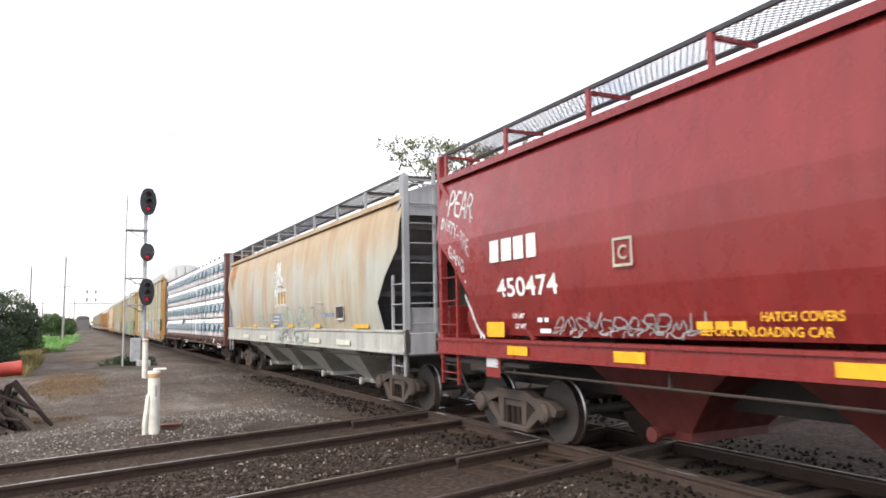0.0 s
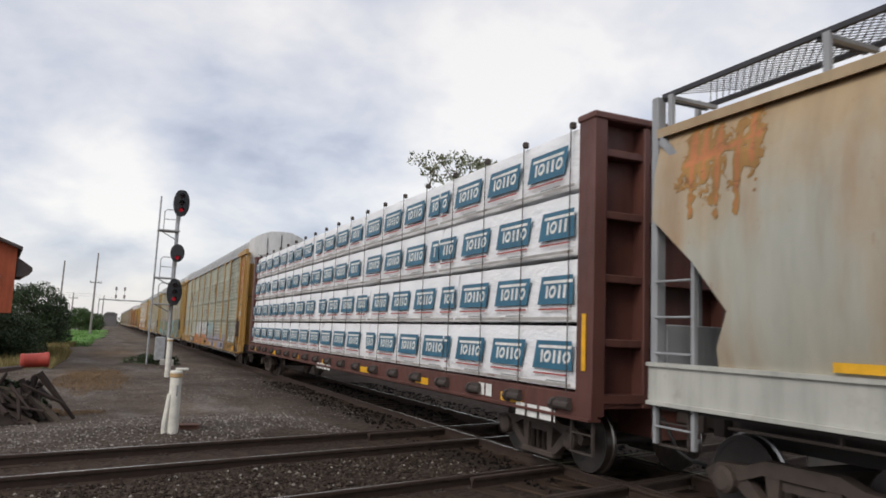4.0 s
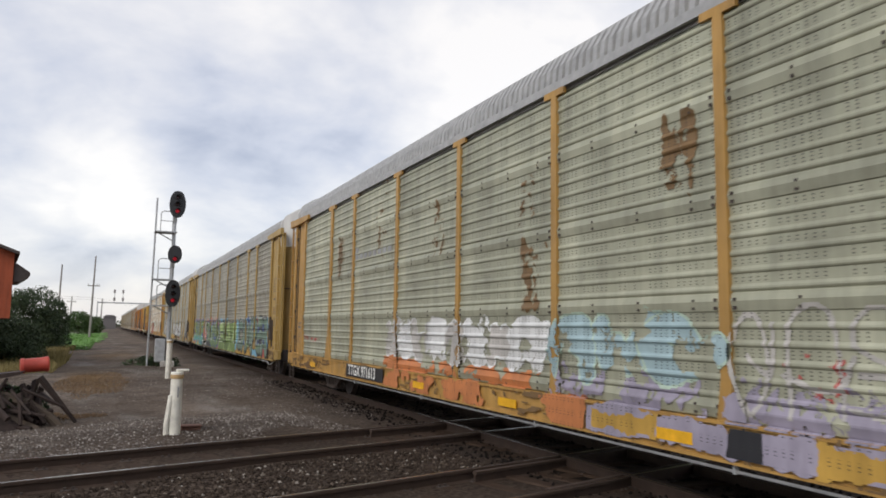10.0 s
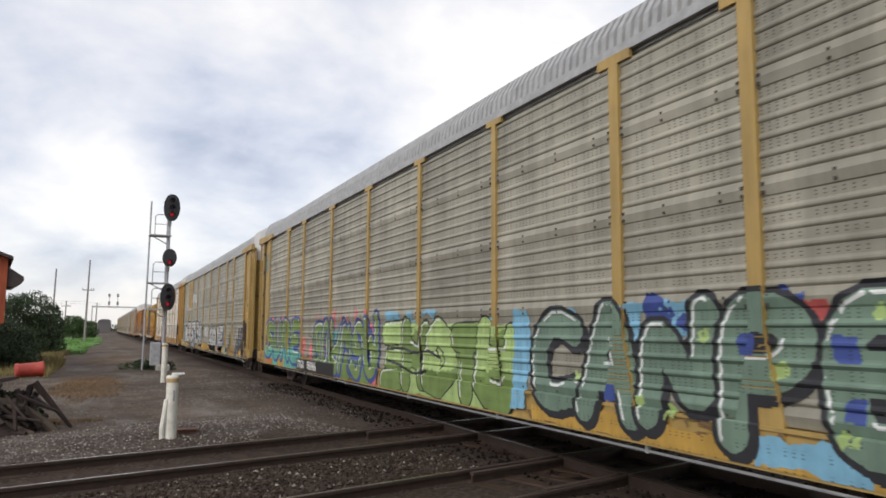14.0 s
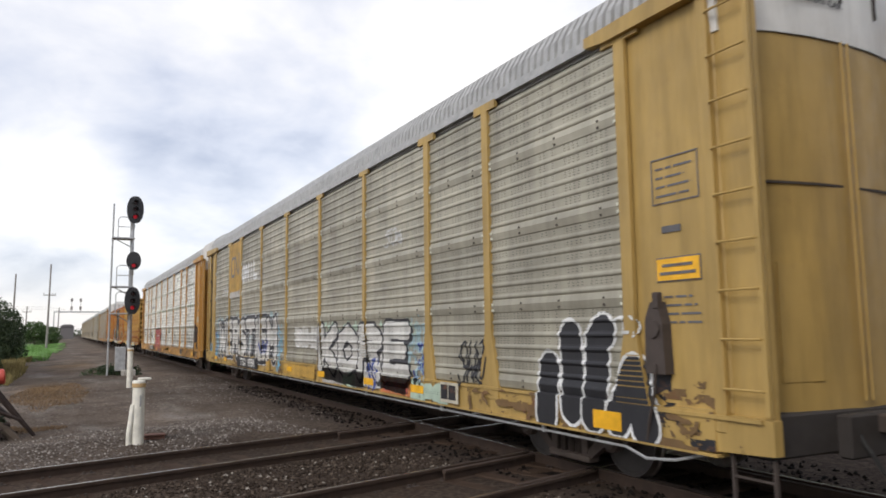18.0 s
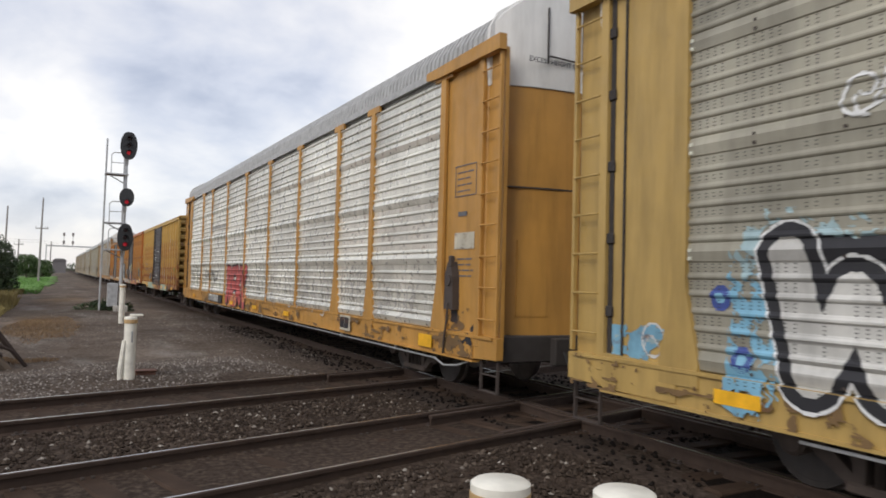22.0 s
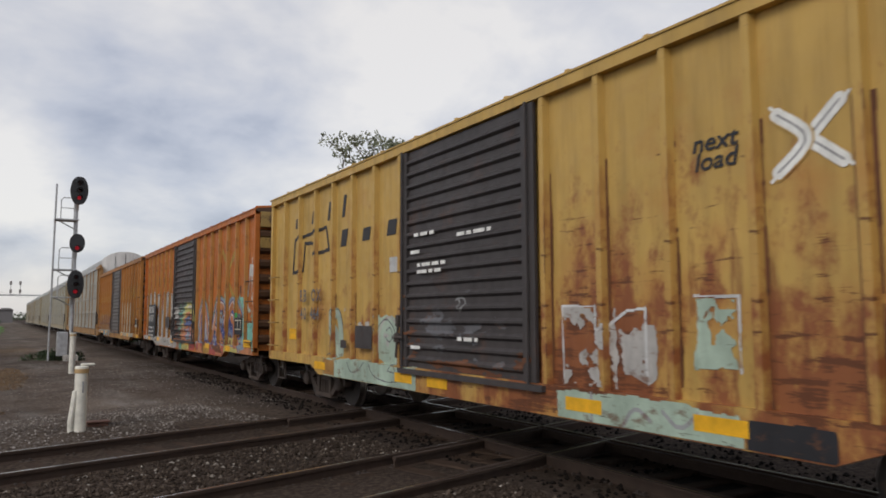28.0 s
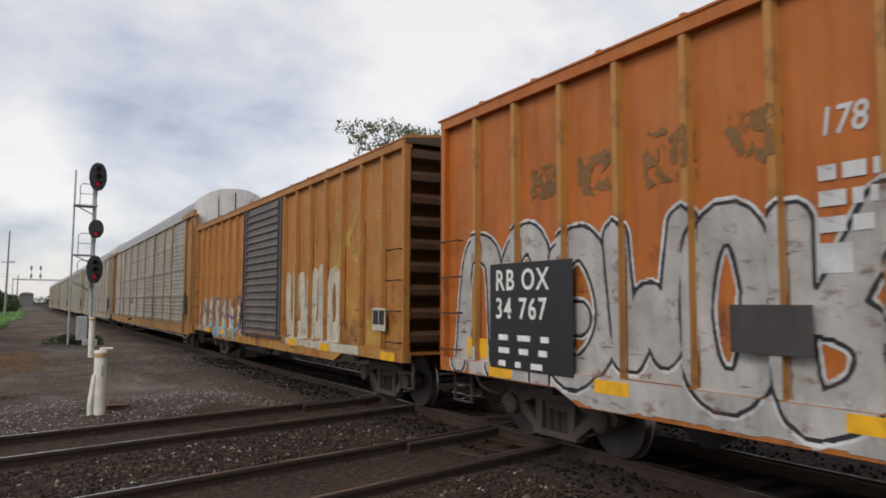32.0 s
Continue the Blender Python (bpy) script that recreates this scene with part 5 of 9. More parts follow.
def bundle(car, y, length, z0, z1, seed, phase):
    """One wrapped bundle on the near side, its sheet slack and folded, with the printed mark repeated along it."""
    rng = random.Random(seed)
    sh = Shape()
    n, rows = max(6, round(length / 0.22)), 6
    grid = []
    for k in range(n + 1):
        yy = 0.012 + (length - 0.024) * k / n
        edge = 0.02 if k in (0, n) else 0.0
        ring = [(-0.10, yy, z0 + 0.01)]
        for j in range(rows + 1):
            z = z0 + 0.012 + (z1 - z0 - 0.03) * j / rows
            bulge = 0.030 * noise.noise(Vector((yy * 1.4, z * 2.2, seed * 3.1))) + 0.012 * noise.noise(Vector((yy * 5, z * 6, seed)))
            r = 0.025 if j in (0, rows) else 0.0
            ring.append((-1.435 - bulge + r + edge, yy, z))
        ring.append((-0.10, yy, z1 - 0.012))
        grid.append(ring)
    sh.loft(grid)
    b = part("lumber_bundle", sh, "wrap", car, "lumber bundle in white printed plastic wrap", (0, y, 0), True)
    x = -1.482
    h = (z1 - z0)

    def on(name, mat, pts, dx=0.0):
        part(name, Shape().face([(x - dx, -p, v) for p, v in pts]), mat, b)
    u = -length + phase
    while u < -0.25:
        a, e = u, u + 1.04
        lo, hi = z0 + 0.29 * h, z0 + 0.74 * h
        a2, e2 = max(a, -length + 0.03), min(e, -0.03)
        if e2 - a2 > 0.25:
            lean = 0.10
            on("printed_panel", "brand_teal", [(a2, lo), (e2 - lean * (e2 == e), lo), (e2, hi), (a2 + lean * (a2 == a), hi)])
            on("printed_bar", "white_paint", [(max(a + 0.15, a2), hi - 0.10), (min(a + 0.92, e2), hi - 0.10), (min(a + 0.94, e2), hi - 0.06), (max(a + 0.16, a2), hi - 0.06)], 0.003)
            top, lo2 = hi - 0.125, lo + 0.08
            for q, wd, disc in ((0.20, 0.05, 0), (0.29, 0.17, 1), (0.50, 0.055, 0), (0.62, 0.06, 0), (0.74, 0.17, 1)):
                q += a
                if q > a2 and q + wd < e2:
                    if disc:
                        for mat, f, dx in (("white_paint", 1.0, 0.003), ("brand_teal", 0.5, 0.006)):
                            on("printed_disc", mat, [(q + wd / 2 + wd / 2 * f * math.cos(g) + 0.02 * math.sin(g), (top + lo2) / 2 + (top - lo2) / 2 * f * math.sin(g)) for g in [2 * math.pi * p / 14 for p in range(14)]], dx)
                    else:
                        on("printed_bar", "white_paint", [(q, lo2), (q + wd, lo2), (q + wd + 0.025, top), (q + 0.025, top)], 0.003)
            on("print_line", "ink_red", [(a2 + 0.03, lo - 0.075), (e2 - 0.12, lo - 0.075), (e2 - 0.12, lo - 0.052), (a2 + 0.03, lo - 0.052)])
            if e2 - a2 > 0.9:
                on("print_line", "ink_grey", [(a2 + 0.35, lo - 0.16), (a2 + 0.85, lo - 0.16), (a2 + 0.85, lo - 0.14), (a2 + 0.35, lo - 0.14)])
        u += 1.235
    on("print_line", "ink_pale", [(-length + 0.04, z0 + 0.035), (-0.04, z0 + 0.035), (-0.04, z0 + 0.075), (-length + 0.04, z0 + 0.075)])


def centerbeam(y0):
    car = thing("centerbeam_flatcar", (TRAIN_X, y0, 0), "brown centerbeam flatcar stacked with white-wrapped lumber", "railcar", "cars of the passing freight train")
    CARS.append((car, y0))
    part("deck", (lambda s: (make_beam_deck(s), s)[1])(Shape()), "beam_brown", car)
    part("center_beam", (lambda s: (make_beam_truss(s), s)[1])(Shape()), "beam_brown", car)
    bulkhead(car, 0.0, False)
    bulkhead(car, BEAM_LEN, True)
    levels = ((1.14, 1.97), (1.99, 2.83), (2.86, 3.70), (3.73, 4.56))
    # for each level: the cuts between the bundles, and where one printed mark of each bundle begins
    stacks = (((0.42, 4.35, 8.6, 12.6, 16.7, 23.08), (2.62, 6.54, 10.05, 13.72, 18.65)), ((0.42, 3.95, 8.6, 12.9, 19.5, 23.08), (2.53, 5.82, 10.70, 14.39, 21.21)),
              ((0.42, 4.70, 9.3, 13.6, 16.6, 20.1, 23.08), (2.54, 6.37, 10.20, 15.24, 18.41, 21.78)), ((0.42, 4.75, 9.3, 13.6, 16.5, 23.08), (2.88, 6.50, 10.2, 13.81, 18.42)))
    seed = 1
    for (z0, z1), (cut, marks) in zip(levels, stacks):
        for a, b, e in zip(cut, cut[1:], marks):
            phase = (b - e) % 1.235
            bundle(car, a, b - a, z0, z1, seed, phase - 1.235 if phase > 0.25 else phase)
            far = Shape()
            far.box(0.10, 1.45, a + 0.012, b - 0.012, z0 + 0.01, z1 - 0.01, 0.03)
            part("lumber_bundle", far, "wrap", car, "lumber bundle in white printed plastic wrap")
            seed += 1
    strap = shared("strap", lambda s: (s.box(-1.492, -1.484, -0.009, 0.009, 1.0, 4.58), s.box(-1.495, -1.42, -0.035, 0.035, 4.55, 4.64, 0.012)), "rust_dark")
    wm = shared("strap_winch", make_winch, "rust_dark")
    tape = shared("reflector_side", lambda s: s.box(-1.51, -1.502, -0.3, 0.3, 0.86, 0.98), "yellow_tape")
    for k in range(19):
        y = 0.55 + k * 1.206
        for flip in (False, True):
            place("strap", strap, car, (0, y, 0), flip=flip)
            place("strap_winch", wm, car, (1.54 if flip else -1.54, y, 0.95), flip=flip)
    for k in range(7):
        place("reflector", tape, car, (0, 1.9 + 3.3 * k, 0), label="yellow reflector strip")
    part("reflector", Shape().box(-1.515, -1.505, 0.12, 0.20, 1.4, 2.1), "yellow_tape", car, "upright yellow reflector strip")
    for y in (1.9, BEAM_LEN - 1.9):
        truck(car, y)
    couplings(car, BEAM_LEN, 0.82)
    return car


# ---- the place ----
ground()
train_track = track("railway_track", (TRAIN_X, 0, 0), 0, -80, 700, (-30, 75), 0.0, "main line with worn shiny rails on oily, shade-darkened ballast", guards=((4.0, 15.5),))
cross_far = track("railway_track", (3.0, 11.55, 0), CROSS_TURN, -80, 80, (-24, 28), 0.004, "crossing railway line with dark rails and timber ties", guards=((1.6, 6.6),))
cross_near = track("railway_track", (3.0, 7.49, 0), CROSS_TURN, -80, 80, (-24, 28), 0.004, "crossing railway line with dark rails and timber ties", guards=((1.6, 6.6),))

# ---- the train ----
red_hopper = hopper(10.95 - HOP_LEN, "hopper_red", "hopper_red", "hopper_red", 1.22, 1.45, "red covered hopper railcar with white lettering and scrawled tags", "hopper_red", True)
grey_hopper = hopper(12.4, "hopper_grey", "hopper_sill", "hopper_end", 1.14, 1.56, "weathered beige-grey covered hopper railcar streaked with rust")
beam_car = centerbeam(31.15)
RACKS = []
for k, (panel, yellow, label) in enumerate((
        ("panel_green", "rack_yellow", "yellow autorack railcar with greenish perforated side panels"),
        ("panel_grey", "rack_yellow_b", "yellow autorack railcar with grey panels and bright graffiti"),
        ("panel_dull", "rack_yellow_b", "yellow autorack railcar with dull grey panels and silver graffiti"),
        ("panel_silver", "rack_orange", "orange-yellow autorack railcar with bright silver panels"))):
    RACKS.append(autorack(56.62 + 29.55 * k, panel, yellow, label))
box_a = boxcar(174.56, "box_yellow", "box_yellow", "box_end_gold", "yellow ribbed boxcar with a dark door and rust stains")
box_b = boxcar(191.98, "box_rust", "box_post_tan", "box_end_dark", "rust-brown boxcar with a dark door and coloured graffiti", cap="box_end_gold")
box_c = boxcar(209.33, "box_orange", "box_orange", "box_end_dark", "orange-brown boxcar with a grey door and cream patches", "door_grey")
y = 226.75
first = autorack(y, "panel_far", "rack_amber", "autorack railcar with grey side panels and amber ends", slim=True)
RACKS.append(first)
second = autorack(y + 29.55, "panel_far", "rack_tan", "pale autorack railcar with plain grey side panels", slim=True)
RACKS.append(second)
for k in range(2, 6):
    car = copy_thing(second, pose(TRAIN_X, y + 29.55 * k, 0))
    CARS.append((car, y + 29.55 * k))
    WHEELSETS += [o for o in car.children if o.name.startswith("wheelset")]


# ---- beside the line ----
def polar(az, d, z=0.0):
    a = radians(az)
    return (d * math.sin(a), d * math.cos(a), z)


def on_ground(x, y):
    return (x, y, ground_height(x, y))


def leaf_mesh(name, clumps, per, size, mat, seed, flatten=0.8):
    """Leaves as small bent blades scattered in clumps: (centre, radius)."""
    rng = np.random.default_rng(seed)
    V, F = [], []
    k = 0
    for (cx, cy, cz), r in clumps:
        n = max(6, int(per * r * r))
        d = rng.normal(size=(n, 3))
        d /= np.linalg.norm(d, axis=1)[:, None]
        p = np.array((cx, cy, cz)) + d * (r * rng.uniform(0.35, 1.05, (n, 1)) ** 0.6) * (1, 1, flatten)
        for q in p:
            a = rng.normal(size=3)
            a /= np.linalg.norm(a)
            b = np.cross(a, rng.normal(size=3))
            b /= np.linalg.norm(b)
            s = size * rng.uniform(0.6, 1.3)
            V += [q - a * s, q + b * s * 0.45, q + a * s, q - b * s * 0.45]
            F.append((k, k + 1, k + 2, k + 3))
            k += 4
    me = bpy.data.meshes.new(name)
    me.from_pydata([tuple(v) for v in V], [], F)
    me.materials.append(M[mat])
    return me


def grow(sh, start, way, length, r, depth, rng, tips):
    p, d = Vector(start), Vector(way).normalized()
    n = 3
    for k in range(n):
        q = p + d * (length / n)
        sh.tube(p, q, r * (1 - 0.22 * k), 7, r * (1 - 0.22 * (k + 1)), caps=False)
        p = q
        d = (d + Vector((rng.uniform(-1, 1), rng.uniform(-1, 1), rng.uniform(-0.3, 0.6))) * 0.22).normalized()
    if depth == 0:
        tips.append((tuple(p), length * 0.55))
        return
    for k in range(3 if depth > 1 else 4):
        w = (d + Vector((rng.uniform(-1, 1), rng.uniform(-1, 1), rng.uniform(-0.15, 0.55))) * 0.85).normalized()
        grow(sh, p, w, length * rng.uniform(0.6, 0.8), r * 0.5, depth - 1, rng, tips)
    tips.append((tuple(p), length * 0.4))


def tree(at, height, mat, seed, per, size, label, spread=1.0, depth=3):
    rng = random.Random(seed)
    t = thing("tree", at, label, "tree")
    sh, tips = Shape(), []
    grow(sh, (0, 0, -0.2), (0.03, 0.02, 1), height * 0.40, height * 0.028, depth, rng, tips)
    # bring the crown to its full height and breadth
    top = max(p[2] + 0.6 * r for p, r in tips)
    wide = max(math.hypot(p[0], p[1]) + 0.5 * r for p, r in tips)
    kx, kz = spread / wide, height / top
    sh.v = [(x * kx, y * kx, z * kz) for x, y, z in sh.v]
    tips = [((x * kx, y * kx, z * kz), r * min(kx, kz)) for (x, y, z), r in tips]
    spread = 1.0
    part("trunk", sh, "bark", t)
    clumps = [((x * spread, y * spread, z), r * rng.uniform(0.35, 0.8)) for (x, y, z), r in tips]
    place("crown", leaf_mesh("crown", clumps, per, size, mat, seed), t)
    return t


def bush(at, r, h, mat, seed, per, size, label, name="bush"):
    rng = random.Random(seed)
    t = thing(name, at, label, "bush")
    sh = Shape()
    for k in range(7):
        a = rng.uniform(0, 6.28)
        sh.tube((0.15 * math.cos(a), 0.15 * math.sin(a), -0.2), (r * 0.6 * math.cos(a), r * 0.6 * math.sin(a), h * rng.uniform(0.5, 0.8)), 0.05, 6, 0.015)
    part("stem", sh, "bark", t)
    clumps = []
    for k in range(70):
        a, q = rng.uniform(0, 6.28), rng.uniform(0, 1) ** 0.5
        z = 0.1 + 0.78 * (k / 70) ** 0.9
        wide = math.sqrt(max(0.05, 1 - ((z - 0.38) / 0.62) ** 2))
        clumps.append(((r * q * wide * math.cos(a), r * q * wide * math.sin(a), h * z), rng.uniform(0.24, 0.40) * min(r, h)))
    place("crown", leaf_mesh("crown", clumps, per, size, mat, seed), t)
    return t


def blades(name, count, keep, box, high, mat, seed, label):
    rng = np.random.default_rng(seed)
    V, F = [], []
    x0, x1, y0, y1 = box
    while len(F) < count:
        x, y = rng.uniform(x0, x1), rng.uniform(y0, y1)
        if not keep(x, y):
            continue
        z, h, a = ground_height(x, y), high * rng.uniform(0.4, 1.1), rng.uniform(0, 6.28)
        w, lx, ly = 0.018 + 0.012 * high * y / 10, rng.normal() * 0.25 * h, rng.normal() * 0.25 * h
        k = len(V)
        c, s = math.cos(a) * w, math.sin(a) * w
        V += [(x - c, y - s, z - 0.02), (x + c, y + s, z - 0.02), (x + lx, y + ly, z + h)]
        F.append((k, k + 1, k + 2))
    me = bpy.data.meshes.new(name)
    me.from_pydata(V, [], F)
    me.materials.append(M[mat])
    return tagged(new(name, me), label, "grass", kind="stuff")


def sheet(name, outline, mat, label, lift=0.02, seed=0):
    """A patch of ground cover that lies on the ground with a ragged edge."""
    rng = random.Random(seed)
    x0, x1 = min(p[0] for p in outline), max(p[0] for p in outline)
    y0, y1 = min(p[1] for p in outline), max(p[1] for p in outline)
    nx, ny = 48, 60

    def inside(x, y):
        r = False
        for (ax, ay), (bx, by) in zip(outline, outline[1:] + outline[:1]):
            if (ay > y) != (by > y) and x < (bx - ax) * (y - ay) / (by - ay) + ax:
                r = not r
        return r
    sh = Shape()
    dx, dy = (x1 - x0) / nx, (y1 - y0) / ny
    for i in range(nx):
        for j in range(ny):
            cx, cy = x0 + (i + 0.5) * dx, y0 + (j + 0.5) * dy
            wob = noise.noise(Vector((cx * 0.7, cy * 0.3, seed)))
            wob += 0.6 * noise.noise(Vector((cx * 3.1, cy * 1.9, seed + 5)))
            if inside(cx + wob * (x1 - x0) * 0.12, cy + wob * (y1 - y0) * 0.12) and noise.noise(Vector((cx * 5, cy * 3, seed + 9))) < 0.32:
                q = [(x0 + (i + a) * dx, y0 + (j + b) * dy) for a, b in ((0, 0), (1, 0), (1, 1), (0, 1))]
                sh.face([(x, y, ground_height(x, y) + lift) for x, y in q])
    ob = part(name, sh, mat)
    return tagged(ob, label, "ground cover", kind="structure")


def bollard(at, height, r, label, flap=False, stub=False):
    b = thing("marker_post", at, label, "post")
    part("shaft", Shape().disc((0, 0, 0), (0, 0, 1), [(-0.25, r), (height - 0.10, r * 0.96)], 20), "post_white", b, smooth=True)
    part("band", Shape().disc((0, 0, 0), (0, 0, 1), [(height - 0.11, r * 1.0), (height - 0.105, r * 1.08), (height - 0.045, r * 1.08), (height - 0.04, r)], 20), "post_tan", b, "tan band under the cap", smooth=True)
    part("cap", Shape().disc((0, 0, 0), (0, 0, 1), [(height - 0.045, r * 1.06), (height - 0.012, r * 1.06), (height, r * 0.92), (height + 0.006, 0.0)], 20), "post_white", b, smooth=True)
    if flap:
        part("hasp", Shape().box(-0.02, 0.19, -0.05, 0.05, height + 0.004, height + 0.045, 0.012), "post_white", b, "white hinged flap on the cap")
        part("print", Shape().box(0.01, 0.035, -r * 1.02, -r * 0.9, height - 0.42, height - 0.24), "ink_grey", b)
        part("conduit", Shape().pipe([(-0.13, -0.04, -0.25), (-0.135, -0.04, 0.12), (-0.10, -0.04, 0.42), (-0.08, -0.03, 0.6)], 0.045, 8), "post_white", b, "thin white conduit beside the post", smooth=True)
    return b


def signal_head(parent, x, y, z, tall, wide, lit):
    """A light head: oval background plate, housing, hood, lens."""
    n, plate = 28, []
    for k in range(n):
        a = 2 * math.pi * k / n
        c, s = math.cos(a), math.sin(a)
        plate.append((wide / 2 * c, max(-1, min(1, 1.15 * s)) * (tall - wide) / 2 + wide / 2 * s))
    h = part("signal_head", Shape().loft([[(a, 0.0, b) for a, b in plate], [(a, 0.03, b) for a, b in plate]]), "signal_black", parent, "black oval signal head", (x, y, z))
    part("housing", Shape().box(-0.15, 0.15, 0.03, 0.36, -tall * 0.36, tall * 0.36, 0.03), "signal_black", h)
    for k, dz in enumerate(((-tall * 0.26,) if tall < 0.9 else (0.26 * tall, 0.0, -0.26 * tall))):
        on = lit and (k == 2 or tall < 0.9)
        part("lens", Shape().disc((0, -0.01, dz), (0, -1, 0), [(0, 0.085), (0.02, 0.08), (0.03, 0.0)], 18), "lamp_red" if on else "lens_dark", h, "glowing red lens" if on else "dark lens")
        hood = Shape()
        ring = [(math.cos(a), math.sin(a)) for a in [radians(-20 + 220 * q / 12) for q in range(13)]]
        hood.loft([[(0.13 * c, -0.02, dz + 0.13 * s) for c, s in ring], [(0.13 * c, -0.30, dz + 0.13 * s - 0.02) for c, s in ring]], closed=False)
        part("hood", hood, "signal_black", h)


def signal_mast():
    d = 36.0
    x, y = polar(4.12, d)[:2]
    s = thing("railway_signal", on_ground(x, y), "tall grey railway signal mast with three black heads", "railway signal")
    s.location.z = -0.2
    part("mast", Shape().tube((0, 0, 0.0), (0, 0, 7.7), 0.085, 12), "galv", s, smooth=True)
    part("base", Shape().box(-0.3, 0.3, -0.3, 0.3, -0.2, 0.35, 0.04), "concrete", s)
    part("relay_box", Shape().box(-0.55, -0.12, -0.2, 0.2, 0.3, 1.35, 0.03), "galv", s)
    lx = -0.80
    part("ladder_stile", Shape().tube((lx - 0.05, 0.1, -0.1), (lx, 0.1, 7.85), 0.04, 8), "galv", s)
    for z in (6.25, 4.05, 2.85):
        part("platform", Shape().box(lx - 0.05, 0.1, -0.35, 0.45, z - 0.03, z + 0.02), "galv", s, "grated steel platform")
        part("bracket", Shape().tube((lx + 0.1, 0.1, z - 0.02), (0.0, 0.05, z - 0.40), 0.025, 6), "galv", s)
        rail = Shape()
        rail.pipe([(lx + 0.18, -0.3, z), (lx + 0.18, -0.3, z + 0.85), (lx + 0.28, -0.3, z + 0.95), (lx + 0.62, -0.3, z + 0.95), (lx + 0.70, -0.3, z + 0.85), (lx + 0.70, -0.3, z)], 0.022, 6)
        rail.tube((lx + 0.18, -0.3, z + 0.5), (lx + 0.70, -0.3, z + 0.5), 0.018, 6)
        part("guard_hoop", rail, "galv", s)
    for z, tall, wide in ((7.54, 1.25, 0.72), (5.21, 0.82, 0.62), (3.41, 1.22, 0.66)):
        part("head_bracket", Shape().tube((0, 0, z - tall * 0.5 - 0.2), (0, -0.1, z - tall * 0.42), 0.10, 8), "galv", s)
        signal_head(s, 0.06, -0.42, z, tall, wide, tall > 0.9 or True)
    return s


def utility_pole(az, d, top, arm, label):
    x, y = polar(az, d)[:2]
    p = thing("utility_pole", on_ground(x, y), label, "utility pole", "poles along the line")
    part("pole", Shape().tube((0, 0, -0.5), (0.15, 0, top + 0.25), 0.15, 10, 0.09), "wood_pole", p)
    if arm:
        part("crossarm", Shape().box(-0.6, 0.9, -0.06, 0.06, arm, arm + 0.12, 0.02), "wood_pole", p)
        for k in (-0.55, 0.5, 0.8):
            part("insulator", Shape().tube((k, 0, arm + 0.14), (k, 0, arm + 0.34), 0.05, 8), "galv", p)
    return p


def gantry():
    x, y = -2.5, 205.0
    g = thing("signal_gantry", on_ground(x, y), "distant signal gantry with two pairs of heads", "railway signal")
    part("column", Shape().tube((0, 0, -0.3), (0, 0, 7.6), 0.12, 8), "galv", g)
    part("girder", Shape().box(0, 14.5, -0.2, 0.2, 7.2, 7.5, 0.03), "galv", g)
    part("column", Shape().tube((14.4, 0, -0.3), (14.4, 0, 7.6), 0.12, 8), "galv", g)
    for hx in (3.8, 5.8):
        part("doll_post", Shape().tube((hx, 0, 7.4), (hx, 0, 10.6), 0.07, 6), "galv", g)
        for z in (10.3, 8.3):
            part("signal_head", Shape().box(hx - 0.26, hx + 0.26, -0.3, -0.1, z - 0.45, z + 0.45, 0.12), "wood_pole", g)
    return g


def brick_house():
    """The red building on its concrete plinth; its end wall faces the line."""
    d = 36.0
    x, y = polar(-6.0, d)[:2]
    b = thing("red_building", (x, y, 0), "red painted building on a grey concrete plinth", "building")
    b.rotation_euler = (0, 0, radians(7))
    part("wall", Shape().prism([(-9.0, 1.95), (0.0, 1.95), (0.0, 4.75), (-4.5, 6.3), (-9.0, 4.75)], "y", 0.0, 11.0), "brick_red", b)
    part("plinth", Shape().prism([(-8.8, -0.5), (-0.75, -0.5), (-0.40, 1.95), (-8.8, 1.95)], "y", 0.05, 10.9), "concrete", b, "sloping grey concrete plinth")
    for s in ((0.18, 4.64, -4.5, 6.42), (-9.55, 4.52, -4.5, 6.42)):
        part("roof", Shape().prism([(s[0], s[1]), (s[0], s[1] + 0.13), (s[2], s[3] + 0.13), (s[2], s[3])], "y", -0.35, 11.3), "roof_dark", b)
    part("awning", Shape().prism([(0.02, 4.35), (0.62, 3.95), (0.64, 3.8), (0.25, 3.5), (0.02, 3.50)], "y", 0.1, 3.2), "roof_dark", b, "dark sagging awning on the side wall")
    for k in range(5):
        part("wall_batten", Shape().box(-8.9 + 1.9 * k, -8.8 + 1.9 * k, -0.03, 0.0, 1.97, 4.6), "brick_red", b)
    part("sign_board", Shape().box(-2.9, -0.55, -0.05, 0.0, 3.35, 3.55), "ink_grey", b, "weathered dark board on the wall")
    return b


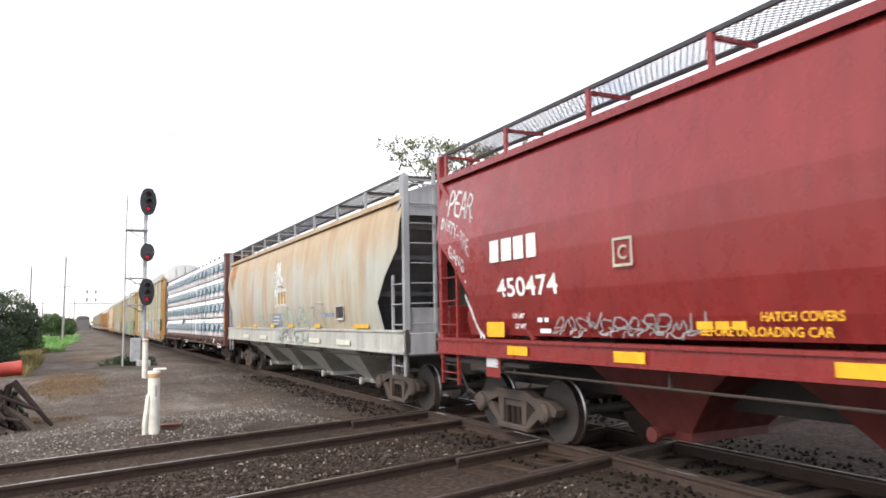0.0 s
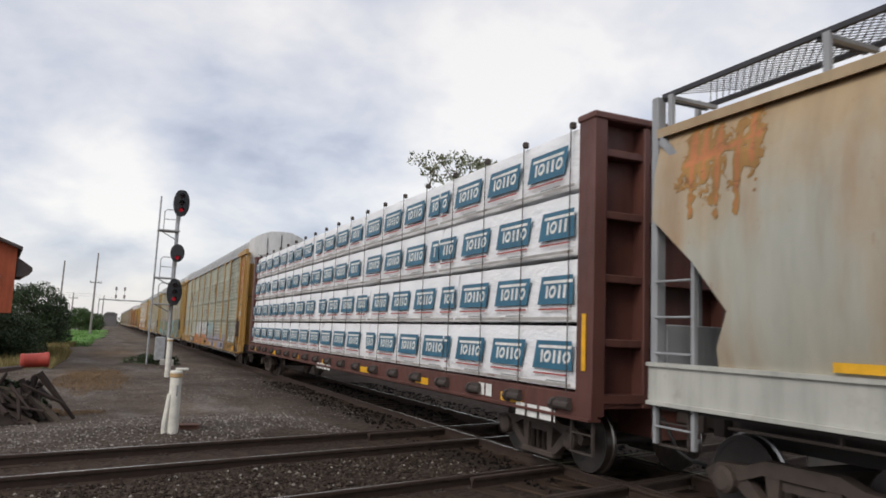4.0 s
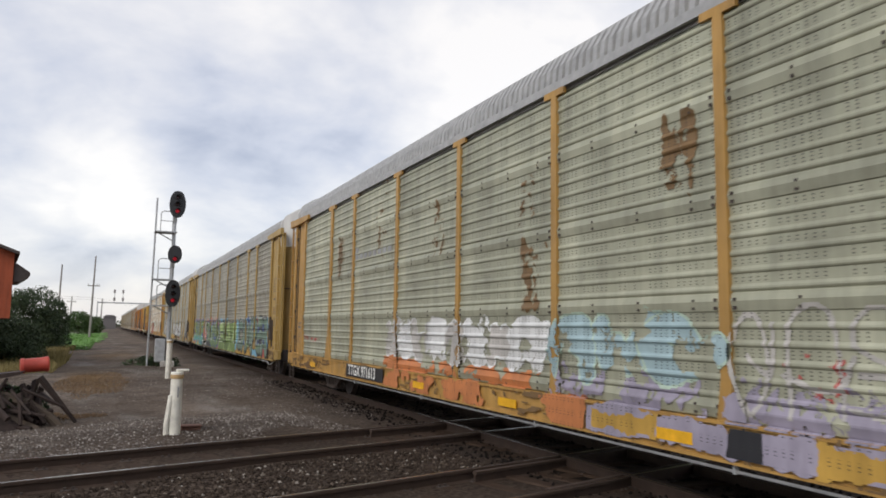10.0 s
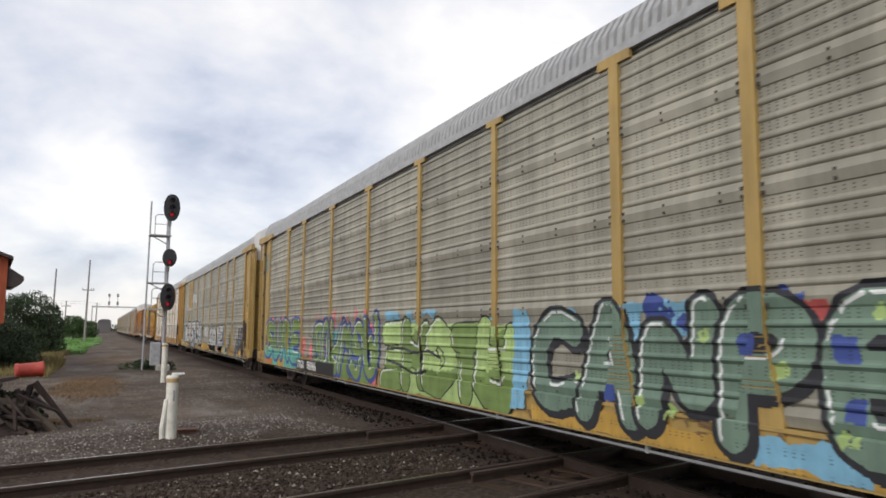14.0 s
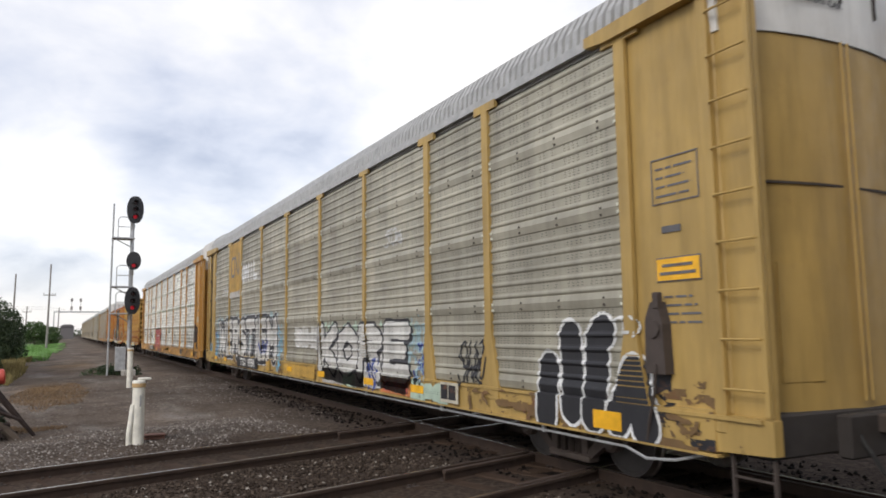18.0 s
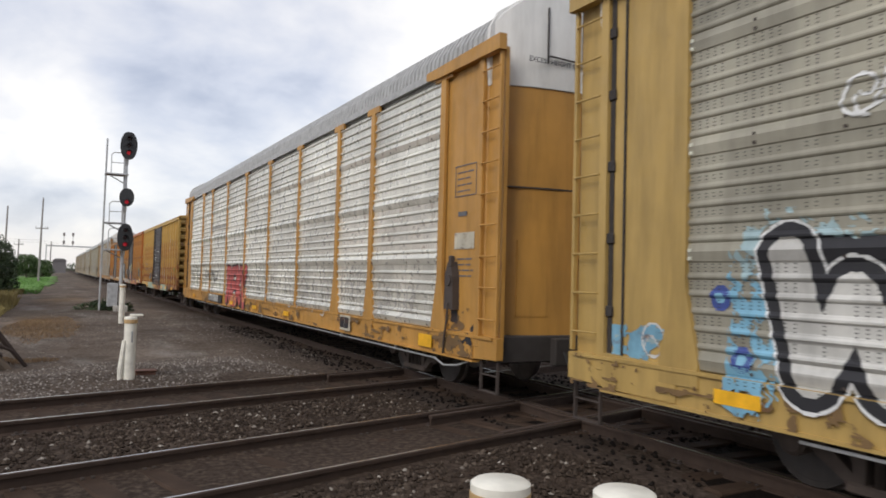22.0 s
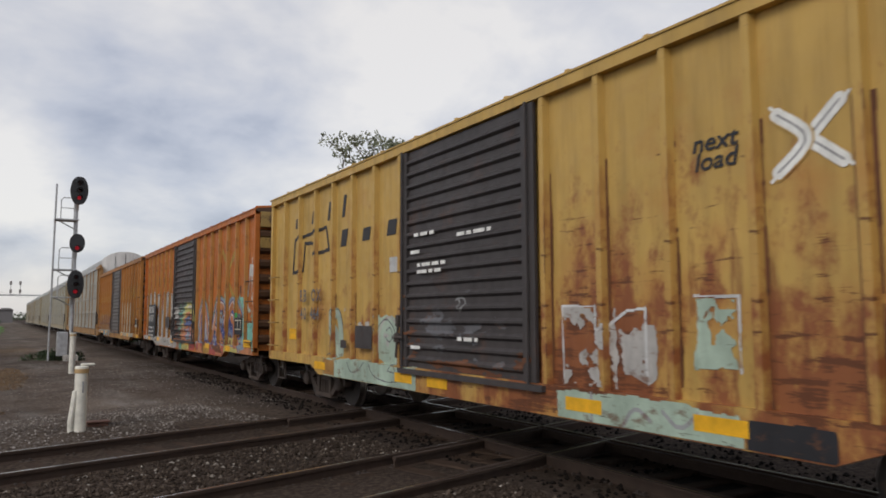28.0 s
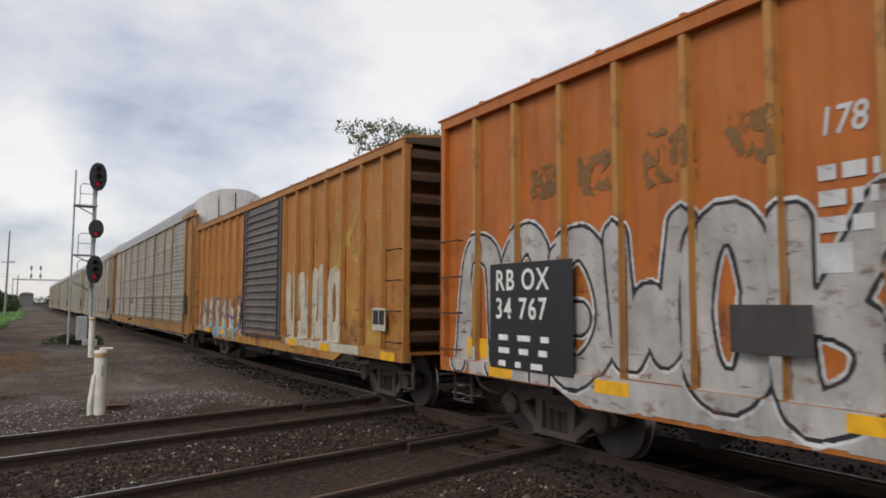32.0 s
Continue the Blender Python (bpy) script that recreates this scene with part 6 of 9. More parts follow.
def scrap_pile():
    x, y = polar(-5.0, 16.0)[:2]
    s = thing("scrap_heap", on_ground(x, y), "heap of rusty iron and roots with a red drum on top", "scrap")
    rng = random.Random(5)
    part("drum", Shape().disc((-0.05, 0.0, 1.12), (1, 0.15, 0.08), [(0, 0.10), (0.01, 0.14), (0.06, 0.145), (0.08, 0.132), (0.40, 0.132), (0.42, 0.145), (0.47, 0.145), (0.49, 0.12), (0.50, 0.0)], 18), "drum_red", s, "red painted drum lying on its side", smooth=True)
    part("plate", Shape().prism([(-1.6, 0.82), (-0.6, 0.85), (0.0, 0.98), (0.05, 1.04), (-0.7, 0.95), (-1.6, 0.92)], "y", -0.3, 0.3), "scrap", s)
    part("earth_mound", Shape().disc((-0.5, 0.15, -0.2), (0, 0, 1), [(0, 1.15), (0.25, 0.95), (0.5, 0.62), (0.7, 0.25), (0.74, 0.0)], 14), "scrap", s)
    for k in range(70):
        a = (rng.uniform(-1.5, 0.35), rng.uniform(-0.5, 0.5), rng.uniform(0.1, 0.95))
        b = (a[0] + rng.uniform(-0.3, 0.75), a[1] + rng.uniform(-0.5, 0.4), rng.uniform(-0.1, 0.5))
        part("iron_bar", Shape().tube(a, b, rng.uniform(0.025, 0.075), 6, rng.uniform(0.015, 0.06)), "scrap", s)
    part("root", Shape().pipe([(-0.3, -0.2, 0.6), (0.15, -0.3, 0.45), (0.5, -0.25, 0.2), (0.75, -0.3, -0.05)], 0.09, 7), "bark", s)
    part("root", Shape().pipe([(-0.9, -0.2, 0.75), (-0.5, -0.35, 0.35), (0.0, -0.4, 0.1), (0.35, -0.5, -0.05)], 0.11, 7), "bark", s)
    return s


signal_mast()
bollard((*polar(4.88, 13.3)[:2], 0.0), 0.99, 0.10, "white marker post with a tan band beside the crossing line", flap=True)
bollard((*polar(4.25, 28.0)[:2], -0.15), 1.40, 0.10, "slim white marker post near the signal")
bollard((*polar(32.8, 3.02)[:2], -0.30), 1.262, 0.117, "white capped marker post at the near edge")
bollard((*polar(42.15, 3.02)[:2], -0.30), 1.257, 0.117, "white capped marker post with a tan band at the near edge")
jb = thing("junction_box", (*polar(6.0, 13.6)[:2], -0.12), "low rusty junction box on the gravel", "box")
part("case", Shape().box(-0.16, 0.16, -0.1, 0.1, -0.05, 0.16, 0.02), "case_rust", jb)
part("lid", Shape().box(-0.18, 0.18, -0.12, 0.12, 0.16, 0.185, 0.008), "case_rust", jb)
brick_house()
scrap_pile()
bush((*polar(-4.55, 60)[:2], -0.25), 2.1, 4.7, "leaf_dark", 11, 480, 0.085, "large dark green bush beside the red building")
bush((*polar(-3.3, 63)[:2], -0.25), 1.2, 3.2, "leaf_dark", 13, 600, 0.085, "dark green bush at the end of the grass")
bush((*polar(-5.9, 50)[:2], -0.25), 1.6, 2.6, "leaf_dark", 12, 500, 0.08, "dark green bush beside the red building")
bush((*polar(-5.6, 42)[:2], -0.25), 1.5, 1.3, "leaf_dark", 16, 500, 0.07, "dark weeds growing under the plinth")
bush((*polar(-1.75, 150)[:2], -0.25), 2.3, 4.4, "leaf_mid", 14, 130, 0.16, "rounded green shrub at the edge of the grass")
bush((*polar(-0.95, 160)[:2], -0.25), 2.0, 3.6, "leaf_mid", 15, 130, 0.16, "rounded green shrub at the edge of the grass")
bush((*polar(-6.2, 16.4)[:2], -0.15), 0.75, 0.7, "leaf_dark", 29, 700, 0.05, "dark weeds grown through the scrap heap", "weed_clump")
bush((*polar(-5.2, 17.0)[:2], -0.15), 0.5, 0.45, "leaf_dark", 17, 800, 0.045, "small green weed clump by the scrap heap", "weed_clump")
bush((*polar(2.6, 37)[:2], -0.25), 0.9, 0.55, "leaf_dark", 18, 400, 0.07, "low green weeds round the signal base", "weed_clump")
bush((*polar(3.9, 36.5)[:2], -0.25), 0.8, 0.5, "leaf_dark", 19, 400, 0.07, "low green weeds round the signal base", "weed_clump")
for k, (az, d, r, h) in enumerate(((40, 34, 4.2, 6.4), (49, 30, 4.0, 6.0), (58, 29, 4.0, 5.6))):
    bush((*polar(az, d)[:2], -0.25), r, h, "leaf_olive", 31 + k, 170, 0.17, "tall olive thicket beyond the passing train")
tree((*polar(28.2, 46)[:2], -0.2), 13.5, "leaf_olive", 21, 150, 0.13, "tall tree with a sparse olive crown behind the train", 8.6, 4)
utility_pole(-1.09, 110, 10.9, 7.0, "tall haze-pale utility pole with a crossarm")
utility_pole(-3.17, 110, 9.7, None, "tall haze-pale utility pole")
utility_pole(-2.4, 150, 6.8, 6.0, "distant short utility pole with a crossarm")
utility_pole(-0.45, 170, 7.0, None, "distant short utility pole")
gantry()
shed = thing("line_side_hut", (*polar(0.15, 300)[:2], -0.3), "distant dark hut beside the line", "building")
part("wall", Shape().box(-2.2, 2.2, 0, 4, 0, 4.6, 0.05), "hut_grey", shed)
part("roof", Shape().prism([(-2.5, 4.6), (2.5, 4.6), (1.2, 5.4), (-1.2, 5.4)], "y", -0.3, 4.3), "hut_grey", shed)
for h in (6.6, 6.2):
    pts = [(-60, 118, h + 1.0), (-30, 130, h - 0.3), (-3, 150, h), (4, 204, h + 0.4), (14, 240, h + 1.0)]
    tagged(part("overhead_wire", Shape().pipe(pts, 0.02, 4), "wood_pole"), "thin overhead wire strung between the poles", "wire")
sheet("lawn", [(-8, 66), (-2.9, 60), (-1.6, 66), (-0.2, 100), (0.2, 168), (-16, 172)], "grass_sheet", "bright green grass strip beside the line", 0.10, 3)
blades("grass_tufts", 8000, lambda x, y: noise.noise(Vector((x * 0.5, y * 0.2, 1))) > -0.25, (-9, -1.0, 60, 140), 0.25, "grass_green", 31, "bright green grass blades")
blades("dry_weeds", 5200, lambda x, y: -4.9 < x < -1.7 - abs(y - 42) * 0.02 and noise.noise(Vector((x * 0.8, y * 0.3, 2))) > -0.25, (-5.5, -1.4, 33, 64), 0.42, "weed_yellow", 32, "dry yellow weeds")
blades("brown_grass", 2600, lambda x, y: ((x + 0.35) / 1.15) ** 2 + ((y - 27.0) / 6.0) ** 2 + 0.9 * noise.noise(Vector((x * 1.3, y * 0.4, 5))) < 0.75, (-1.8, 1.2, 19, 35), 0.055, "weed_brown", 33, "low rust-brown dead grass")
blades("brown_grass", 700, lambda x, y: ((x + 0.6) / 0.75) ** 2 + ((y - 17.0) / 0.8) ** 2 + 0.9 * noise.noise(Vector((x * 1.5, y * 0.9, 6))) < 0.7, (-1.6, 0.4, 15.8, 18.2), 0.045, "weed_brown", 34, "low rust-brown dead grass")
far = []
rng = random.Random(8)
for k in range(90):
    a, d = rng.uniform(-24, 7), rng.uniform(420, 700)
    far.append(((*polar(a, d)[:2], rng.uniform(0.5, 3.0)), rng.uniform(3.0, 6.0)))
for k in range(130):
    a, d = rng.uniform(8, 95), rng.uniform(38, 62)
    far.append(((*polar(a, d)[:2], rng.uniform(0.3, 1.6)), rng.uniform(1.2, 2.1)))
tagged(new("far_woods", leaf_mesh("far_woods", far, 9.0, 0.55, "leaf_dark", 41, 0.7)), "low woods along the horizon", "woods", kind="stuff")


def between_tracks(x, y):
    a = (y - CROSS_SLOPE * (x - 3)) * 0.964
    inside = abs(a - 7.22) < 0.95 or abs(a - 11.13) < 0.95
    return 3.6 < a < 12.3 and x < 5.0 and not inside


def pale_shoulder(x, y):
    a = (y - CROSS_SLOPE * (x - 3)) * 0.964
    return 12.2 < a < 15.8 - 0.9 * noise.noise(Vector((x * 0.9, 4, 2))) and x < 4.6 - 0.3 * (a - 12) and noise.noise(Vector((x * 0.5, y * 0.5, 9))) > -0.45


stones("ballast_stones", 15000, (-7.5, 6.0, 3.0, 17.5, between_tracks), 3, "loose grey ballast stones between the rails", 0.85)
stones("pale_stones", 14000, (-7.5, 5.5, 6.0, 17.0, pale_shoulder), 4, "pale loose gravel beside the crossing line", 0.62, "stone_pale")
stones("verge_stones", 9000, (-6.0, 5.6, 15.0, 34.0, lambda x, y: noise.noise(Vector((x * 0.4, y * 0.4, 4))) > -0.2), 5, "scattered stones on the verge", 0.5, "stone_pale")
stones("track_stones", 5200, (5.0, 9.0, -3.0, 26.0, lambda x, y: True), 6, "oily ballast under the main line, coloured darker for the train's shade", 1.0, "stone_dark")


# ---- paint on the cars ----
def rack_surface(y, z):
    """Outer surface of an autorack's side, with its ribs, posts and sill."""
    prof = rack_profile()
    x = -1.46 + np.interp(z, [p[0] for p in prof], [p[1] for p in prof])
    x = np.where(z < 0.97, -1.522 + 0.0 * z, x)
    x = np.minimum(x, -1.462)
    for k, p in enumerate(RACK_POSTS):
        half = np.interp(z, [0.8, 1.02, 1.75, 4.9], [0.25, 0.25, 0.085, 0.085])
        x = np.where((np.abs(y - p) < half) & (z > 0.80), np.where(z < 0.97, -1.522, -1.511), x)
    return x - 0.006


def box_surface(y, z):
    x = np.full(np.broadcast(y, z).shape, -1.552)
    x = np.where(z < 1.03, -1.632, x)
    for p in BOX_POSTS:
        x = np.where((np.abs(y - p) < 0.05) & (z > 1.02), -1.634, x)
    x = np.where(y < 0.11, -1.642, x)
    ph = ((z - 1.10) % 0.185)
    rib = np.interp(ph, [0, 0.035, 0.065, 0.10, 0.185], [0, 0.045, 0.045, 0, 0])
    x = np.where((y > 6.44) & (y < 9.72) & (z > 1.02), -1.602 - rib, x)
    x = np.where((y > 6.44) & (y < 6.68) & (z > 1.02), -1.647, x)
    return x - 0.006


def hopper_surface(y, z):
    sk = hopper_skin()
    x = -np.interp(z, [p[0] for p in sk], [p[1] for p in sk])
    return np.where(z < 1.6, -1.565, x) - 0.006 + 0 * y


def red_surface(y, z):
    x = -np.interp(z, [p[0] for p in RED_SKIN], [p[1] for p in RED_SKIN])
    return x - 0.006 + 0 * y


LATTICE = np.random.default_rng(77).uniform(-1, 1, (64, 64))


def wobble(y, z, seed, scale=1.0):
    """Fractal noise over the side of a car, about -1 to 1."""
    out, amp = 0.0, 0.62
    for k in range(5):
        f = 1.7 * scale * 2.1 ** k
        u, v = y * f + seed * 7.31 + k * 13.7, z * f + seed * 3.17 + k * 5.9
        i, j = np.floor(u).astype(int), np.floor(v).astype(int)
        a, b = u - i, v - j
        a, b = a * a * (3 - 2 * a), b * b * (3 - 2 * b)
        q = LATTICE
        out = out + amp * ((q[i % 64, j % 64] * (1 - a) + q[(i + 1) % 64, j % 64] * a) * (1 - b) + (q[i % 64, (j + 1) % 64] * (1 - a) + q[(i + 1) % 64, (j + 1) % 64] * a) * b)
        amp *= 0.6
    return out


def strokes(lines, w, rag=0.0, seed=0):
    """A layer: all that lies within w / 2 of the lines."""
    pts = [p for ln in lines for p in ln]
    m = w / 2 + abs(rag) * 1.5 + 0.03
    box = (min(p[0] for p in pts) - m, max(p[0] for p in pts) + m, min(p[1] for p in pts) - m, max(p[1] for p in pts) + m)

    def inside(Y, Z):
        out = np.zeros(Y.shape, bool)
        a, b = np.searchsorted(Y[0], box[:2])
        c, d = np.searchsorted(Z[:, 0], box[2:])
        if b <= a or d <= c:
            return out
        y, z = Y[c:d, a:b], Z[c:d, a:b]
        best = np.full(y.shape, 9.0)
        for ln in lines:
            for (ay, az), (by, bz) in zip(ln, ln[1:]):
                dy, dz = by - ay, bz - az
                q = np.clip(((y - ay) * dy + (z - az) * dz) / max(dy * dy + dz * dz, 1e-9), 0, 1)
                best = np.minimum(best, np.hypot(y - ay - q * dy, z - az - q * dz))
        out[c:d, a:b] = best + (rag * wobble(y, z, seed, 2.0) if rag else 0.0) < w / 2
        return out
    return inside


def within(test, y0, y1, z0, z1, m):
    """The layer test, asked only inside a block and a margin m round it."""
    def inside(Y, Z):
        out = np.zeros(Y.shape, bool)
        a, b = np.searchsorted(Y[0], (y0 - m, y1 + m))
        c, d = np.searchsorted(Z[:, 0], (z0 - m, z1 + m))
        if b > a and d > c:
            out[c:d, a:b] = test(Y[c:d, a:b], Z[c:d, a:b])
        return out
    return inside


def patch(y0, y1, z0, z1, rag=0.1, seed=1, scale=1.0, hole=9.0):
    """A layer: a block with a ragged edge, and holes where the paint is gone."""
    def inside(y, z):
        d = np.maximum(np.maximum(y0 - y, y - y1), np.maximum(z0 - z, z - z1))
        n = wobble(y, z, seed, scale)
        return (d + rag * n < 0) & (n < hole)
    return within(inside, y0, y1, z0, z1, abs(rag) * 1.6 + 0.02)


def paint(car, surface, box, layers, label, step=0.018, fine=0.012):
    """Lay colours on a car's side: layers of (ink, test), the later over the earlier; each ink becomes one part that follows the surface."""
    y0, y1, z0, z1 = box
    gain = 1.04 if car.name.startswith("autorack") and y1 > 1.8 else 1.0
    shift = 1.72 - 1.75 * 1.04 if gain > 1 else -0.2 if car.name.startswith("boxcar") else 0.0
    zs = np.arange(z0, z1 + step, step)
    ys = np.arange(y0, y1 + fine, fine)
    zc = (zs[:-1] + zs[1:]) / 2
    Y, Z = np.meshgrid(ys, zc)
    pick = np.full(Y.shape, -1)
    for k, (ink, test) in enumerate(layers):
        pick[test(Y, Z)] = k
    yp = ys * gain + shift
    if surface is box_surface:
        # nothing hangs below the stepped edge of a boxcar's sill
        pick[Z < np.interp(Y + shift, [2.6, 3.0, BOX_LEN - 3.0, BOX_LEN - 2.6], [0.85, 0.69, 0.69, 0.85])] = -1
    X0 = surface(*np.meshgrid(yp, zs[:-1] + 0.0005))
    X1 = surface(*np.meshgrid(yp, zs[1:] - 0.0005))
    step_x = np.round((X0 + 3) * 333).astype(int)
    # the borders between inks, row by row; a border that goes on in the next row meets it halfway
    rows = []
    for r in range(len(zc)):
        cut = np.flatnonzero(np.diff(pick[r])) + 1
        rows.append({int(c): (int(pick[r, c - 1]), int(pick[r, c])) for c in cut})
    joint = [{} for r in range(len(zc) + 1)]
    for r in range(len(zc) - 1):
        above = {}
        for c, kinds in rows[r + 1].items():
            above.setdefault(kinds, []).append(c)
        for c, kinds in rows[r].items():
            near = [d for d in above.get(kinds, ()) if abs(d - c) <= 6]
            if near:
                d = min(near, key=lambda q: abs(q - c))
                above[kinds].remove(d)
                m = (yp[c] + yp[d]) / 2
                joint[r + 1][(c, 0)], joint[r + 1][(d, 1)] = m, m
    inks = {}
    for r in range(len(zc)):
        cuts = sorted(set(rows[r]) | set((np.flatnonzero(np.diff(step_x[r])) + 1).tolist()))
        for a, b in zip([0, *cuts], [*cuts, len(ys)]):
            k = pick[r, a]
            if k < 0:
                continue
            e = min(b, len(ys) - 1)
            if e <= a:
                continue
            V, F = inks.setdefault(k, ([], []))
            n = len(V)
            low, top = joint[r], joint[r + 1]
            V += [(X0[r, a], low.get((a, 1), yp[a]), zs[r]), (X0[r, a], low.get((b, 1), yp[e]), zs[r]), (X1[r, a], top.get((b, 0), yp[e]), zs[r + 1]), (X1[r, a], top.get((a, 0), yp[a]), zs[r + 1])]
            F.append((n, n + 3, n + 2, n + 1))
    for k, (V, F) in sorted(inks.items()):
        ink = layers[k][0]
        me = bpy.data.meshes.new("paint")
        me.from_pydata([tuple(map(float, v)) for v in V], [], F)
        me.materials.append(M.get(ink + "_rack", M[ink]) if surface is rack_surface else M[ink])
        ob = place("graffiti" if "graffiti" in label or "tag" in label else "paint_patch", me, car, label=label)
        if ob.name.startswith("paint_patch"):
            ob["kind"] = "stuff"


GLYPHS = (
    [[(0.05, 0), (0.05, 0.7), (0.25, 1), (0.6, 1), (0.8, 0.7), (0.8, 0)], [(0.05, 0.5), (0.8, 0.5)]],
    [[(0.8, 0.92), (0.35, 1), (0.08, 0.8), (0.15, 0.58), (0.7, 0.42), (0.82, 0.18), (0.5, 0), (0.05, 0.08)]],
    [[(0.8, 0.85), (0.45, 1), (0.1, 0.75), (0.05, 0.3), (0.35, 0), (0.8, 0.15), (0.82, 0.45), (0.5, 0.45)]],
    [[(0.05, 0), (0.05, 1), (0.6, 0.98), (0.78, 0.75), (0.6, 0.52), (0.1, 0.5)], [(0.4, 0.5), (0.85, 0)]],
    [[(0.8, 1), (0.1, 1), (0.1, 0), (0.82, 0)], [(0.1, 0.52), (0.65, 0.52)]],
    [[(0.05, 1), (0.2, 0.05), (0.42, 0.7), (0.62, 0.05), (0.85, 1)]],
    [[(0.05, 0), (0.05, 1)], [(0.75, 0), (0.75, 1)], [(0.05, 0.55), (0.75, 0.45)]],
    [[(0.1, 0.5), (0.3, 0.98), (0.65, 0.95), (0.82, 0.5), (0.62, 0.04), (0.28, 0.04), (0.1, 0.5)]],
    [[(0.05, 0.95), (0.82, 0.95)], [(0.45, 0.95), (0.4, 0.0)]],
    [[(0.05, 1), (0.1, 0.15), (0.35, 0), (0.65, 0.08), (0.78, 0.35), (0.8, 1)]],
)


LETTERS = {
    "S": [[(0.85, 0.88), (0.45, 1.0), (0.12, 0.82), (0.2, 0.58), (0.72, 0.44), (0.86, 0.2), (0.5, 0.0), (0.1, 0.1)]],
    "U": [[(0.12, 1.0), (0.12, 0.3), (0.3, 0.0), (0.62, 0.0), (0.82, 0.3), (0.84, 1.0)]],
    "R": [[(0.14, 0.0), (0.14, 1.0), (0.62, 1.0), (0.84, 0.78), (0.6, 0.54), (0.2, 0.52)], [(0.5, 0.52), (0.88, 0.0)]],
    "E": [[(0.84, 1.0), (0.16, 1.0), (0.16, 0.0), (0.86, 0.0)], [(0.2, 0.52), (0.72, 0.52)]],
    "C": [[(0.86, 0.86), (0.5, 1.0), (0.16, 0.78), (0.12, 0.25), (0.42, 0.0), (0.86, 0.12)]],
    "A": [[(0.1, 0.0), (0.42, 1.0), (0.58, 1.0), (0.88, 0.0)], [(0.28, 0.36), (0.72, 0.36)]],
    "N": [[(0.12, 0.0), (0.14, 1.0), (0.8, 0.02), (0.84, 1.0)]],
    "P": [[(0.16, -0.05), (0.16, 1.0), (0.66, 1.0), (0.86, 0.74), (0.62, 0.46), (0.2, 0.46)]],
    "W": [[(0.08, 1.0), (0.22, 0.0), (0.46, 0.66), (0.68, 0.0), (0.9, 1.0)]],
    "T": [[(0.05, 0.96), (0.9, 0.96)], [(0.5, 0.96), (0.46, 0.0)]],
    "I": [[(0.5, 0.62), (0.5, 0.0)], [(0.5, 0.98), (0.5, 0.9)]],
    "M": [[(0.12, 0.0), (0.14, 1.0), (0.48, 0.46), (0.82, 1.0), (0.86, 0.0)]],
    "K": [[(0.14, 0.0), (0.14, 1.0)], [(0.84, 1.0), (0.24, 0.5), (0.88, 0.0)]],
    "O": [[(0.5, 1.0), (0.14, 0.76), (0.14, 0.24), (0.5, 0.0), (0.86, 0.24), (0.86, 0.76), (0.5, 1.0)]],
    "Y": [[(0.06, 1.0), (0.36, 0.52), (0.84, 1.04)], [(0.4, 0.52), (0.62, -0.12)]],
    "G": [[(0.84, 0.84), (0.46, 1.0), (0.12, 0.7), (0.14, 0.26), (0.46, 0.0), (0.84, 0.16), (0.84, 0.46), (0.5, 0.46)]],
    "D": [[(0.14, 0.0), (0.12, 1.0), (0.6, 0.9), (0.84, 0.5), (0.6, 0.08), (0.14, 0.0)]],
    "3": [[(0.12, 0.94), (0.6, 1.0), (0.8, 0.78), (0.4, 0.54), (0.84, 0.3), (0.56, 0.0), (0.1, 0.06)]],
    "-": [[(0.2, 0.5), (0.75, 0.52)]],
    "L": [[(0.18, 1.0), (0.16, 0.0), (0.84, 0.02)]],
}


def spelled(cells, z0, z1, text, lean=0.0, seed=0, angular=False):
    """The strokes of each letter of a word, letter k between cells[k] and cells[k + 1]."""
    rng, groups = random.Random(seed), []
    for k, ch in enumerate(text):
        a, b = cells[k], cells[k + 1]
        lift = rng.uniform(-0.03, 0.03)
        groups.append([])
        for ln in LETTERS[ch]:
            ln = [(u + rng.uniform(-0.02, 0.02), v + lift + rng.uniform(-0.02, 0.02)) for u, v in ln]
            ln = ln if angular else rounded(ln)
            groups[-1].append([(a + (b - a) * u - lean * v, z0 + (z1 - z0) * v) for u, v in ln])
    return groups


def rounded(ln, times=2):
    """Cut the corners of a line."""
    for k in range(times):
        out = [ln[0]]
        for (a, b), (c, d) in zip(ln, ln[1:]):
            out += [(0.75 * a + 0.25 * c, 0.75 * b + 0.25 * d), (0.25 * a + 0.75 * c, 0.25 * b + 0.75 * d)]
        ln = out + [ln[-1]]
    return ln


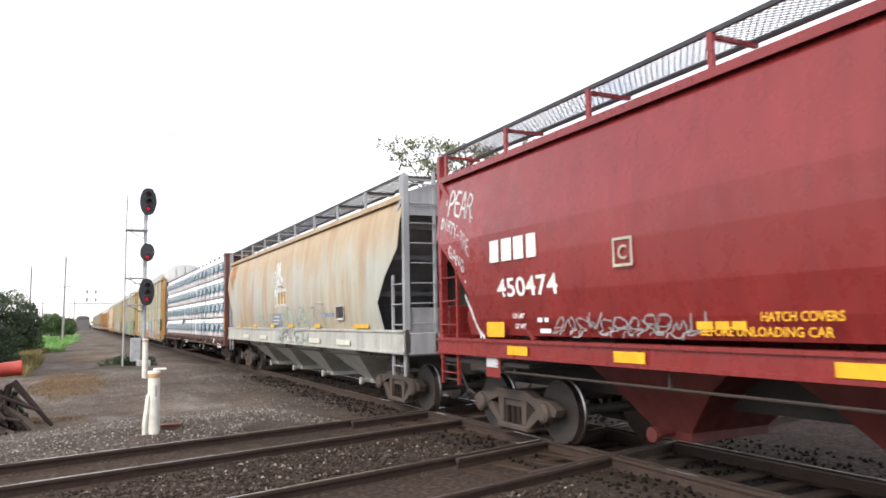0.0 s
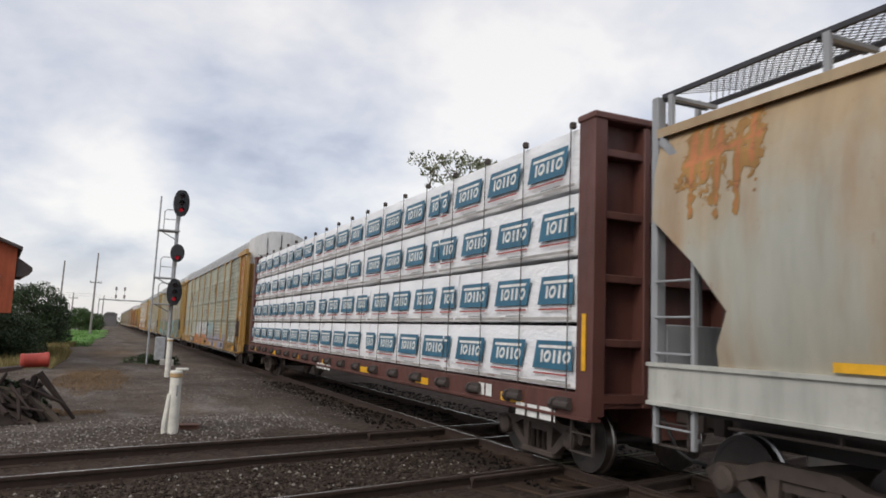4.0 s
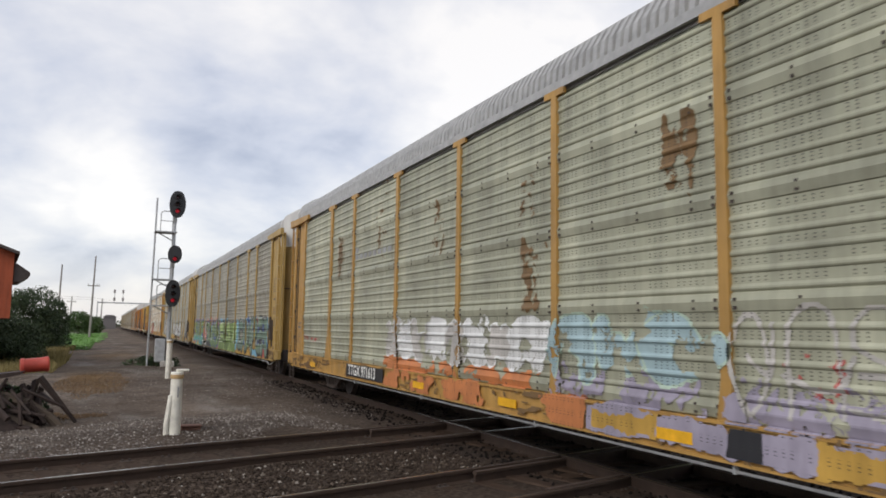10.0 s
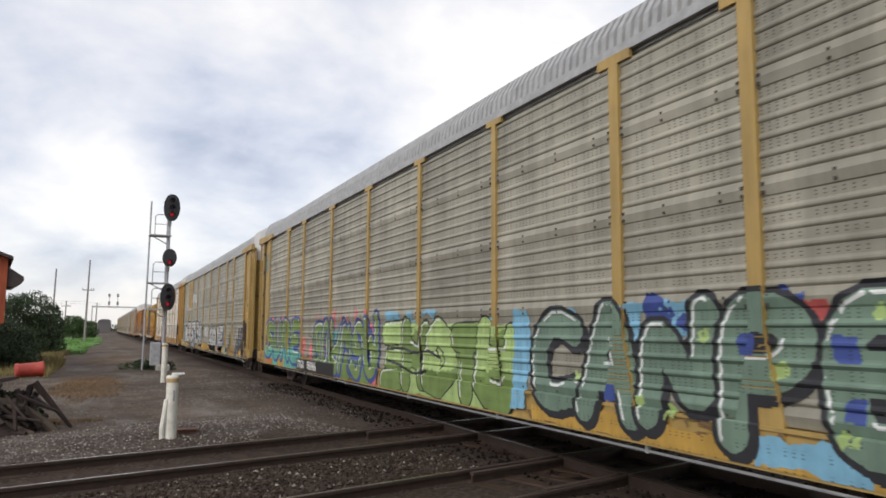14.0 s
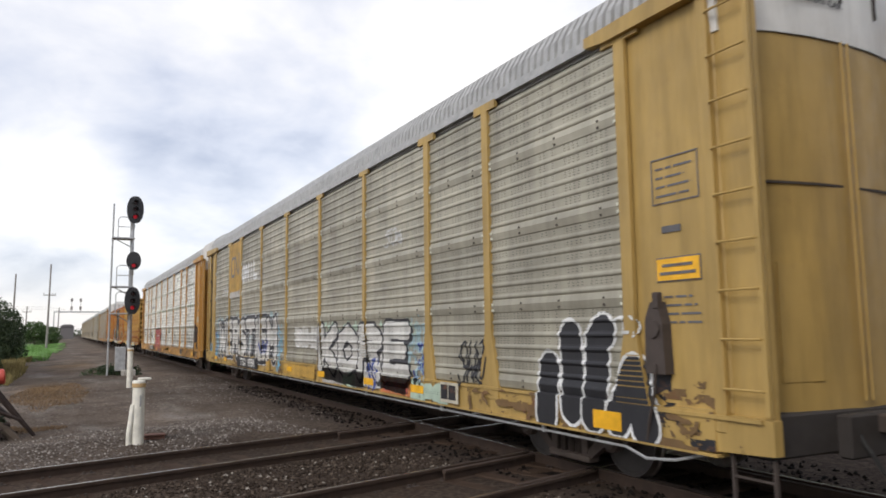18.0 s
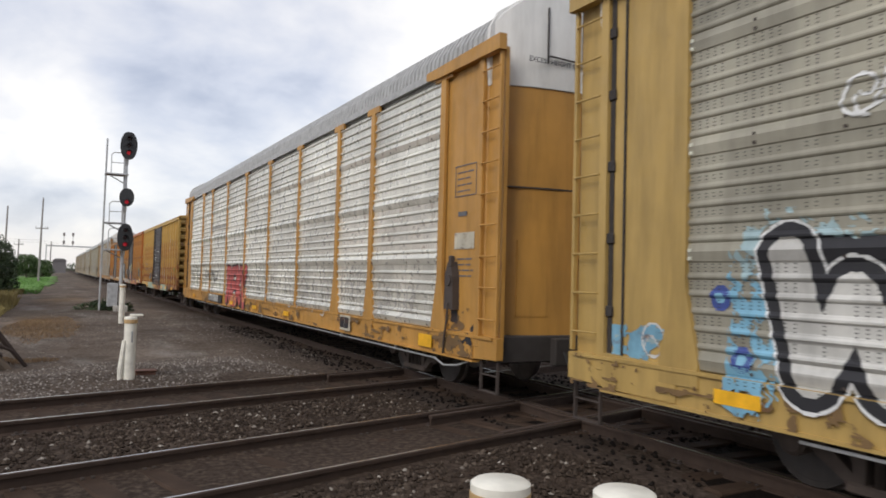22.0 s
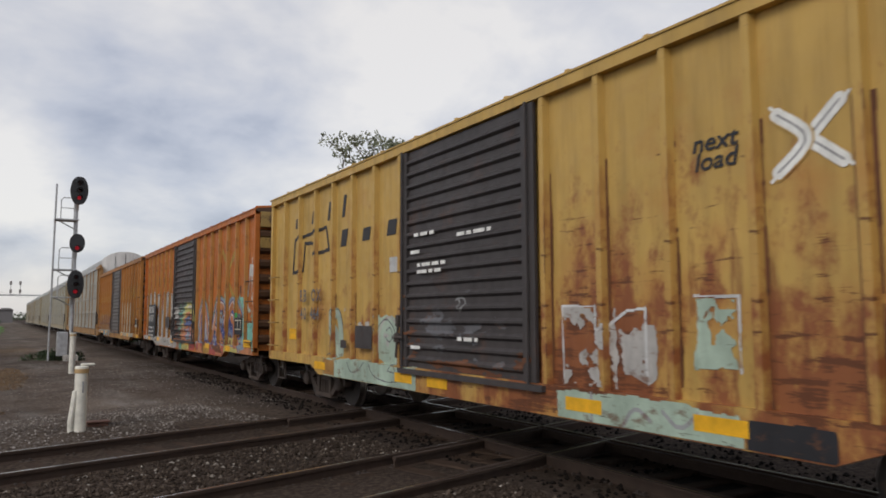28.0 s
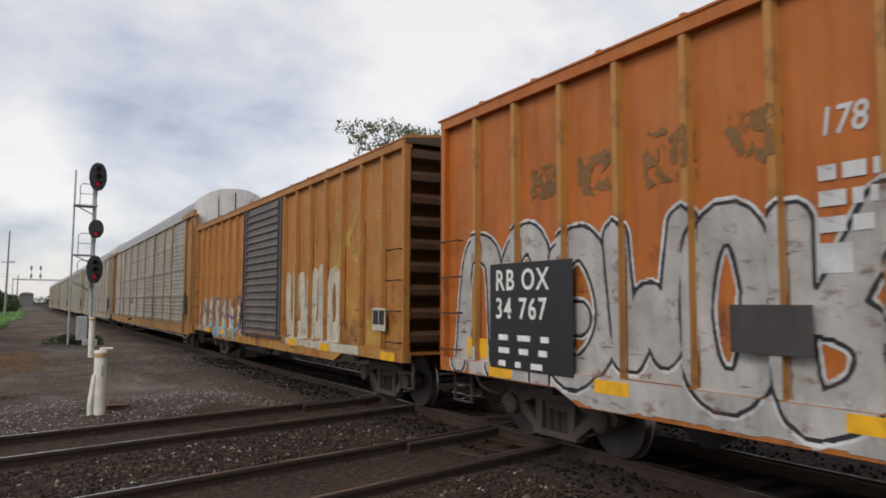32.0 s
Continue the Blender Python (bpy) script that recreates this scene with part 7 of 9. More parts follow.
def run_of_letters(y_left, y_right, z0, z1, order, lean=0.0, seed=0, jump=0.06, wild=0.17, letters=False, angular=False):
    """Loose, turned and mirrored sprayed forms from y_left (far end) to y_right; they spell nothing."""
    rng = random.Random(seed)
    n, groups = len(order), []
    cell = (y_left - y_right) / n
    for k, g in enumerate(order):
        lift = rng.uniform(-jump, jump) * (z1 - z0)
        mirror, upside = rng.random() < 0.6, rng.random() < 0.5
        shapes = []
        for ln in GLYPHS[g]:
            pts = [(0.87 - a if mirror else a, 1 - b if upside else b) for a, b in ln]
            shapes.append([(a * 1.1 - 0.03 + rng.uniform(-wild, wild), b + rng.uniform(-wild, wild) * 0.7) for a, b in pts])
        if wild > 0.1:      # a swinging spur makes the forms run into one another
            shapes.append([(rng.uniform(-0.1, 0.4), rng.uniform(0.2, 0.9)), (rng.uniform(0.5, 0.9), rng.uniform(-0.1, 0.5)), (rng.uniform(0.8, 1.3), rng.uniform(0.3, 1.1))])
        out = []
        for ln in shapes:
            ln = ln if angular else rounded(ln)
            out.append([(y_left - cell * (k + 0.08 + u) - lean * v, z0 + lift + (z1 - z0) * v) for u, v in ln])
        groups.append(out)
    return groups if letters else [ln for q in groups for ln in q]


def sprayed(lines, w, rim, edge, fill, low=None, split=0.0, glint=None, drop=0.0, seed=0):
    """Layers for one sprayed form: rim and drop shade, filling in one or two tones, and a glint along its upper edge."""
    pts = [p for ln in lines for p in ln]
    m = w / 2 + rim + drop + 0.05
    box = (min(p[0] for p in pts) - m, max(p[0] for p in pts) + m, min(p[1] for p in pts) - m, max(p[1] for p in pts) + m)

    def field(Y, Z, oy=0.0, oz=0.0):
        a, b = np.searchsorted(Y[0], box[:2])
        c, d = np.searchsorted(Z[:, 0], box[2:])
        y, z = Y[c:d, a:b] - oy, Z[c:d, a:b] - oz
        best, ny, nz = np.full(y.shape, 9.0), np.zeros(y.shape), np.zeros(y.shape)
        for ln in lines:
            for (ay, az), (by, bz) in zip(ln, ln[1:]):
                dy, dz = by - ay, bz - az
                q = np.clip(((y - ay) * dy + (z - az) * dz) / max(dy * dy + dz * dz, 1e-9), 0, 1)
                vy, vz = y - ay - q * dy, z - az - q * dz
                dist = np.hypot(vy, vz)
                near = dist < best
                best, ny, nz = np.where(near, dist, best), np.where(near, vy, ny), np.where(near, vz, nz)
        return (slice(c, d), slice(a, b)), y, z, best, ny, nz

    def layer(rule, oy=0.0, oz=0.0):
        def inside(Y, Z):
            out = np.zeros(Y.shape, bool)
            at, y, z, d, ny, nz = field(Y, Z, oy, oz)
            if d.size:
                out[at] = rule(y, z, d, ny, nz)
            return out
        return inside
    out = []
    if edge and drop:
        out.append((edge, layer(lambda y, z, d, ny, nz: d < w / 2 + rim * 0.7, -drop, -drop * 0.8)))
    if edge and rim:
        out.append((edge, layer(lambda y, z, d, ny, nz: d + 0.01 * wobble(y, z, seed, 3.0) < w / 2 + rim)))
    if fill:
        out.append((fill, layer(lambda y, z, d, ny, nz: d < w / 2)))
    if low:
        out.append((low, layer(lambda y, z, d, ny, nz: (d < w / 2) & (z + 0.18 * wobble(y, z, seed + 2, 0.8) < split))))
    if glint:
        out.append((glint, layer(lambda y, z, d, ny, nz: (d < w / 2 - 0.018) & (d > w / 2 - 0.052) & (0.75 * ny + 0.66 * nz > 0.25 * d) & (wobble(y, z, seed + 5, 0.9) > -0.28))))
    return out


def haze(y0, y1, z0, z1, fall=0.25, seed=1, dens=0.1):
    """A layer: overspray that thins out towards its edge."""
    def inside(y, z):
        d = np.hypot(np.maximum(np.maximum(y0 - y, y - y1), 0), np.maximum(np.maximum(z0 - z, z - z1), 0)) + 0.25 * fall * wobble(y, z, seed, 0.9)
        return wobble(y, z, seed + 3, 6.0) < dens - 0.9 * np.maximum(d, -0.1) / fall
    return within(inside, y0, y1, z0, z1, fall * (2.0 + max(dens, 0)))


def flecks(y0, y1, z0, z1, seed, much=-0.35, along=0.5, scale=2.6):
    """A layer: short scraped marks, drawn out along the sheet."""
    def inside(y, z):
        d = np.maximum(np.maximum(y0 - y, y - y1), np.maximum(z0 - z, z - z1))
        n = wobble(y * along, z * 1.5, seed, scale) + 0.35 * wobble(y, z, seed + 3, 0.7)
        return n + np.maximum(d + 0.15, 0) * 1.2 < much
    return within(inside, y0, y1, z0, z1, max(0.1, (much + 1.4) / 1.2 - 0.15))


def runs(y0, y1, z0, z1, seed, much, rag=0.5, dense=1.0):
    """A layer of rust that runs down the sheet."""
    def inside(y, z):
        n = wobble(y * 1.6, z * 0.45, seed, dense) + 0.5 * wobble(y, z, seed + 7, 2.3)
        d = np.maximum(np.maximum(y0 - y, y - y1), np.maximum(z0 - z, z - z1))
        return (d + rag * n < 0) & (n < much)
    return within(inside, y0, y1, z0, z1, rag * 1.8 + 0.05)


def seams(y0, y1, z0, z1, seed, w=0.03):
    """A layer: rust that has run down beside the posts, with the shadow gap there painted in."""
    def inside(y, z):
        out = np.zeros(y.shape, bool)
        for p in (q + 0.2 for q in BOX_POSTS):
            out |= (np.abs(y - p + 0.075) < w * (0.9 + 1.5 * wobble(y * 0 + p * 3, z * 0.8, seed, 1.2))) | (np.abs(y - p - 0.072) < 0.012)
        return out & (y > y0) & (y < y1) & (z > z0) & (z < z1)
    return inside


def piece(car, surface, y_left, y_right, z0, z1, order, fill, edge, glint=None, w=0.22, rim=0.10, label="", behind=None, seed=0, lean=0.0, extra=(), wild=0.12, fade=9.0,
          low=None, split=0.0, drop=0.0, angular=False, halo=None, over=(), cells=None):
    """A graffiti piece: fat forms, each sprayed over the one before, perhaps with a cloud behind."""
    if isinstance(order, str):
        n = len(order)
        groups = spelled(cells or [y_left + (y_right - y_left) * k / n for k in range(n + 1)], z0 + w / 2, z1 - w / 2, order, lean, seed, angular)
    else:
        groups = run_of_letters(y_left, y_right, z0 + w / 2, z1 - w / 2, order, lean, seed, 0.06, wild, True, angular)
    lines = [ln for q in groups for ln in q]
    layers = []
    if behind:
        layers.append((behind, strokes(lines, w + 2 * rim + 0.16, 0.16, seed)))
    layers += list(extra)
    if halo:
        layers.append((halo, strokes(lines, w + 2 * rim + 0.055)))
    fills = fill if isinstance(fill, tuple) else (fill,)
    for k, q in enumerate(groups):
        layers += sprayed(q, w, rim, edge, fills[k % len(fills)], low, split, glint, drop, seed + k)
    layers += list(over)
    if fade < 9:
        worn = {}

        def left(y, z):
            if y.shape not in worn:
                worn[y.shape] = wobble(y, z, seed + 4, 1.7) < fade
            return worn[y.shape]
        layers = [(ink, (lambda y, z, q=test: q(y, z) & left(y, z))) for ink, test in layers]
    m = w / 2 + rim + drop + 0.3
    paint(car, surface, (y_right - m, y_left + m, max(0.60, z0 - m * 0.5), z1 + m * 0.8), layers, label)


def tag(car, surface, y_left, y_right, z0, z1, order, ink, label, w=0.035, seed=0, lean=0.08):
    lines = run_of_letters(y_left, y_right, z0, z1, order, lean, seed, 0.12)
    paint(car, surface, (y_right - 0.15, y_left + 0.15, z0 - 0.2, z1 + 0.2), [(ink, strokes(lines, w))], label, 0.014, 0.009)


def tape(car, y0, y1, z0, z1, x=-1.528, mat="yellow_tape", label="yellow reflector strip"):
    part("reflector", Shape().box(x - 0.004, x, along(car, y0), along(car, y1), z0, z1), mat, car, label)


def plate(name, car, x, y0, y1, z0, z1, mat, label=""):
    return part(name, Shape().box(x - 0.005, x, along(car, y0), along(car, y1), z0, z1), mat, car, label)


# red hopper
c = red_hopper
for k, (w, hgt) in enumerate(((0.24, 0.30), (0.26, 0.30), (0.24, 0.30), (0.22, 0.30))):
    plate("owner_mark", c, -1.612, 15.78 - 0.32 * k - w, 15.78 - 0.32 * k, 2.55, 2.86, "white_paint", "white block of the owner's mark")
stencil("car_number", "450474", 0.36, "white_paint", c, -1.566, 15.66, 2.06, stretch=1.36).rotation_euler = (0, radians(-5.5), 0)
frame_c = Shape()
for a in ((12.77, 13.09, 2.30, 2.33), (12.77, 13.09, 2.59, 2.62), (12.77, 12.80, 2.33, 2.59), (13.06, 13.09, 2.33, 2.59)):
    frame_c.box(-1.616, -1.612, *a)
part("plate_stencil", frame_c, "ink_cream", c)
stencil("plate_stencil", "C", 0.22, "ink_cream", c, -1.615, 13.01, 2.38)
plate("reflector", c, -1.57, 15.50, 15.98, 1.50, 1.71, "yellow_tape", "yellow reflector panel")
for q in (15.2, 12.95, 10.3, 7.6, 4.9, 2.2):
    tape(c, q - 0.25, q + 0.25, 1.26, 1.38, -1.562)
bars("notice", "yellow_tape", c, -1.585, 11.94, 1.70, 0.72, 1, 0.12, 0.075, "first words of yellow warning print", 3, 0.03)
stencil("notice", "HATCH COVERS", 0.115, "yellow_tape", c, -1.59, 11.2, 1.70, "yellow warning print", stretch=0.92)
stencil("notice", "BEFORE UNLOADING CAR", 0.115, "yellow_tape", c, -1.585, 11.90, 1.57, "yellow warning print", stretch=1.0)
stencil("capacity_data", "LD LMT", 0.09, "white_paint", c, -1.585, 15.25, 1.76)
stencil("capacity_data", "LT WT", 0.09, "white_paint", c, -1.58, 15.2, 1.62)
bars("capacity_data", "white_paint", c, -1.582, 14.65, 1.76, 0.30, 1, 0.1, 0.055, seed=4)
bars("capacity_data", "white_paint", c, -1.578, 14.60, 1.62, 0.26, 1, 0.1, 0.055, seed=5)
tag(c, hopper_surface, 14.4, 11.9, 1.55, 1.76, (7, 9, 1, 5, 2, 0, 7, 3, 1, 5, 9), "ink_grey", "grey scrawled graffiti tag", 0.02, 5)
for word, ya, yb, za, zb, high, w in (("PEAR", 17.24, 16.40, 3.46, 3.24, 0.38, 0.034), ("DIRTY", 17.43, 16.84, 3.25, 3.03, 0.17, 0.024), ("-3RE", 16.84, 16.42, 2.98, 2.68, 0.23, 0.026), ("GANG", 17.10, 16.60, 2.77, 2.42, 0.19, 0.027)):
    lines, n = [], len(word)
    for k, ch in enumerate(word):
        for ln in LETTERS[ch]:
            lines.append([(ya + (yb - ya) * (k + u * 1.08 + 0.12 * v) / n, za + (zb - za) * (k + u) / n + high * v + 0.02 * math.sin(7 * k)) for u, v in rounded(ln, 1)])
    paint(c, red_surface, (16.2, 17.7, 2.2, 4.0), [("ink_white", strokes(lines, w, 0.012, 3))], "white handwritten graffiti tag", 0.010, 0.008)
paint(c, red_surface, (16.3, 17.4, 2.25, 3.75), [("ink_white", strokes([[(17.33, 3.70), (17.31, 3.62)], [(17.29, 3.69), (17.27, 3.62)], [(16.44, 3.27), (16.39, 3.22)], [(16.40, 3.32), (16.35, 3.27)], [(16.60, 2.34), (16.585, 2.31)]], 0.026))], "white handwritten graffiti tag", 0.010, 0.008)
paint(c, red_surface, (16.2, 16.75, 1.45, 2.15), [("ink_white", strokes([[(16.62, 2.1), (16.5, 1.85), (16.4, 1.5)], [(16.45, 1.62), (16.3, 1.48)]], 0.06))], "white graffiti drip")
rb = plate("route_board", c, -1.50, 15.75, 16.15, 0.92, 1.22, "hopper_red", "small plate hung under the sill")
part("paper_notice", Shape().box(-1.514, -1.508, 15.8, 16.12, 1.06, 1.2), "ink_white", rb)
# grey hopper
c = grey_hopper
sheaf = [rounded(q) for q in ([(9.55, 2.25), (9.62, 2.7), (9.52, 3.1), (9.42, 3.45)], [(9.48, 2.3), (9.66, 2.75), (9.60, 3.2)], [(9.42, 2.35), (9.45, 2.8), (9.35, 3.2)])]
beast = [rounded(q) for q in ([(9.30, 3.40), (9.12, 3.12), (9.28, 2.95), (9.22, 2.72)], [(9.08, 3.46), (9.05, 3.15), (8.92, 3.02), (8.74, 2.98)], [(9.2, 2.95), (8.95, 2.85), (8.9, 2.72)])]
paint(c, hopper_surface, (7.9, 9.95, 2.05, 3.65), [("ink_white", strokes(sheaf, 0.17)), ("ink_white", strokes(beast, 0.15)), ("ink_white", patch(8.22, 9.34, 2.22, 2.70, 0.03, 4)), ("ink_olive", strokes(sheaf, 0.05)), ("ink_slate", strokes([rounded([(9.25, 2.78), (8.95, 2.80), (8.6, 2.74)])], 0.035)),
                                                  ("ink_gold", patch(9.0, 9.24, 2.28, 2.62, 0.01)), ("ink_gold", patch(8.66, 8.90, 2.28, 2.62, 0.01)), ("ink_gold", patch(8.32, 8.56, 2.28, 2.62, 0.01))],
      "white-edged painted emblem with gold blocks", 0.014, 0.010)
paint(c, hopper_surface, (8.8, 10.1, 1.6, 2.1), [("ink_bluegrey", patch(8.88, 9.98, 1.62, 2.0, 0.015))], "blue-grey painted panel")
bars("notice", "ink_white", c, -1.60, 9.8, 1.93, 0.85, 3, 0.10, 0.045, seed=9)
for a, b in ((15.0, 15.45), (12.3, 12.8), (9.83, 10.3), (7.64, 8.12), (5.07, 5.53), (1.7, 2.6)):
    tape(c, a, b, 1.60, 1.68, -1.575)
for a in (13.6, 10.9, 7.35, 5.15, 2.9):
    tape(c, a, a + 0.95, 1.22, 1.34, -1.565, "white_tape", "white reflector strip")
for a, b, za, zb, o, s in ((9.0, 4.7, 1.60, 2.14, (6, 4, 5, 3, 0, 1, 4), 4), (12.0, 9.9, 1.60, 2.0, (1, 6, 3), 7), (9.6, 6.2, 1.14, 1.56, (5, 0, 3, 1, 6), 6)):
    piece(c, hopper_surface, a, b, za, zb, o, None, "ink_grey", None, 0.02, 0.012, "faded grey graffiti outlines", seed=s, angular=True, fade=0.35)
    piece(c, hopper_surface, a - 0.05, b - 0.05, za, zb + 0.02, o, None, "ink_mint", None, 0.012, 0.006, "faded pale graffiti outlines", seed=s, angular=True, fade=0.2)
paint(c, hopper_surface, (3.6, 11.0, 1.18, 2.2), [("ink_mint", haze(6.1, 9.2, 1.62, 2.0, 0.2, 4, -0.28)), ("ink_grey", flecks(5.0, 9.4, 1.6, 2.15, 5, -0.42, 1.6, 1.6)), ("ink_bluegrey", patch(3.95, 4.85, 1.86, 1.96, 0.05, 3))], "worn graffiti shading")
rust = [[(y, 3.95), (y - 0.05, 3.95 - d)] for y, d in ((17.05, 0.85), (16.9, 0.5), (16.7, 0.95), (16.45, 0.9), (16.3, 0.45))] + [[(17.1, 3.62), (16.2, 3.75)]]
paint(c, hopper_surface, (15.9, 17.4, 2.7, 4.02), [("ink_tan", haze(16.2, 17.1, 3.3, 3.9, 0.2, 5, -0.1)), ("ink_tan", strokes(rust, 0.10, 0.10, 3)), ("ink_orange", strokes(rust, 0.03, 0.05, 3))], "orange rust stains", 0.014, 0.009)
hb = plate("data_panel", c, -1.60, 3.19, 3.73, 1.78, 2.10, "ink_white", "black and white data panel")
for a in (3.21, 3.47):
    part("panel_field", Shape().box(-1.612, -1.606, a, a + 0.24, 1.83, 2.085), "ink_black", hb)
# flatcar sill
c = beam_car
plate("owner_mark", c, -1.512, 2.72, 2.90, 0.88, 1.06, "white_paint", "white block of the owner's mark")
plate("owner_mark", c, -1.512, 2.48, 2.66, 0.88, 1.06, "white_paint", "white block of the owner's mark")
bars("number_bars", "white_paint", c, -1.512, 1.75, 0.88, 1.1, 1, 0.1, 0.17, "white bars of the car number", 5, 0.06)
bars("data_print", "white_paint", c, -1.512, 12.6, 0.88, 1.4, 2, 0.1, 0.05, "", 6, 0.06)
# autorack with greenish panels
c = RACKS[0]
S = rack_surface
wedge = [[(3.55, 1.0), (3.80, 1.28)], [(3.9, 1.0), (3.82, 1.26)], [(3.72, 1.0), (3.8, 1.2)], [(2.35, 1.0), (2.58, 1.34)], [(2.78, 1.0), (2.6, 1.32)], [(2.58, 1.0), (2.58, 1.25)]]
paint(c, S, (1.9, 4.5, 0.98, 1.9), [("ink_white", strokes([[(4.2, 1.3), (3.85, 1.75), (3.72, 1.62), (3.45, 1.68), (3.4, 1.2)], [(3.35, 1.62), (3.2, 1.72), (3.15, 1.25)], [(2.95, 1.55), (2.62, 1.72), (2.45, 1.5), (2.3, 1.1)], [(2.2, 1.68), (2.05, 1.66), (2.1, 1.4), (2.22, 1.02)]], 0.035)), ("ink_white", strokes(wedge, 0.1))], "white sprayed graffiti lines with two wedges")
piece(c, S, 9.3, 7.0, 1.1, 2.0, (7, 9, 1, 5), None, "ink_pale", None, 0.02, 0.012, "pale scrawled graffiti tag", seed=3, extra=(("ink_lavender", haze(6.9, 9.2, 0.97, 1.18, 0.2, 4, 0.2)), ("ink_red", haze(8.1, 8.6, 1.35, 1.5, 0.2, 6, -0.15))))
piece(c, S, 12.2, 9.6, 1.2, 2.0, (9, 5, 7), ("ink_haze",), "ink_mint", None, 0.30, 0.03, "pale blue graffiti forms", seed=4, fade=0.12, extra=(("ink_lavender", haze(9.6, 12.2, 0.97, 1.25, 0.15, 5, 0.3)),))
piece(c, S, 18.3, 12.5, 1.2, 1.95, (6, 7, 0, 1, 7, 0, 5, 3), ("ink_pale", "ink_white"), "ink_white", None, 0.28, 0.03, "white filled graffiti forms", seed=5, fade=0.3, extra=(("ink_orange", patch(12.3, 18.4, 0.98, 1.22, 0.12, 3, 1.0, 0.35)),))
paint(c, S, (4.8, 26.0, 0.60, 1.3), [("ink_orange", patch(11.5, 18.6, 0.62, 0.92, 0.10, 5, 1.0, 0.0)), ("ink_lavender", patch(4.9, 11.4, 0.62, 0.94, 0.10, 8, 1.0, 0.45)), ("ink_lavender", haze(4.95, 6.3, 0.98, 1.4, 0.2, 9, 0.0)), ("ink_gold", patch(7.4, 8.3, 0.64, 0.9, 0.12, 2)),
                                     ("ink_gold", patch(10.2, 11.3, 0.64, 0.9, 0.12, 4)), ("ink_black", patch(8.9, 9.25, 0.66, 0.9, 0.05, 4))], "worn paint patches on the sill")
rust_runs = []
for k, (p, z) in enumerate(((1.95, 3.0), (2.1, 4.0), (6.75, 3.0), (9.7, 3.0), (12.6, 3.0), (12.6, 2.0), (15.6, 3.0), (18.5, 3.0), (18.5, 4.0), (21.5, 3.0))):
    rust_runs += [("ink_grime", haze(p, p + 0.35, z + 0.35, z + 0.95, 0.22, k, -0.32)), ("ink_grime", runs(p, p + 0.25, z + 0.2, z + 0.98, k + 4, -0.3, 0.3))]
paint(c, S, (1.75, 22.5, 2.0, 5.0), rust_runs, "brown rust stains beside the posts", 0.02, 0.014)
plate("number_board", c, -1.527, 18.3, 20.75, 0.64, 0.92, "black_paint", "black board with the car number")
stencil("car_number", "TTGX 971613", 0.33, "white_paint", c, -1.535, 20.62, 0.68)
for k in range(8):
    plate("owner_mark", c, -1.466, 20.5 - 0.31 * k - 0.20, 20.5 - 0.31 * k, 3.40, 3.58 + (0.12 if k == 0 else 0.0), "ink_grey", "faded grey block of the owner's mark")
for k in range(4):
    tag(c, S, 1.35, 0.72, 4.5 - 0.42 * k, 4.75 - 0.42 * k, (3, 4, 7) if k % 2 else (5, 0, 1), "ink_red", "faint red graffiti tag", 0.03, 12 + k)
# autorack with bright pieces
c = RACKS[1]
dots = tuple(("ink_lime", haze(a, a + 0.1, z, z + 0.08, 0.06, k, 0.2)) for k, (a, z) in enumerate(((2.3, 1.75), (2.35, 0.98), (3.4, 1.9), (4.3, 1.4), (5.2, 1.7), (6.1, 1.0), (7.2, 1.2), (3.7, 0.9), (5.6, 0.92))))
pools = tuple(("ink_blue", patch(a, a + 0.22, z, z + 0.22, 0.06, k)) for k, (a, z) in enumerate(((2.55, 1.1), (3.6, 1.05), (2.7, 1.62), (4.6, 1.55), (6.5, 1.0), (3.65, 1.55))))
piece(c, S, 8.25, 1.85, 0.72, 2.12, "CANPER", ("ink_sage",), "ink_black", "ink_white", 0.36, 0.06, "grey-green graffiti forms with black shade and white lines", None, 3, drop=0.07, wild=0.14,
      extra=(("ink_gold", patch(1.9, 8.2, 0.58, 0.8, 0.1, 2)), ("ink_sky", patch(1.75, 2.15, 1.0, 2.15, 0.16, 5)), ("ink_sky", patch(3.0, 7.8, 1.75, 2.05, 0.22, 4, 0.8, 0.1)), ("ink_blue", patch(2.4, 6.0, 1.85, 2.15, 0.2, 6, 0.8, 0.0)), ("ink_red", patch(3.9, 4.5, 1.8, 2.05, 0.1, 7)), ("ink_sky", patch(3.6, 4.6, 0.62, 0.85, 0.12, 8)), ("ink_red", patch(2.2, 2.7, 0.62, 0.9, 0.1, 9))), over=pools + dots)
piece(c, S, 13.8, 8.7, 0.60, 1.96, (4, 6, 2, 8, 0), ("ink_lime", "ink_green"), "ink_black", "ink_white", 0.46, 0.028, "lime green graffiti blocks edged in black", None, 4, low="ink_green", split=1.15, angular=True, wild=0.1,
      extra=(("ink_lime", patch(8.8, 13.7, 0.60, 1.86, 0.06, 3)), ("ink_sky", patch(13.0, 13.75, 1.9, 2.16, 0.1, 2)), ("ink_sky", patch(9.2, 12.6, 1.95, 2.12, 0.12, 5, 0.8, 0.0)), ("ink_green", patch(9.0, 13.2, 1.4, 1.75, 0.25, 6))),
      over=(("ink_sky", patch(8.35, 8.75, 0.7, 2.1, 0.1, 3)), ("ink_black", strokes([rounded([(13.7, 1.38), (12.9, 1.44), (12.3, 1.34), (11.6, 1.42), (11.2, 1.3)]), rounded([(13.7, 1.16), (12.9, 1.1), (12.3, 0.95), (11.7, 1.05)])], 0.05))))
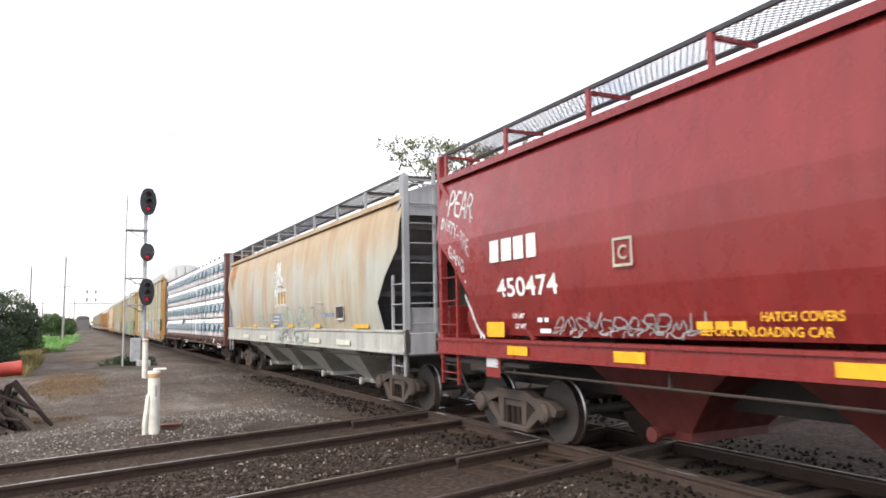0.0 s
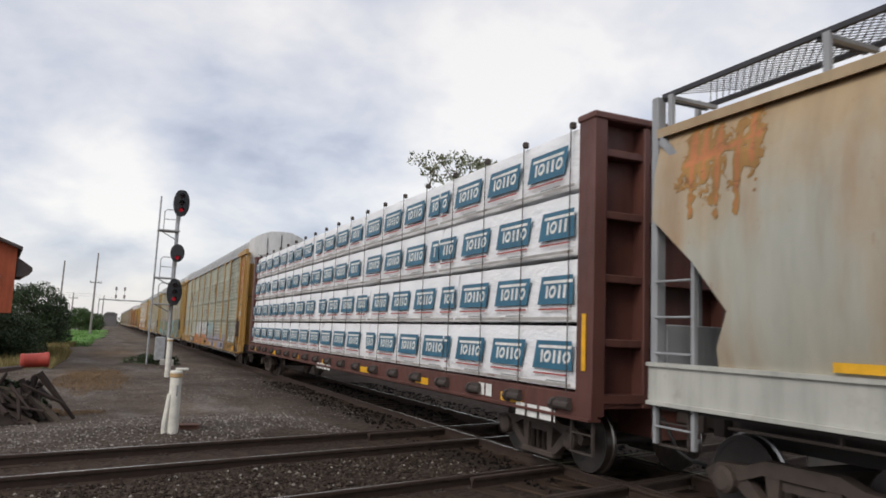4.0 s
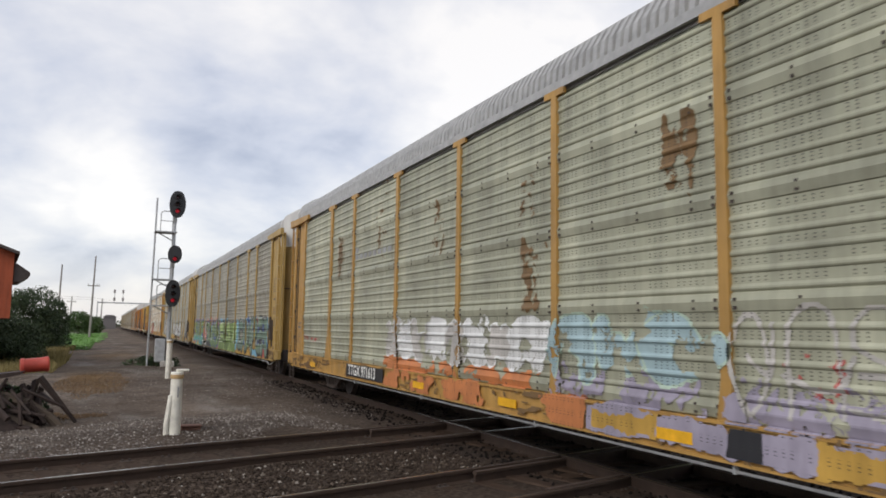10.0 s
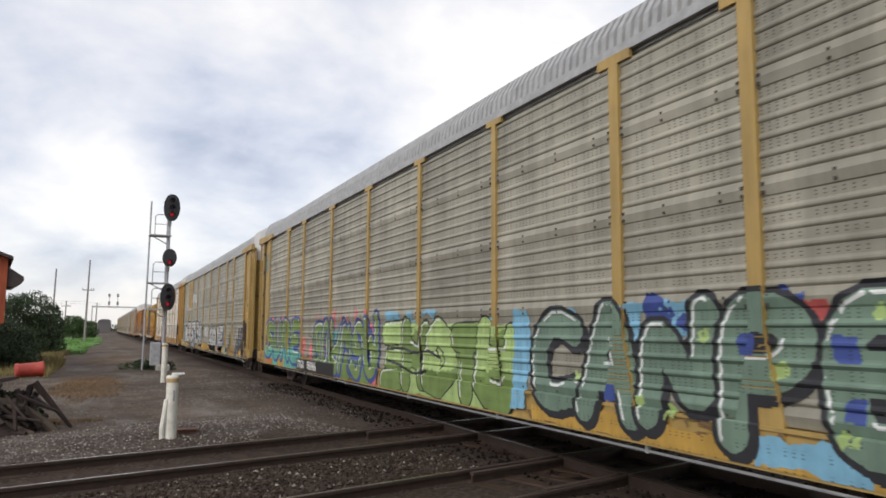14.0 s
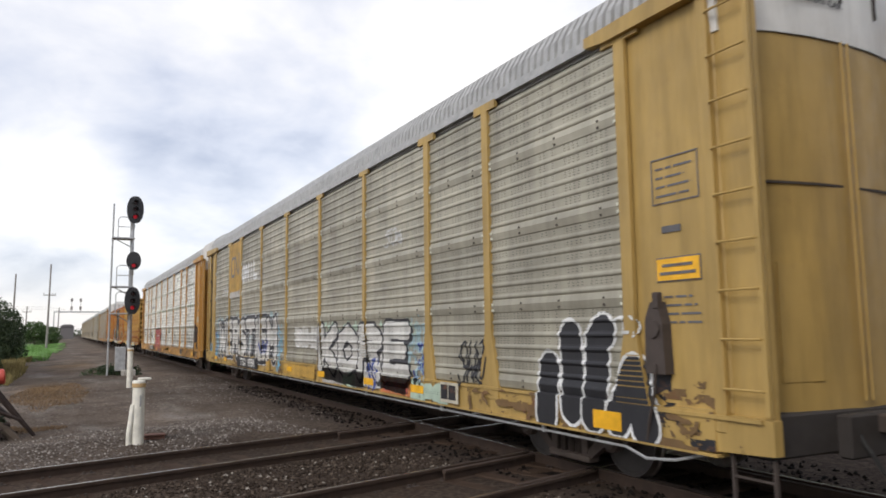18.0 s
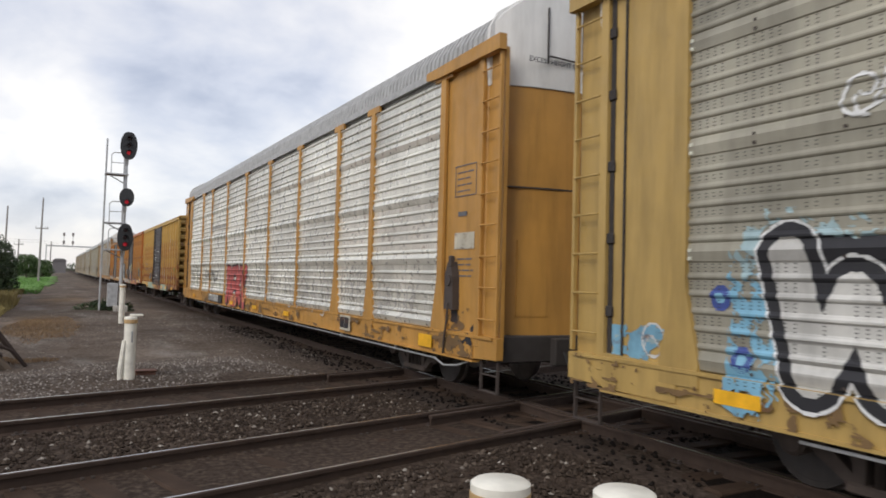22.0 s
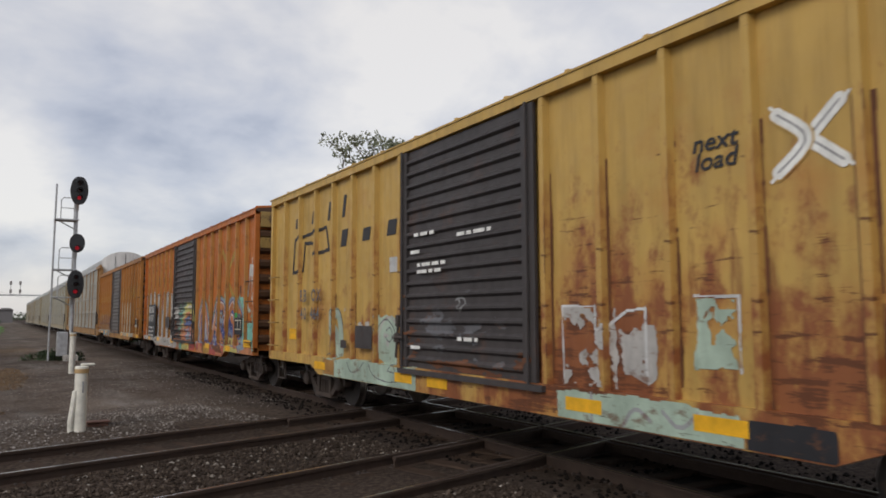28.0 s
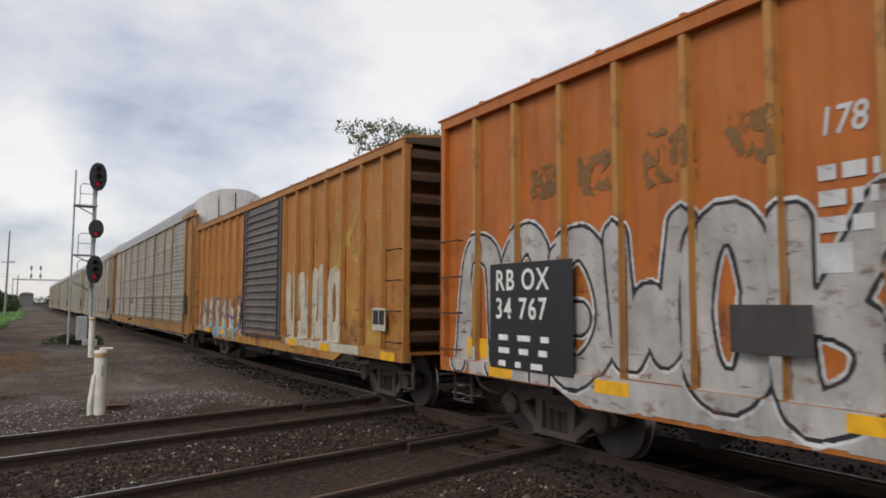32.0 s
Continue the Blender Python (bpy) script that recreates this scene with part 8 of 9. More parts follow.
flames = tuple(("ink_pink", strokes([[(a + 0.05, 1.8), (a + 0.09, 2.06 + 0.08 * (k % 3))]], 0.15, 0.06, k + 1)) for k, a in enumerate((14.4, 14.9, 15.6, 16.2, 16.7, 17.3, 18.3, 18.9)))
piece(c, S, 19.35, 14.25, 0.66, 2.06, (2, 7, 3, 5, 2, 0), ("ink_green",), "ink_blue", "ink_white", 0.25, 0.07, "green and blue graffiti forms on pink", None, 5, drop=0.06,
      extra=flames + (("ink_pink", patch(14.2, 15.1, 0.62, 1.85, 0.2, 4)), ("ink_pink", patch(17.6, 19.5, 0.95, 1.5, 0.3, 5)), ("ink_green", patch(14.6, 16.8, 0.60, 1.2, 0.15, 7)), ("ink_teal", patch(17.2, 17.85, 0.95, 1.75, 0.08, 6)), ("ink_pink", patch(15.6, 16.1, 1.2, 1.8, 0.12, 9))),
      over=(("ink_black", strokes([rounded([(20.3, 1.75), (19.4, 1.5), (18.4, 1.58), (17.0, 1.5), (15.9, 1.42), (14.3, 1.3)]), rounded([(20.3, 1.02), (18.9, 1.05), (17.6, 1.2), (16.6, 1.12), (15.2, 1.22)])], 0.02)),))
flames = tuple(("ink_pink", strokes([[(a + 0.05, 1.8), (a + 0.09, 2.08 + 0.07 * (k % 2))]], 0.14, 0.06, k + 1)) for k, a in enumerate((20.7, 21.4, 22.2, 23.0, 23.8, 24.4, 25.1)))
piece(c, S, 25.45, 20.8, 0.78, 2.12, "SURE", ("ink_green",), "ink_blue", "ink_white", 0.36, 0.075, "green graffiti forms with blue outlines over teal", None, 6, wild=0.08, low="ink_teal", split=1.12, drop=0.05,
      extra=flames + (("ink_teal", patch(20.5, 25.5, 0.58, 1.15, 0.08, 2)), ("ink_orange", patch(24.2, 25.6, 0.60, 0.78, 0.08, 3)), ("ink_gold", patch(22.6, 23.4, 0.62, 0.85, 0.06, 4)), ("ink_pink", patch(25.2, 25.62, 0.9, 1.3, 0.1, 5)), ("ink_pink", patch(19.9, 20.5, 1.05, 1.6, 0.12, 8))))
plate("number_board", c, -1.53, 17.2, 20.9, 0.60, 0.92, "black_paint", "black board with the car number")
stencil("car_number", "TTGX", 0.30, "white_paint", c, -1.545, 20.78, 0.67)
stencil("car_number", "986966", 0.33, "white_paint", c, -1.545, 19.72, 0.66)
ring = [[(25.72 + 0.30 * math.cos(a), 4.15 + 0.36 * math.sin(a)) for a in [radians(-50 + 280 * k / 18) for k in range(19)]]]
paint(c, lambda y, z: np.full(np.broadcast(y, z).shape, -1.446), (25.30, 26.12, 3.6, 4.7), [("ink_sage", strokes(ring, 0.15)), ("ink_sky", strokes([[(25.6, 3.98), (25.85, 4.32)], [(25.85, 3.98), (25.6, 4.32)]], 0.14))], "round blue-green painted emblem")
# autorack with silver pieces
c = RACKS[2]
fingers = [[[(3.22, 0.72), (3.2, 1.28)]], [[(2.72, 0.85), (2.78, 1.66)]], [[(2.35, 0.8), (2.3, 1.62), (2.2, 1.72)]], [[(1.95, 0.8), (1.7, 1.28)], [(1.7, 1.2), (1.55, 0.75)]]]
layers = [("ink_white", strokes([ln for q in fingers for ln in q], 0.46))] + [lay for q in fingers for lay in sprayed(q, 0.38, 0.032, "ink_white", "ink_black")]
paint(c, S, (1.2, 3.7, 0.60, 2.1), layers + [("ink_white", strokes([rounded([(2.0, 1.85), (1.85, 1.9), (1.9, 1.7), (1.75, 1.72)]), rounded([(1.72, 1.88), (1.6, 1.8), (1.68, 1.68)])], 0.03))], "black graffiti throw-up edged in white")
tag(c, S, 5.5, 4.75, 1.0, 1.6, (2, 6, 1), "ink_black", "black graffiti tag", 0.04, 3)
piece(c, S, 12.1, 7.15, 0.80, 1.90, "KORE", ("ink_silver",), "ink_black", None, 0.32, 0.055, "silver graffiti blocks with black outlines", None, 2, angular=True, wild=0.07, drop=0.06,
      extra=(("ink_mint", haze(7.0, 12.0, 1.5, 1.86, 0.2, 4, 0.0)), ("ink_haze", haze(6.4, 7.4, 0.7, 1.8, 0.3, 5, -0.05)), ("ink_silver", patch(7.3, 11.8, 0.66, 1.75, 0.06, 3)), ("ink_blue", haze(6.5, 6.9, 1.0, 1.5, 0.25, 6, -0.2))), over=(("ink_mint", patch(9.7, 10.4, 0.60, 0.85, 0.1, 2)), ("ink_blue", haze(8.6, 9.1, 0.64, 1.2, 0.1, 3, -0.1))))
piece(c, S, 14.1, 12.2, 1.36, 1.84, (1, 7, 6, 4), ("ink_silver",), "ink_white", None, 0.17, 0.02, "small silver graffiti forms", None, 6, angular=True)
piece(c, S, 24.2, 15.9, 0.92, 2.22, "WERSTIEM", ("ink_silver",), "ink_black", None, 0.34, 0.11, "silver graffiti forms on black", None, 9, angular=True, wild=0.06, halo="ink_white",
      extra=(("ink_haze", haze(15.9, 24.6, 1.9, 2.25, 0.25, 4, 0.0)), ("ink_sky", haze(14.6, 15.7, 0.7, 1.8, 0.35, 5, -0.02)), ("ink_sky", haze(24.4, 25.2, 0.7, 1.8, 0.3, 7, 0.0)), ("ink_black", patch(15.9, 24.1, 1.0, 2.2, 0.05, 3))),
      over=(("ink_blue", haze(17.0, 18.0, 1.2, 1.45, 0.2, 3, -0.1)), ("ink_haze", haze(19.0, 19.3, 1.2, 1.6, 0.12, 4, 0.0)), ("ink_gold", patch(16.45, 16.9, 0.62, 0.9, 0.03, 5))), cells=(24.3, 22.85, 21.85, 20.7, 19.65, 18.55, 17.95, 17.0, 15.85))
paint(c, S, (5.2, 15.4, 0.6, 0.97), [("ink_pale", patch(9.2, 11.7, 0.62, 0.92, 0.06, 2, 1.0, 0.6)), ("ink_mint", patch(5.8, 7.0, 0.62, 0.92, 0.1, 3)), ("ink_mint", patch(9.9, 10.5, 0.60, 0.86, 0.1, 4)), ("ink_orange", patch(7.08, 8.36, 0.62, 0.92, 0.01)),
                                     ("ink_red", patch(7.92, 8.22, 0.66, 0.88, 0.01)), ("ink_red", patch(7.56, 7.84, 0.66, 0.88, 0.01)), ("ink_red", patch(7.2, 7.48, 0.66, 0.88, 0.01)), ("ink_gold", patch(12.3, 15.0, 0.62, 0.92, 0.04, 6))], "painted sill patches")
for a in (6.58, 8.72, 11.6, 14.2, 22.6, 24.4):
    tape(c, a, a + 0.48, 0.71, 0.84)
paint(c, lambda y, z: np.full(np.broadcast(y, z).shape, -1.500), (20.60, 22.40, 2.95, 4.95),
      [("ink_gold", patch(20.62, 22.38, 2.98, 4.95, 0.0)), ("ink_slate", strokes([rounded([(21.62, 4.42), (22.05, 4.42), (22.12, 4.30), (22.12, 3.88), (22.05, 3.76), (21.66, 3.76), (21.58, 3.86), (21.58, 4.34), (21.50, 4.44), (21.40, 4.36), (21.08, 3.84), (20.98, 3.78), (20.92, 3.9), (20.92, 4.5)], 1)], 0.10)), ("ink_pale", patch(20.62, 22.38, 2.98, 3.2, 0.04, 3))],
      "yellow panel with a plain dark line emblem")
piece(c, S, 20.5, 18.35, 3.42, 4.06, "GNIL", ("ink_white",), None, None, 0.20, 0.0, "white block graffiti letters", None, 3, angular=True, fade=0.5)
tag(c, S, 18.3, 17.5, 3.3, 3.9, (1, 4, 3), "ink_pale", "pale scrawled graffiti tag", 0.03, 15)
plate("number_board", c, -1.53, 17.95, 20.8, 0.60, 0.93, "black_paint", "black board with the car number")
stencil("car_number", "TTGX", 0.33, "white_paint", c, -1.538, 20.3, 0.66)
stencil("car_number", "979591", 0.34, "white_paint", c, -1.538, 19.2, 0.66)
tag(c, S, 8.3, 7.5, 3.35, 3.65, (1, 7, 5), "ink_white", "white scrawled graffiti tag", 0.04, 5)
tag(c, S, 23.8, 22.7, 3.1, 3.5, (2, 0, 7, 4), "ink_white", "white scrawled graffiti tag", 0.03, 8)
# autorack with silver panels
c = RACKS[3]
piece(c, S, 17.35, 14.45, 0.66, 2.0, "REKY", ("ink_red",), "ink_black", None, 0.30, 0.05, "red graffiti letters with black outlines", None, 5, angular=True, drop=0.05, lean=-0.1,
      over=(("ink_salmon", flecks(14.5, 17.3, 0.7, 1.3, 4, -0.3, 0.5, 1.0)),))
for a, b, z0, z1, o, s in ((4.4, 2.7, 1.1, 1.6, (9, 1, 2, 4, 3), 1), (6.2, 4.75, 1.05, 1.85, (2, 0, 8, 1), 2), (9.1, 6.9, 0.95, 1.7, (9, 8, 0, 6, 4), 3), (14.6, 12.5, 1.05, 1.95, (5, 2, 3, 1), 4), (12.3, 9.5, 1.0, 1.8, (6, 2, 5, 8, 7), 5)):
    tag(c, S, a, b, z0, z1, o, "ink_pale", "pale scrawled graffiti tag", 0.032, s)
for a, b, z0, z1, o, s in ((24.9, 22.0, 1.2, 2.0, (1, 9, 6, 0), 6), (22.0, 19.0, 1.45, 1.85, (4, 1, 3, 7, 9, 2, 8), 7)):
    tag(c, S, a, b, z0, z1, o, "ink_black", "black scrawled graffiti tag", 0.03, s)
plate("number_board", c, -1.527, 18.0, 20.55, 0.64, 0.92, "black_paint", "black board with the car number")
stencil("car_number", "ETTX 703593", 0.33, "white_paint", c, -1.535, 20.4, 0.68)
for k in range(8):
    plate("owner_mark", c, -1.466, 20.6 - 0.31 * k - 0.20, 20.6 - 0.31 * k, 3.36, 3.54 + (0.12 if k == 0 else 0.0), "ink_grey", "grey block of the owner's mark")
# scrawls on the plated bays and grime along the sills
FLAT = lambda y, z: np.full(np.broadcast(y, z).shape, -1.4475)
c = RACKS[0]
paint(c, FLAT, (25.35, 26.25, 0.98, 2.1), [("ink_slate", strokes([rounded([(26.0, 1.3), (25.85, 1.6), (25.6, 1.62), (25.55, 1.35), (25.75, 1.25), (25.9, 1.42), (25.7, 1.5)]), rounded([(25.9, 1.2), (25.7, 1.05), (25.62, 1.22)]), [(25.5, 1.1), (25.46, 1.25), (25.4, 1.12)]], 0.022)), ("ink_grey", haze(25.7, 26.0, 1.7, 1.85, 0.1, 3, -0.1))], "dark doodled graffiti scrawl")
bars("chalk_mark", "ink_slate", c, -1.449, 25.95, 1.92, 0.5, 2, 0.11, 0.055, seed=81, gap=0.05)
paint(c, S, (23.3, 25.2, 1.2, 1.7), [("ink_red", haze(23.6, 24.4, 1.42, 1.46, 0.09, 4, -0.1)), ("ink_red", haze(24.6, 25.0, 1.46, 1.5, 0.09, 6, -0.1))], "faint red graffiti smudges")
c = RACKS[2]
paint(c, FLAT, (25.2, 26.3, 0.98, 1.6), [("ink_sky", patch(25.2, 26.3, 1.0, 1.32, 0.16, 3, 1.0, 0.2)), ("ink_haze", patch(25.2, 26.3, 1.15, 1.25, 0.1, 5)), ("ink_white", strokes([[(25.7 + 0.15 * math.cos(a), 1.2 + 0.17 * math.sin(a)) for a in [0.35 * k for k in range(19)]], rounded([(25.82, 1.12), (25.74, 1.28), (25.62, 1.14)])], 0.022))], "sky blue graffiti waves with a white ring")
paint(c, S, (23.9, 25.2, 0.95, 1.9), [("ink_blue", strokes([[(24.86 + 0.06 * math.cos(a), 1.66 + 0.07 * math.sin(a)) for a in [0.5 * k for k in range(14)]], [(24.62 + 0.06 * math.cos(a), 1.12 + 0.07 * math.sin(a)) for a in [0.5 * k for k in range(14)]]], 0.10)), ("ink_sky", strokes([[(24.86, 1.66), (24.87, 1.66)], [(24.62, 1.12), (24.63, 1.12)]], 0.10))], "blue ring graffiti dots")
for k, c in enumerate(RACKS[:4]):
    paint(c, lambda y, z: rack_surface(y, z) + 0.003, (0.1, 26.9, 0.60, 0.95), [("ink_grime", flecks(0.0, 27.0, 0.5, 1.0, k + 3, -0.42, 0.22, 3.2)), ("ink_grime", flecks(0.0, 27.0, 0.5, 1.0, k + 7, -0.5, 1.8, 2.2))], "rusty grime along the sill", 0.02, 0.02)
# print, notices and reflectors that every autorack carries
for k, c in enumerate(RACKS[:4]):
    stencil("end_notice", "EXCESS HEIGHT CAR", 0.105, "ink_black", c, 0, 0, 0).matrix_basis = Matrix.Translation((-0.98, 0.10, 4.93)) @ Matrix(((0, -1, 0, 0), (1, 0, 0, 0), (0, 0, 1, 0), (0, 0, 0, 1)))
    rim = Shape()
    for a in ((0.72, 1.36, 3.02, 3.035), (0.72, 1.36, 3.485, 3.50), (0.72, 0.735, 3.035, 3.485), (1.345, 1.36, 3.035, 3.485)):
        rim.box(-1.448, -1.444, *a)
    part("print_frame", rim, "ink_slate", c, "thin dark frame round small print")
    bars("data_print", "ink_slate", c, -1.446, 1.30, 3.40, 0.5, 4, 0.095, 0.022, seed=k + 20, gap=0.03)
    plate("data_print", c, -1.446, 0.98, 1.24, 2.72, 2.79, "ink_slate")
    bars("data_print", "ink_slate", c, -1.446, 1.25, 2.08, 0.5, 4, 0.085, 0.022, seed=k + 30, gap=0.03)
    b = plate("notice_plate", c, -1.446, 0.74, 1.34, 2.22, 2.47, "ink_slate" if k in (1, 2) else "ink_cream", "small printed notice plate")
    if k in (1, 2):
        part("notice_field", Shape().box(-1.458, -1.452, 0.755, 1.325, 2.235, 2.455), "ink_gold" if k == 1 else "yellow_tape", b)
        part("notice_line", Shape().box(-1.464, -1.459, 0.84, 1.24, 2.37, 2.40), "ink_slate", b)
        part("notice_line", Shape().box(-1.464, -1.459, 0.80, 1.28, 2.29, 2.32), "ink_slate", b)
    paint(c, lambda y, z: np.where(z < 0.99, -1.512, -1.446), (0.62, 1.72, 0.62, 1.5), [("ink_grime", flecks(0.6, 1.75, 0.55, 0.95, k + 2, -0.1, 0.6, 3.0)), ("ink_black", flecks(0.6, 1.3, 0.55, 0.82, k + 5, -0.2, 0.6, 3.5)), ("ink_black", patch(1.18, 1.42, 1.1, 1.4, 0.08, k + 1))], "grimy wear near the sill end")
    for a in (9.7, 13.0, 16.2, 23.6) if k in (0, 3) else ():
        tape(c, a, a + 0.5, 0.68, 0.80)
    if k == 1:
        continue
    bx = plate("data_panel", c, -1.527, 5.42, 5.98, 0.64, 0.95, "ink_cream", "black and white inspection panel")
    for a in (5.61, 5.87):
        part("panel_field", Shape().box(-1.540, -1.533, a, a + 0.22, 0.69, 0.91), "ink_black", bx)
    plate("jack_plate", c, -1.527, 1.9, 2.35, 0.66, 0.86, "yellow_tape", "bright yellow sill plate")
# yellow boxcar
c, B = box_a, box_surface
for word, a, z in (("next", 4.44, 3.235), ("load", 4.42, 3.065), ("any", 2.66, 3.255), ("road", 2.69, 3.065)):
    stencil("slogan", word, 0.23, "black_paint", c, -1.56, a, z, italic=0.2, stretch=1.15)
bend = rounded([(3.58, 3.39), (3.38, 3.24), (3.33, 3.155), (3.38, 3.07), (3.58, 2.92)], 2)
arms = [[(3.27, 3.20), (3.06, 3.39)], [(3.27, 3.11), (3.05, 2.93)]]
barbs = [[(y - 0.075, z + 0.05 * s), (y + 0.065, z - 0.075 * s)] for y, z, s in ((3.57, 3.385, -1), (3.58, 2.925, 1), (3.06, 3.385, 1), (3.055, 2.935, -1))]
paint(c, B, (2.85, 3.75, 2.78, 3.55), [("white_paint", strokes(arms, 0.115)), ("box_yellow", strokes([bend], 0.15)), ("white_paint", strokes([bend], 0.115)), ("white_paint", strokes(barbs, 0.03)), ("ink_slate", strokes([bend, *arms], 0.013))], "white crossed arrow emblem with dark centre lines", 0.009, 0.007)
for k, (a, z, w, h) in enumerate(((14.95, 3.64, 0.22, 0.20), (14.0, 3.64, 0.28, 0.22), (13.15, 3.62, 0.11, 0.34), (12.45, 3.60, 0.13, 0.40), (12.5, 3.06, 0.27, 0.30), (11.55, 3.08, 0.30, 0.22), (10.6, 3.08, 0.32, 0.24))):
    paint(c, B, (a - w - 0.1, a + 0.02, z, z + h), [("black_paint", lambda y, q, a=a, z=z, w=w: (y < a - (q - z) * 0.25) & (y > a - w - (q - z) * 0.25))], "black slanted block of the owner's mark", 0.014, 0.010)
paint(c, B, (12.6, 15.4, 2.6, 3.7), [("black_paint", strokes([[(15.05, 2.70), (14.95, 3.40), (13.2, 3.50), (13.05, 3.05), (13.75, 3.02), (13.85, 3.25), (14.35, 3.28), (14.45, 2.72), (15.05, 2.70)]], 0.07))], "black outlined emblem")
stencil("car_number", "RB  OX", 0.34, "ink_slate", c, -1.645, 14.4, 2.08, spacing=1.2, stretch=0.9)
stencil("car_number", "40  464", 0.34, "ink_slate", c, -1.645, 14.35, 1.72, spacing=1.1, stretch=0.9)
plate("reflector", c, -1.56, 14.76, 15.22, 1.30, 1.52, "yellow_tape", "yellow reflector panel")
for a in (13.0, 9.6, 8.6, 5.6, 3.9, 1.6):
    tape(c, a, a + 0.55, 0.78, 0.92, -1.637)
paint(c, B, (0.15, 6.6, 0.68, 3.6), [
                                    ("ink_rust", seams(0.2, 6.5, 1.03, 3.4, 3, 0.016)), ("ink_mint", patch(3.94, 6.3, 0.66, 0.99, 0.05, 3)), ("ink_pale", patch(5.45, 6.24, 1.05, 1.86, 0.07, 5, 1.3, 0.15)), ("ink_pale", patch(4.95, 5.4, 1.2, 1.85, 0.1, 6, 1.3, 0.0)), ("ink_mint", patch(4.05, 4.42, 1.35, 1.9, 0.08, 7, 1.2, -0.05)),
                                    ("ink_white", strokes([[(6.25, 1.04), (6.27, 1.88), (5.75, 1.88), (5.75, 1.5)], [(5.72, 1.2), (5.7, 1.6), (5.3, 1.82), (5.05, 1.85), (5.05, 1.2)], [(4.46, 1.95), (4.0, 1.94), (4.0, 1.3)]], 0.025, 0.012)),
                                    ("ink_grey", strokes([rounded([(5.3, 0.72), (5.15, 0.92), (4.95, 0.8)]), rounded([(4.8, 0.9), (4.6, 0.74), (4.4, 0.92)]), [(5.75, 0.7), (5.75, 0.98)]], 0.04)), ("ink_black", patch(3.16, 3.92, 0.66, 0.93, 0.02, 4))],
      "rust scrapes and pale graffiti remains", 0.014, 0.010)
plate("sticker", c, -1.56, 1.62, 1.80, 1.76, 1.91, "ink_signgreen", "bright green square sticker")
rim = plate("data_panel", c, -1.56, 2.18, 2.66, 1.18, 1.48, "ink_cream", "black inspection panel with a white rim")
part("panel_field", Shape().box(-1.572, -1.566, along(c, 2.215), along(c, 2.625), 1.225, 1.445), "ink_black", rim)
for a in (2.24, 2.435):
    part("panel_line", Shape().box(-1.578, -1.573, along(c, a), along(c, a + 0.165), 1.31, 1.425), "ink_slate", rim)
plate("field_plate", c, -1.56, 2.38, 2.62, 1.55, 1.71, "ink_slate", "dark square of old paint")
plate("field_plate", c, -1.56, 2.12, 2.37, 1.55, 1.71, "ink_bluegrey", "blue-grey square of old paint")
plate("reflector", c, -1.56, 0.48, 0.94, 1.39, 1.585, "ink_tan", "faded tan reflector panel")
bars("car_class", "ink_faded", c, -1.56, 0.98, 1.27, 0.45, 1, 0.2, 0.13, "faded print above the sill", 5, 0.04)
paint(c, B, (0.3, 2.4, 1.2, 3.4), [("ink_pale", flecks(1.25, 1.75, 1.42, 1.62, 4, -0.42, 0.6, 4.5)), ("ink_faded", flecks(1.3, 2.1, 2.0, 2.4, 9, -0.3, 0.7, 1.8)), ("ink_faded", flecks(1.4, 1.8, 3.05, 3.3, 12, -0.2, 0.6, 1.8))], "scuffed pale paint and rust scrapes", 0.014, 0.010)
plate("door_plate", c, -1.645, 10.96, 11.62, 1.24, 1.62, "door_dark", "dark square plate")
plate("door_plate", c, -1.645, 12.0, 12.25, 1.22, 1.36, "door_dark", "small dark plate")
plate("paper_notice", c, -1.56, 10.18, 10.48, 2.48, 2.72, "ink_white", "white paper notice")
figure = [rounded([(12.55, 1.1), (12.6, 1.45), (12.85, 1.6), (12.8, 1.82), (12.55, 1.85), (12.45, 1.6), (12.4, 1.15)])]
eye = [rounded([(10.9, 1.2), (10.85, 1.6), (10.5, 1.82), (10.15, 1.6), (10.1, 1.3)])]
paint(c, B, (9.2, 14.2, 0.66, 2.4), [("ink_rust", seams(10.0, 14.2, 1.03, 2.2, 5, 0.007)), 
                                    ("ink_mint", patch(9.5, 13.1, 0.66, 1.02, 0.05, 2)), ("ink_mint", patch(10.1, 10.9, 1.05, 1.75, 0.10, 3)), ("ink_mint", strokes(figure, 0.2)), ("ink_pale", flecks(10.9, 12.4, 1.4, 1.9, 6, -0.2, 1.0, 1.4)),
                                    ("ink_tan", patch(12.55, 13.08, 0.70, 0.99, 0.01)), ("ink_pale", strokes(eye, 0.04)), ("ink_slate", strokes([[(q[0] + 0.12, q[1] - 0.04) for q in eye[0]], rounded([(10.6, 1.55), (10.45, 1.62), (10.35, 1.45), (10.5, 1.35), (10.62, 1.45)])], 0.022)),
                                    ("ink_slate", strokes([rounded([(13.1, 1.05), (12.9, 1.12), (12.6, 1.06), (12.45, 0.95)]), rounded([(12.0, 1.0), (11.85, 0.8), (11.5, 0.85), (11.3, 1.0)]), rounded([(11.1, 1.0), (10.95, 0.8), (10.4, 0.74), (10.05, 0.78)]), [(10.4, 0.92), (10.1, 0.9), (10.25, 1.05), (10.4, 0.92)], rounded([(12.8, 1.2), (12.66, 1.5), (12.95, 1.66), (12.84, 1.9), (12.5, 1.93), (12.35, 1.62)])], 0.018)),
                                    ("ink_pale", strokes([[(q[0] - 0.03, q[1] + 0.02) for q in figure[0]]], 0.02))], "pale green graffiti remains and rust", 0.014, 0.010)
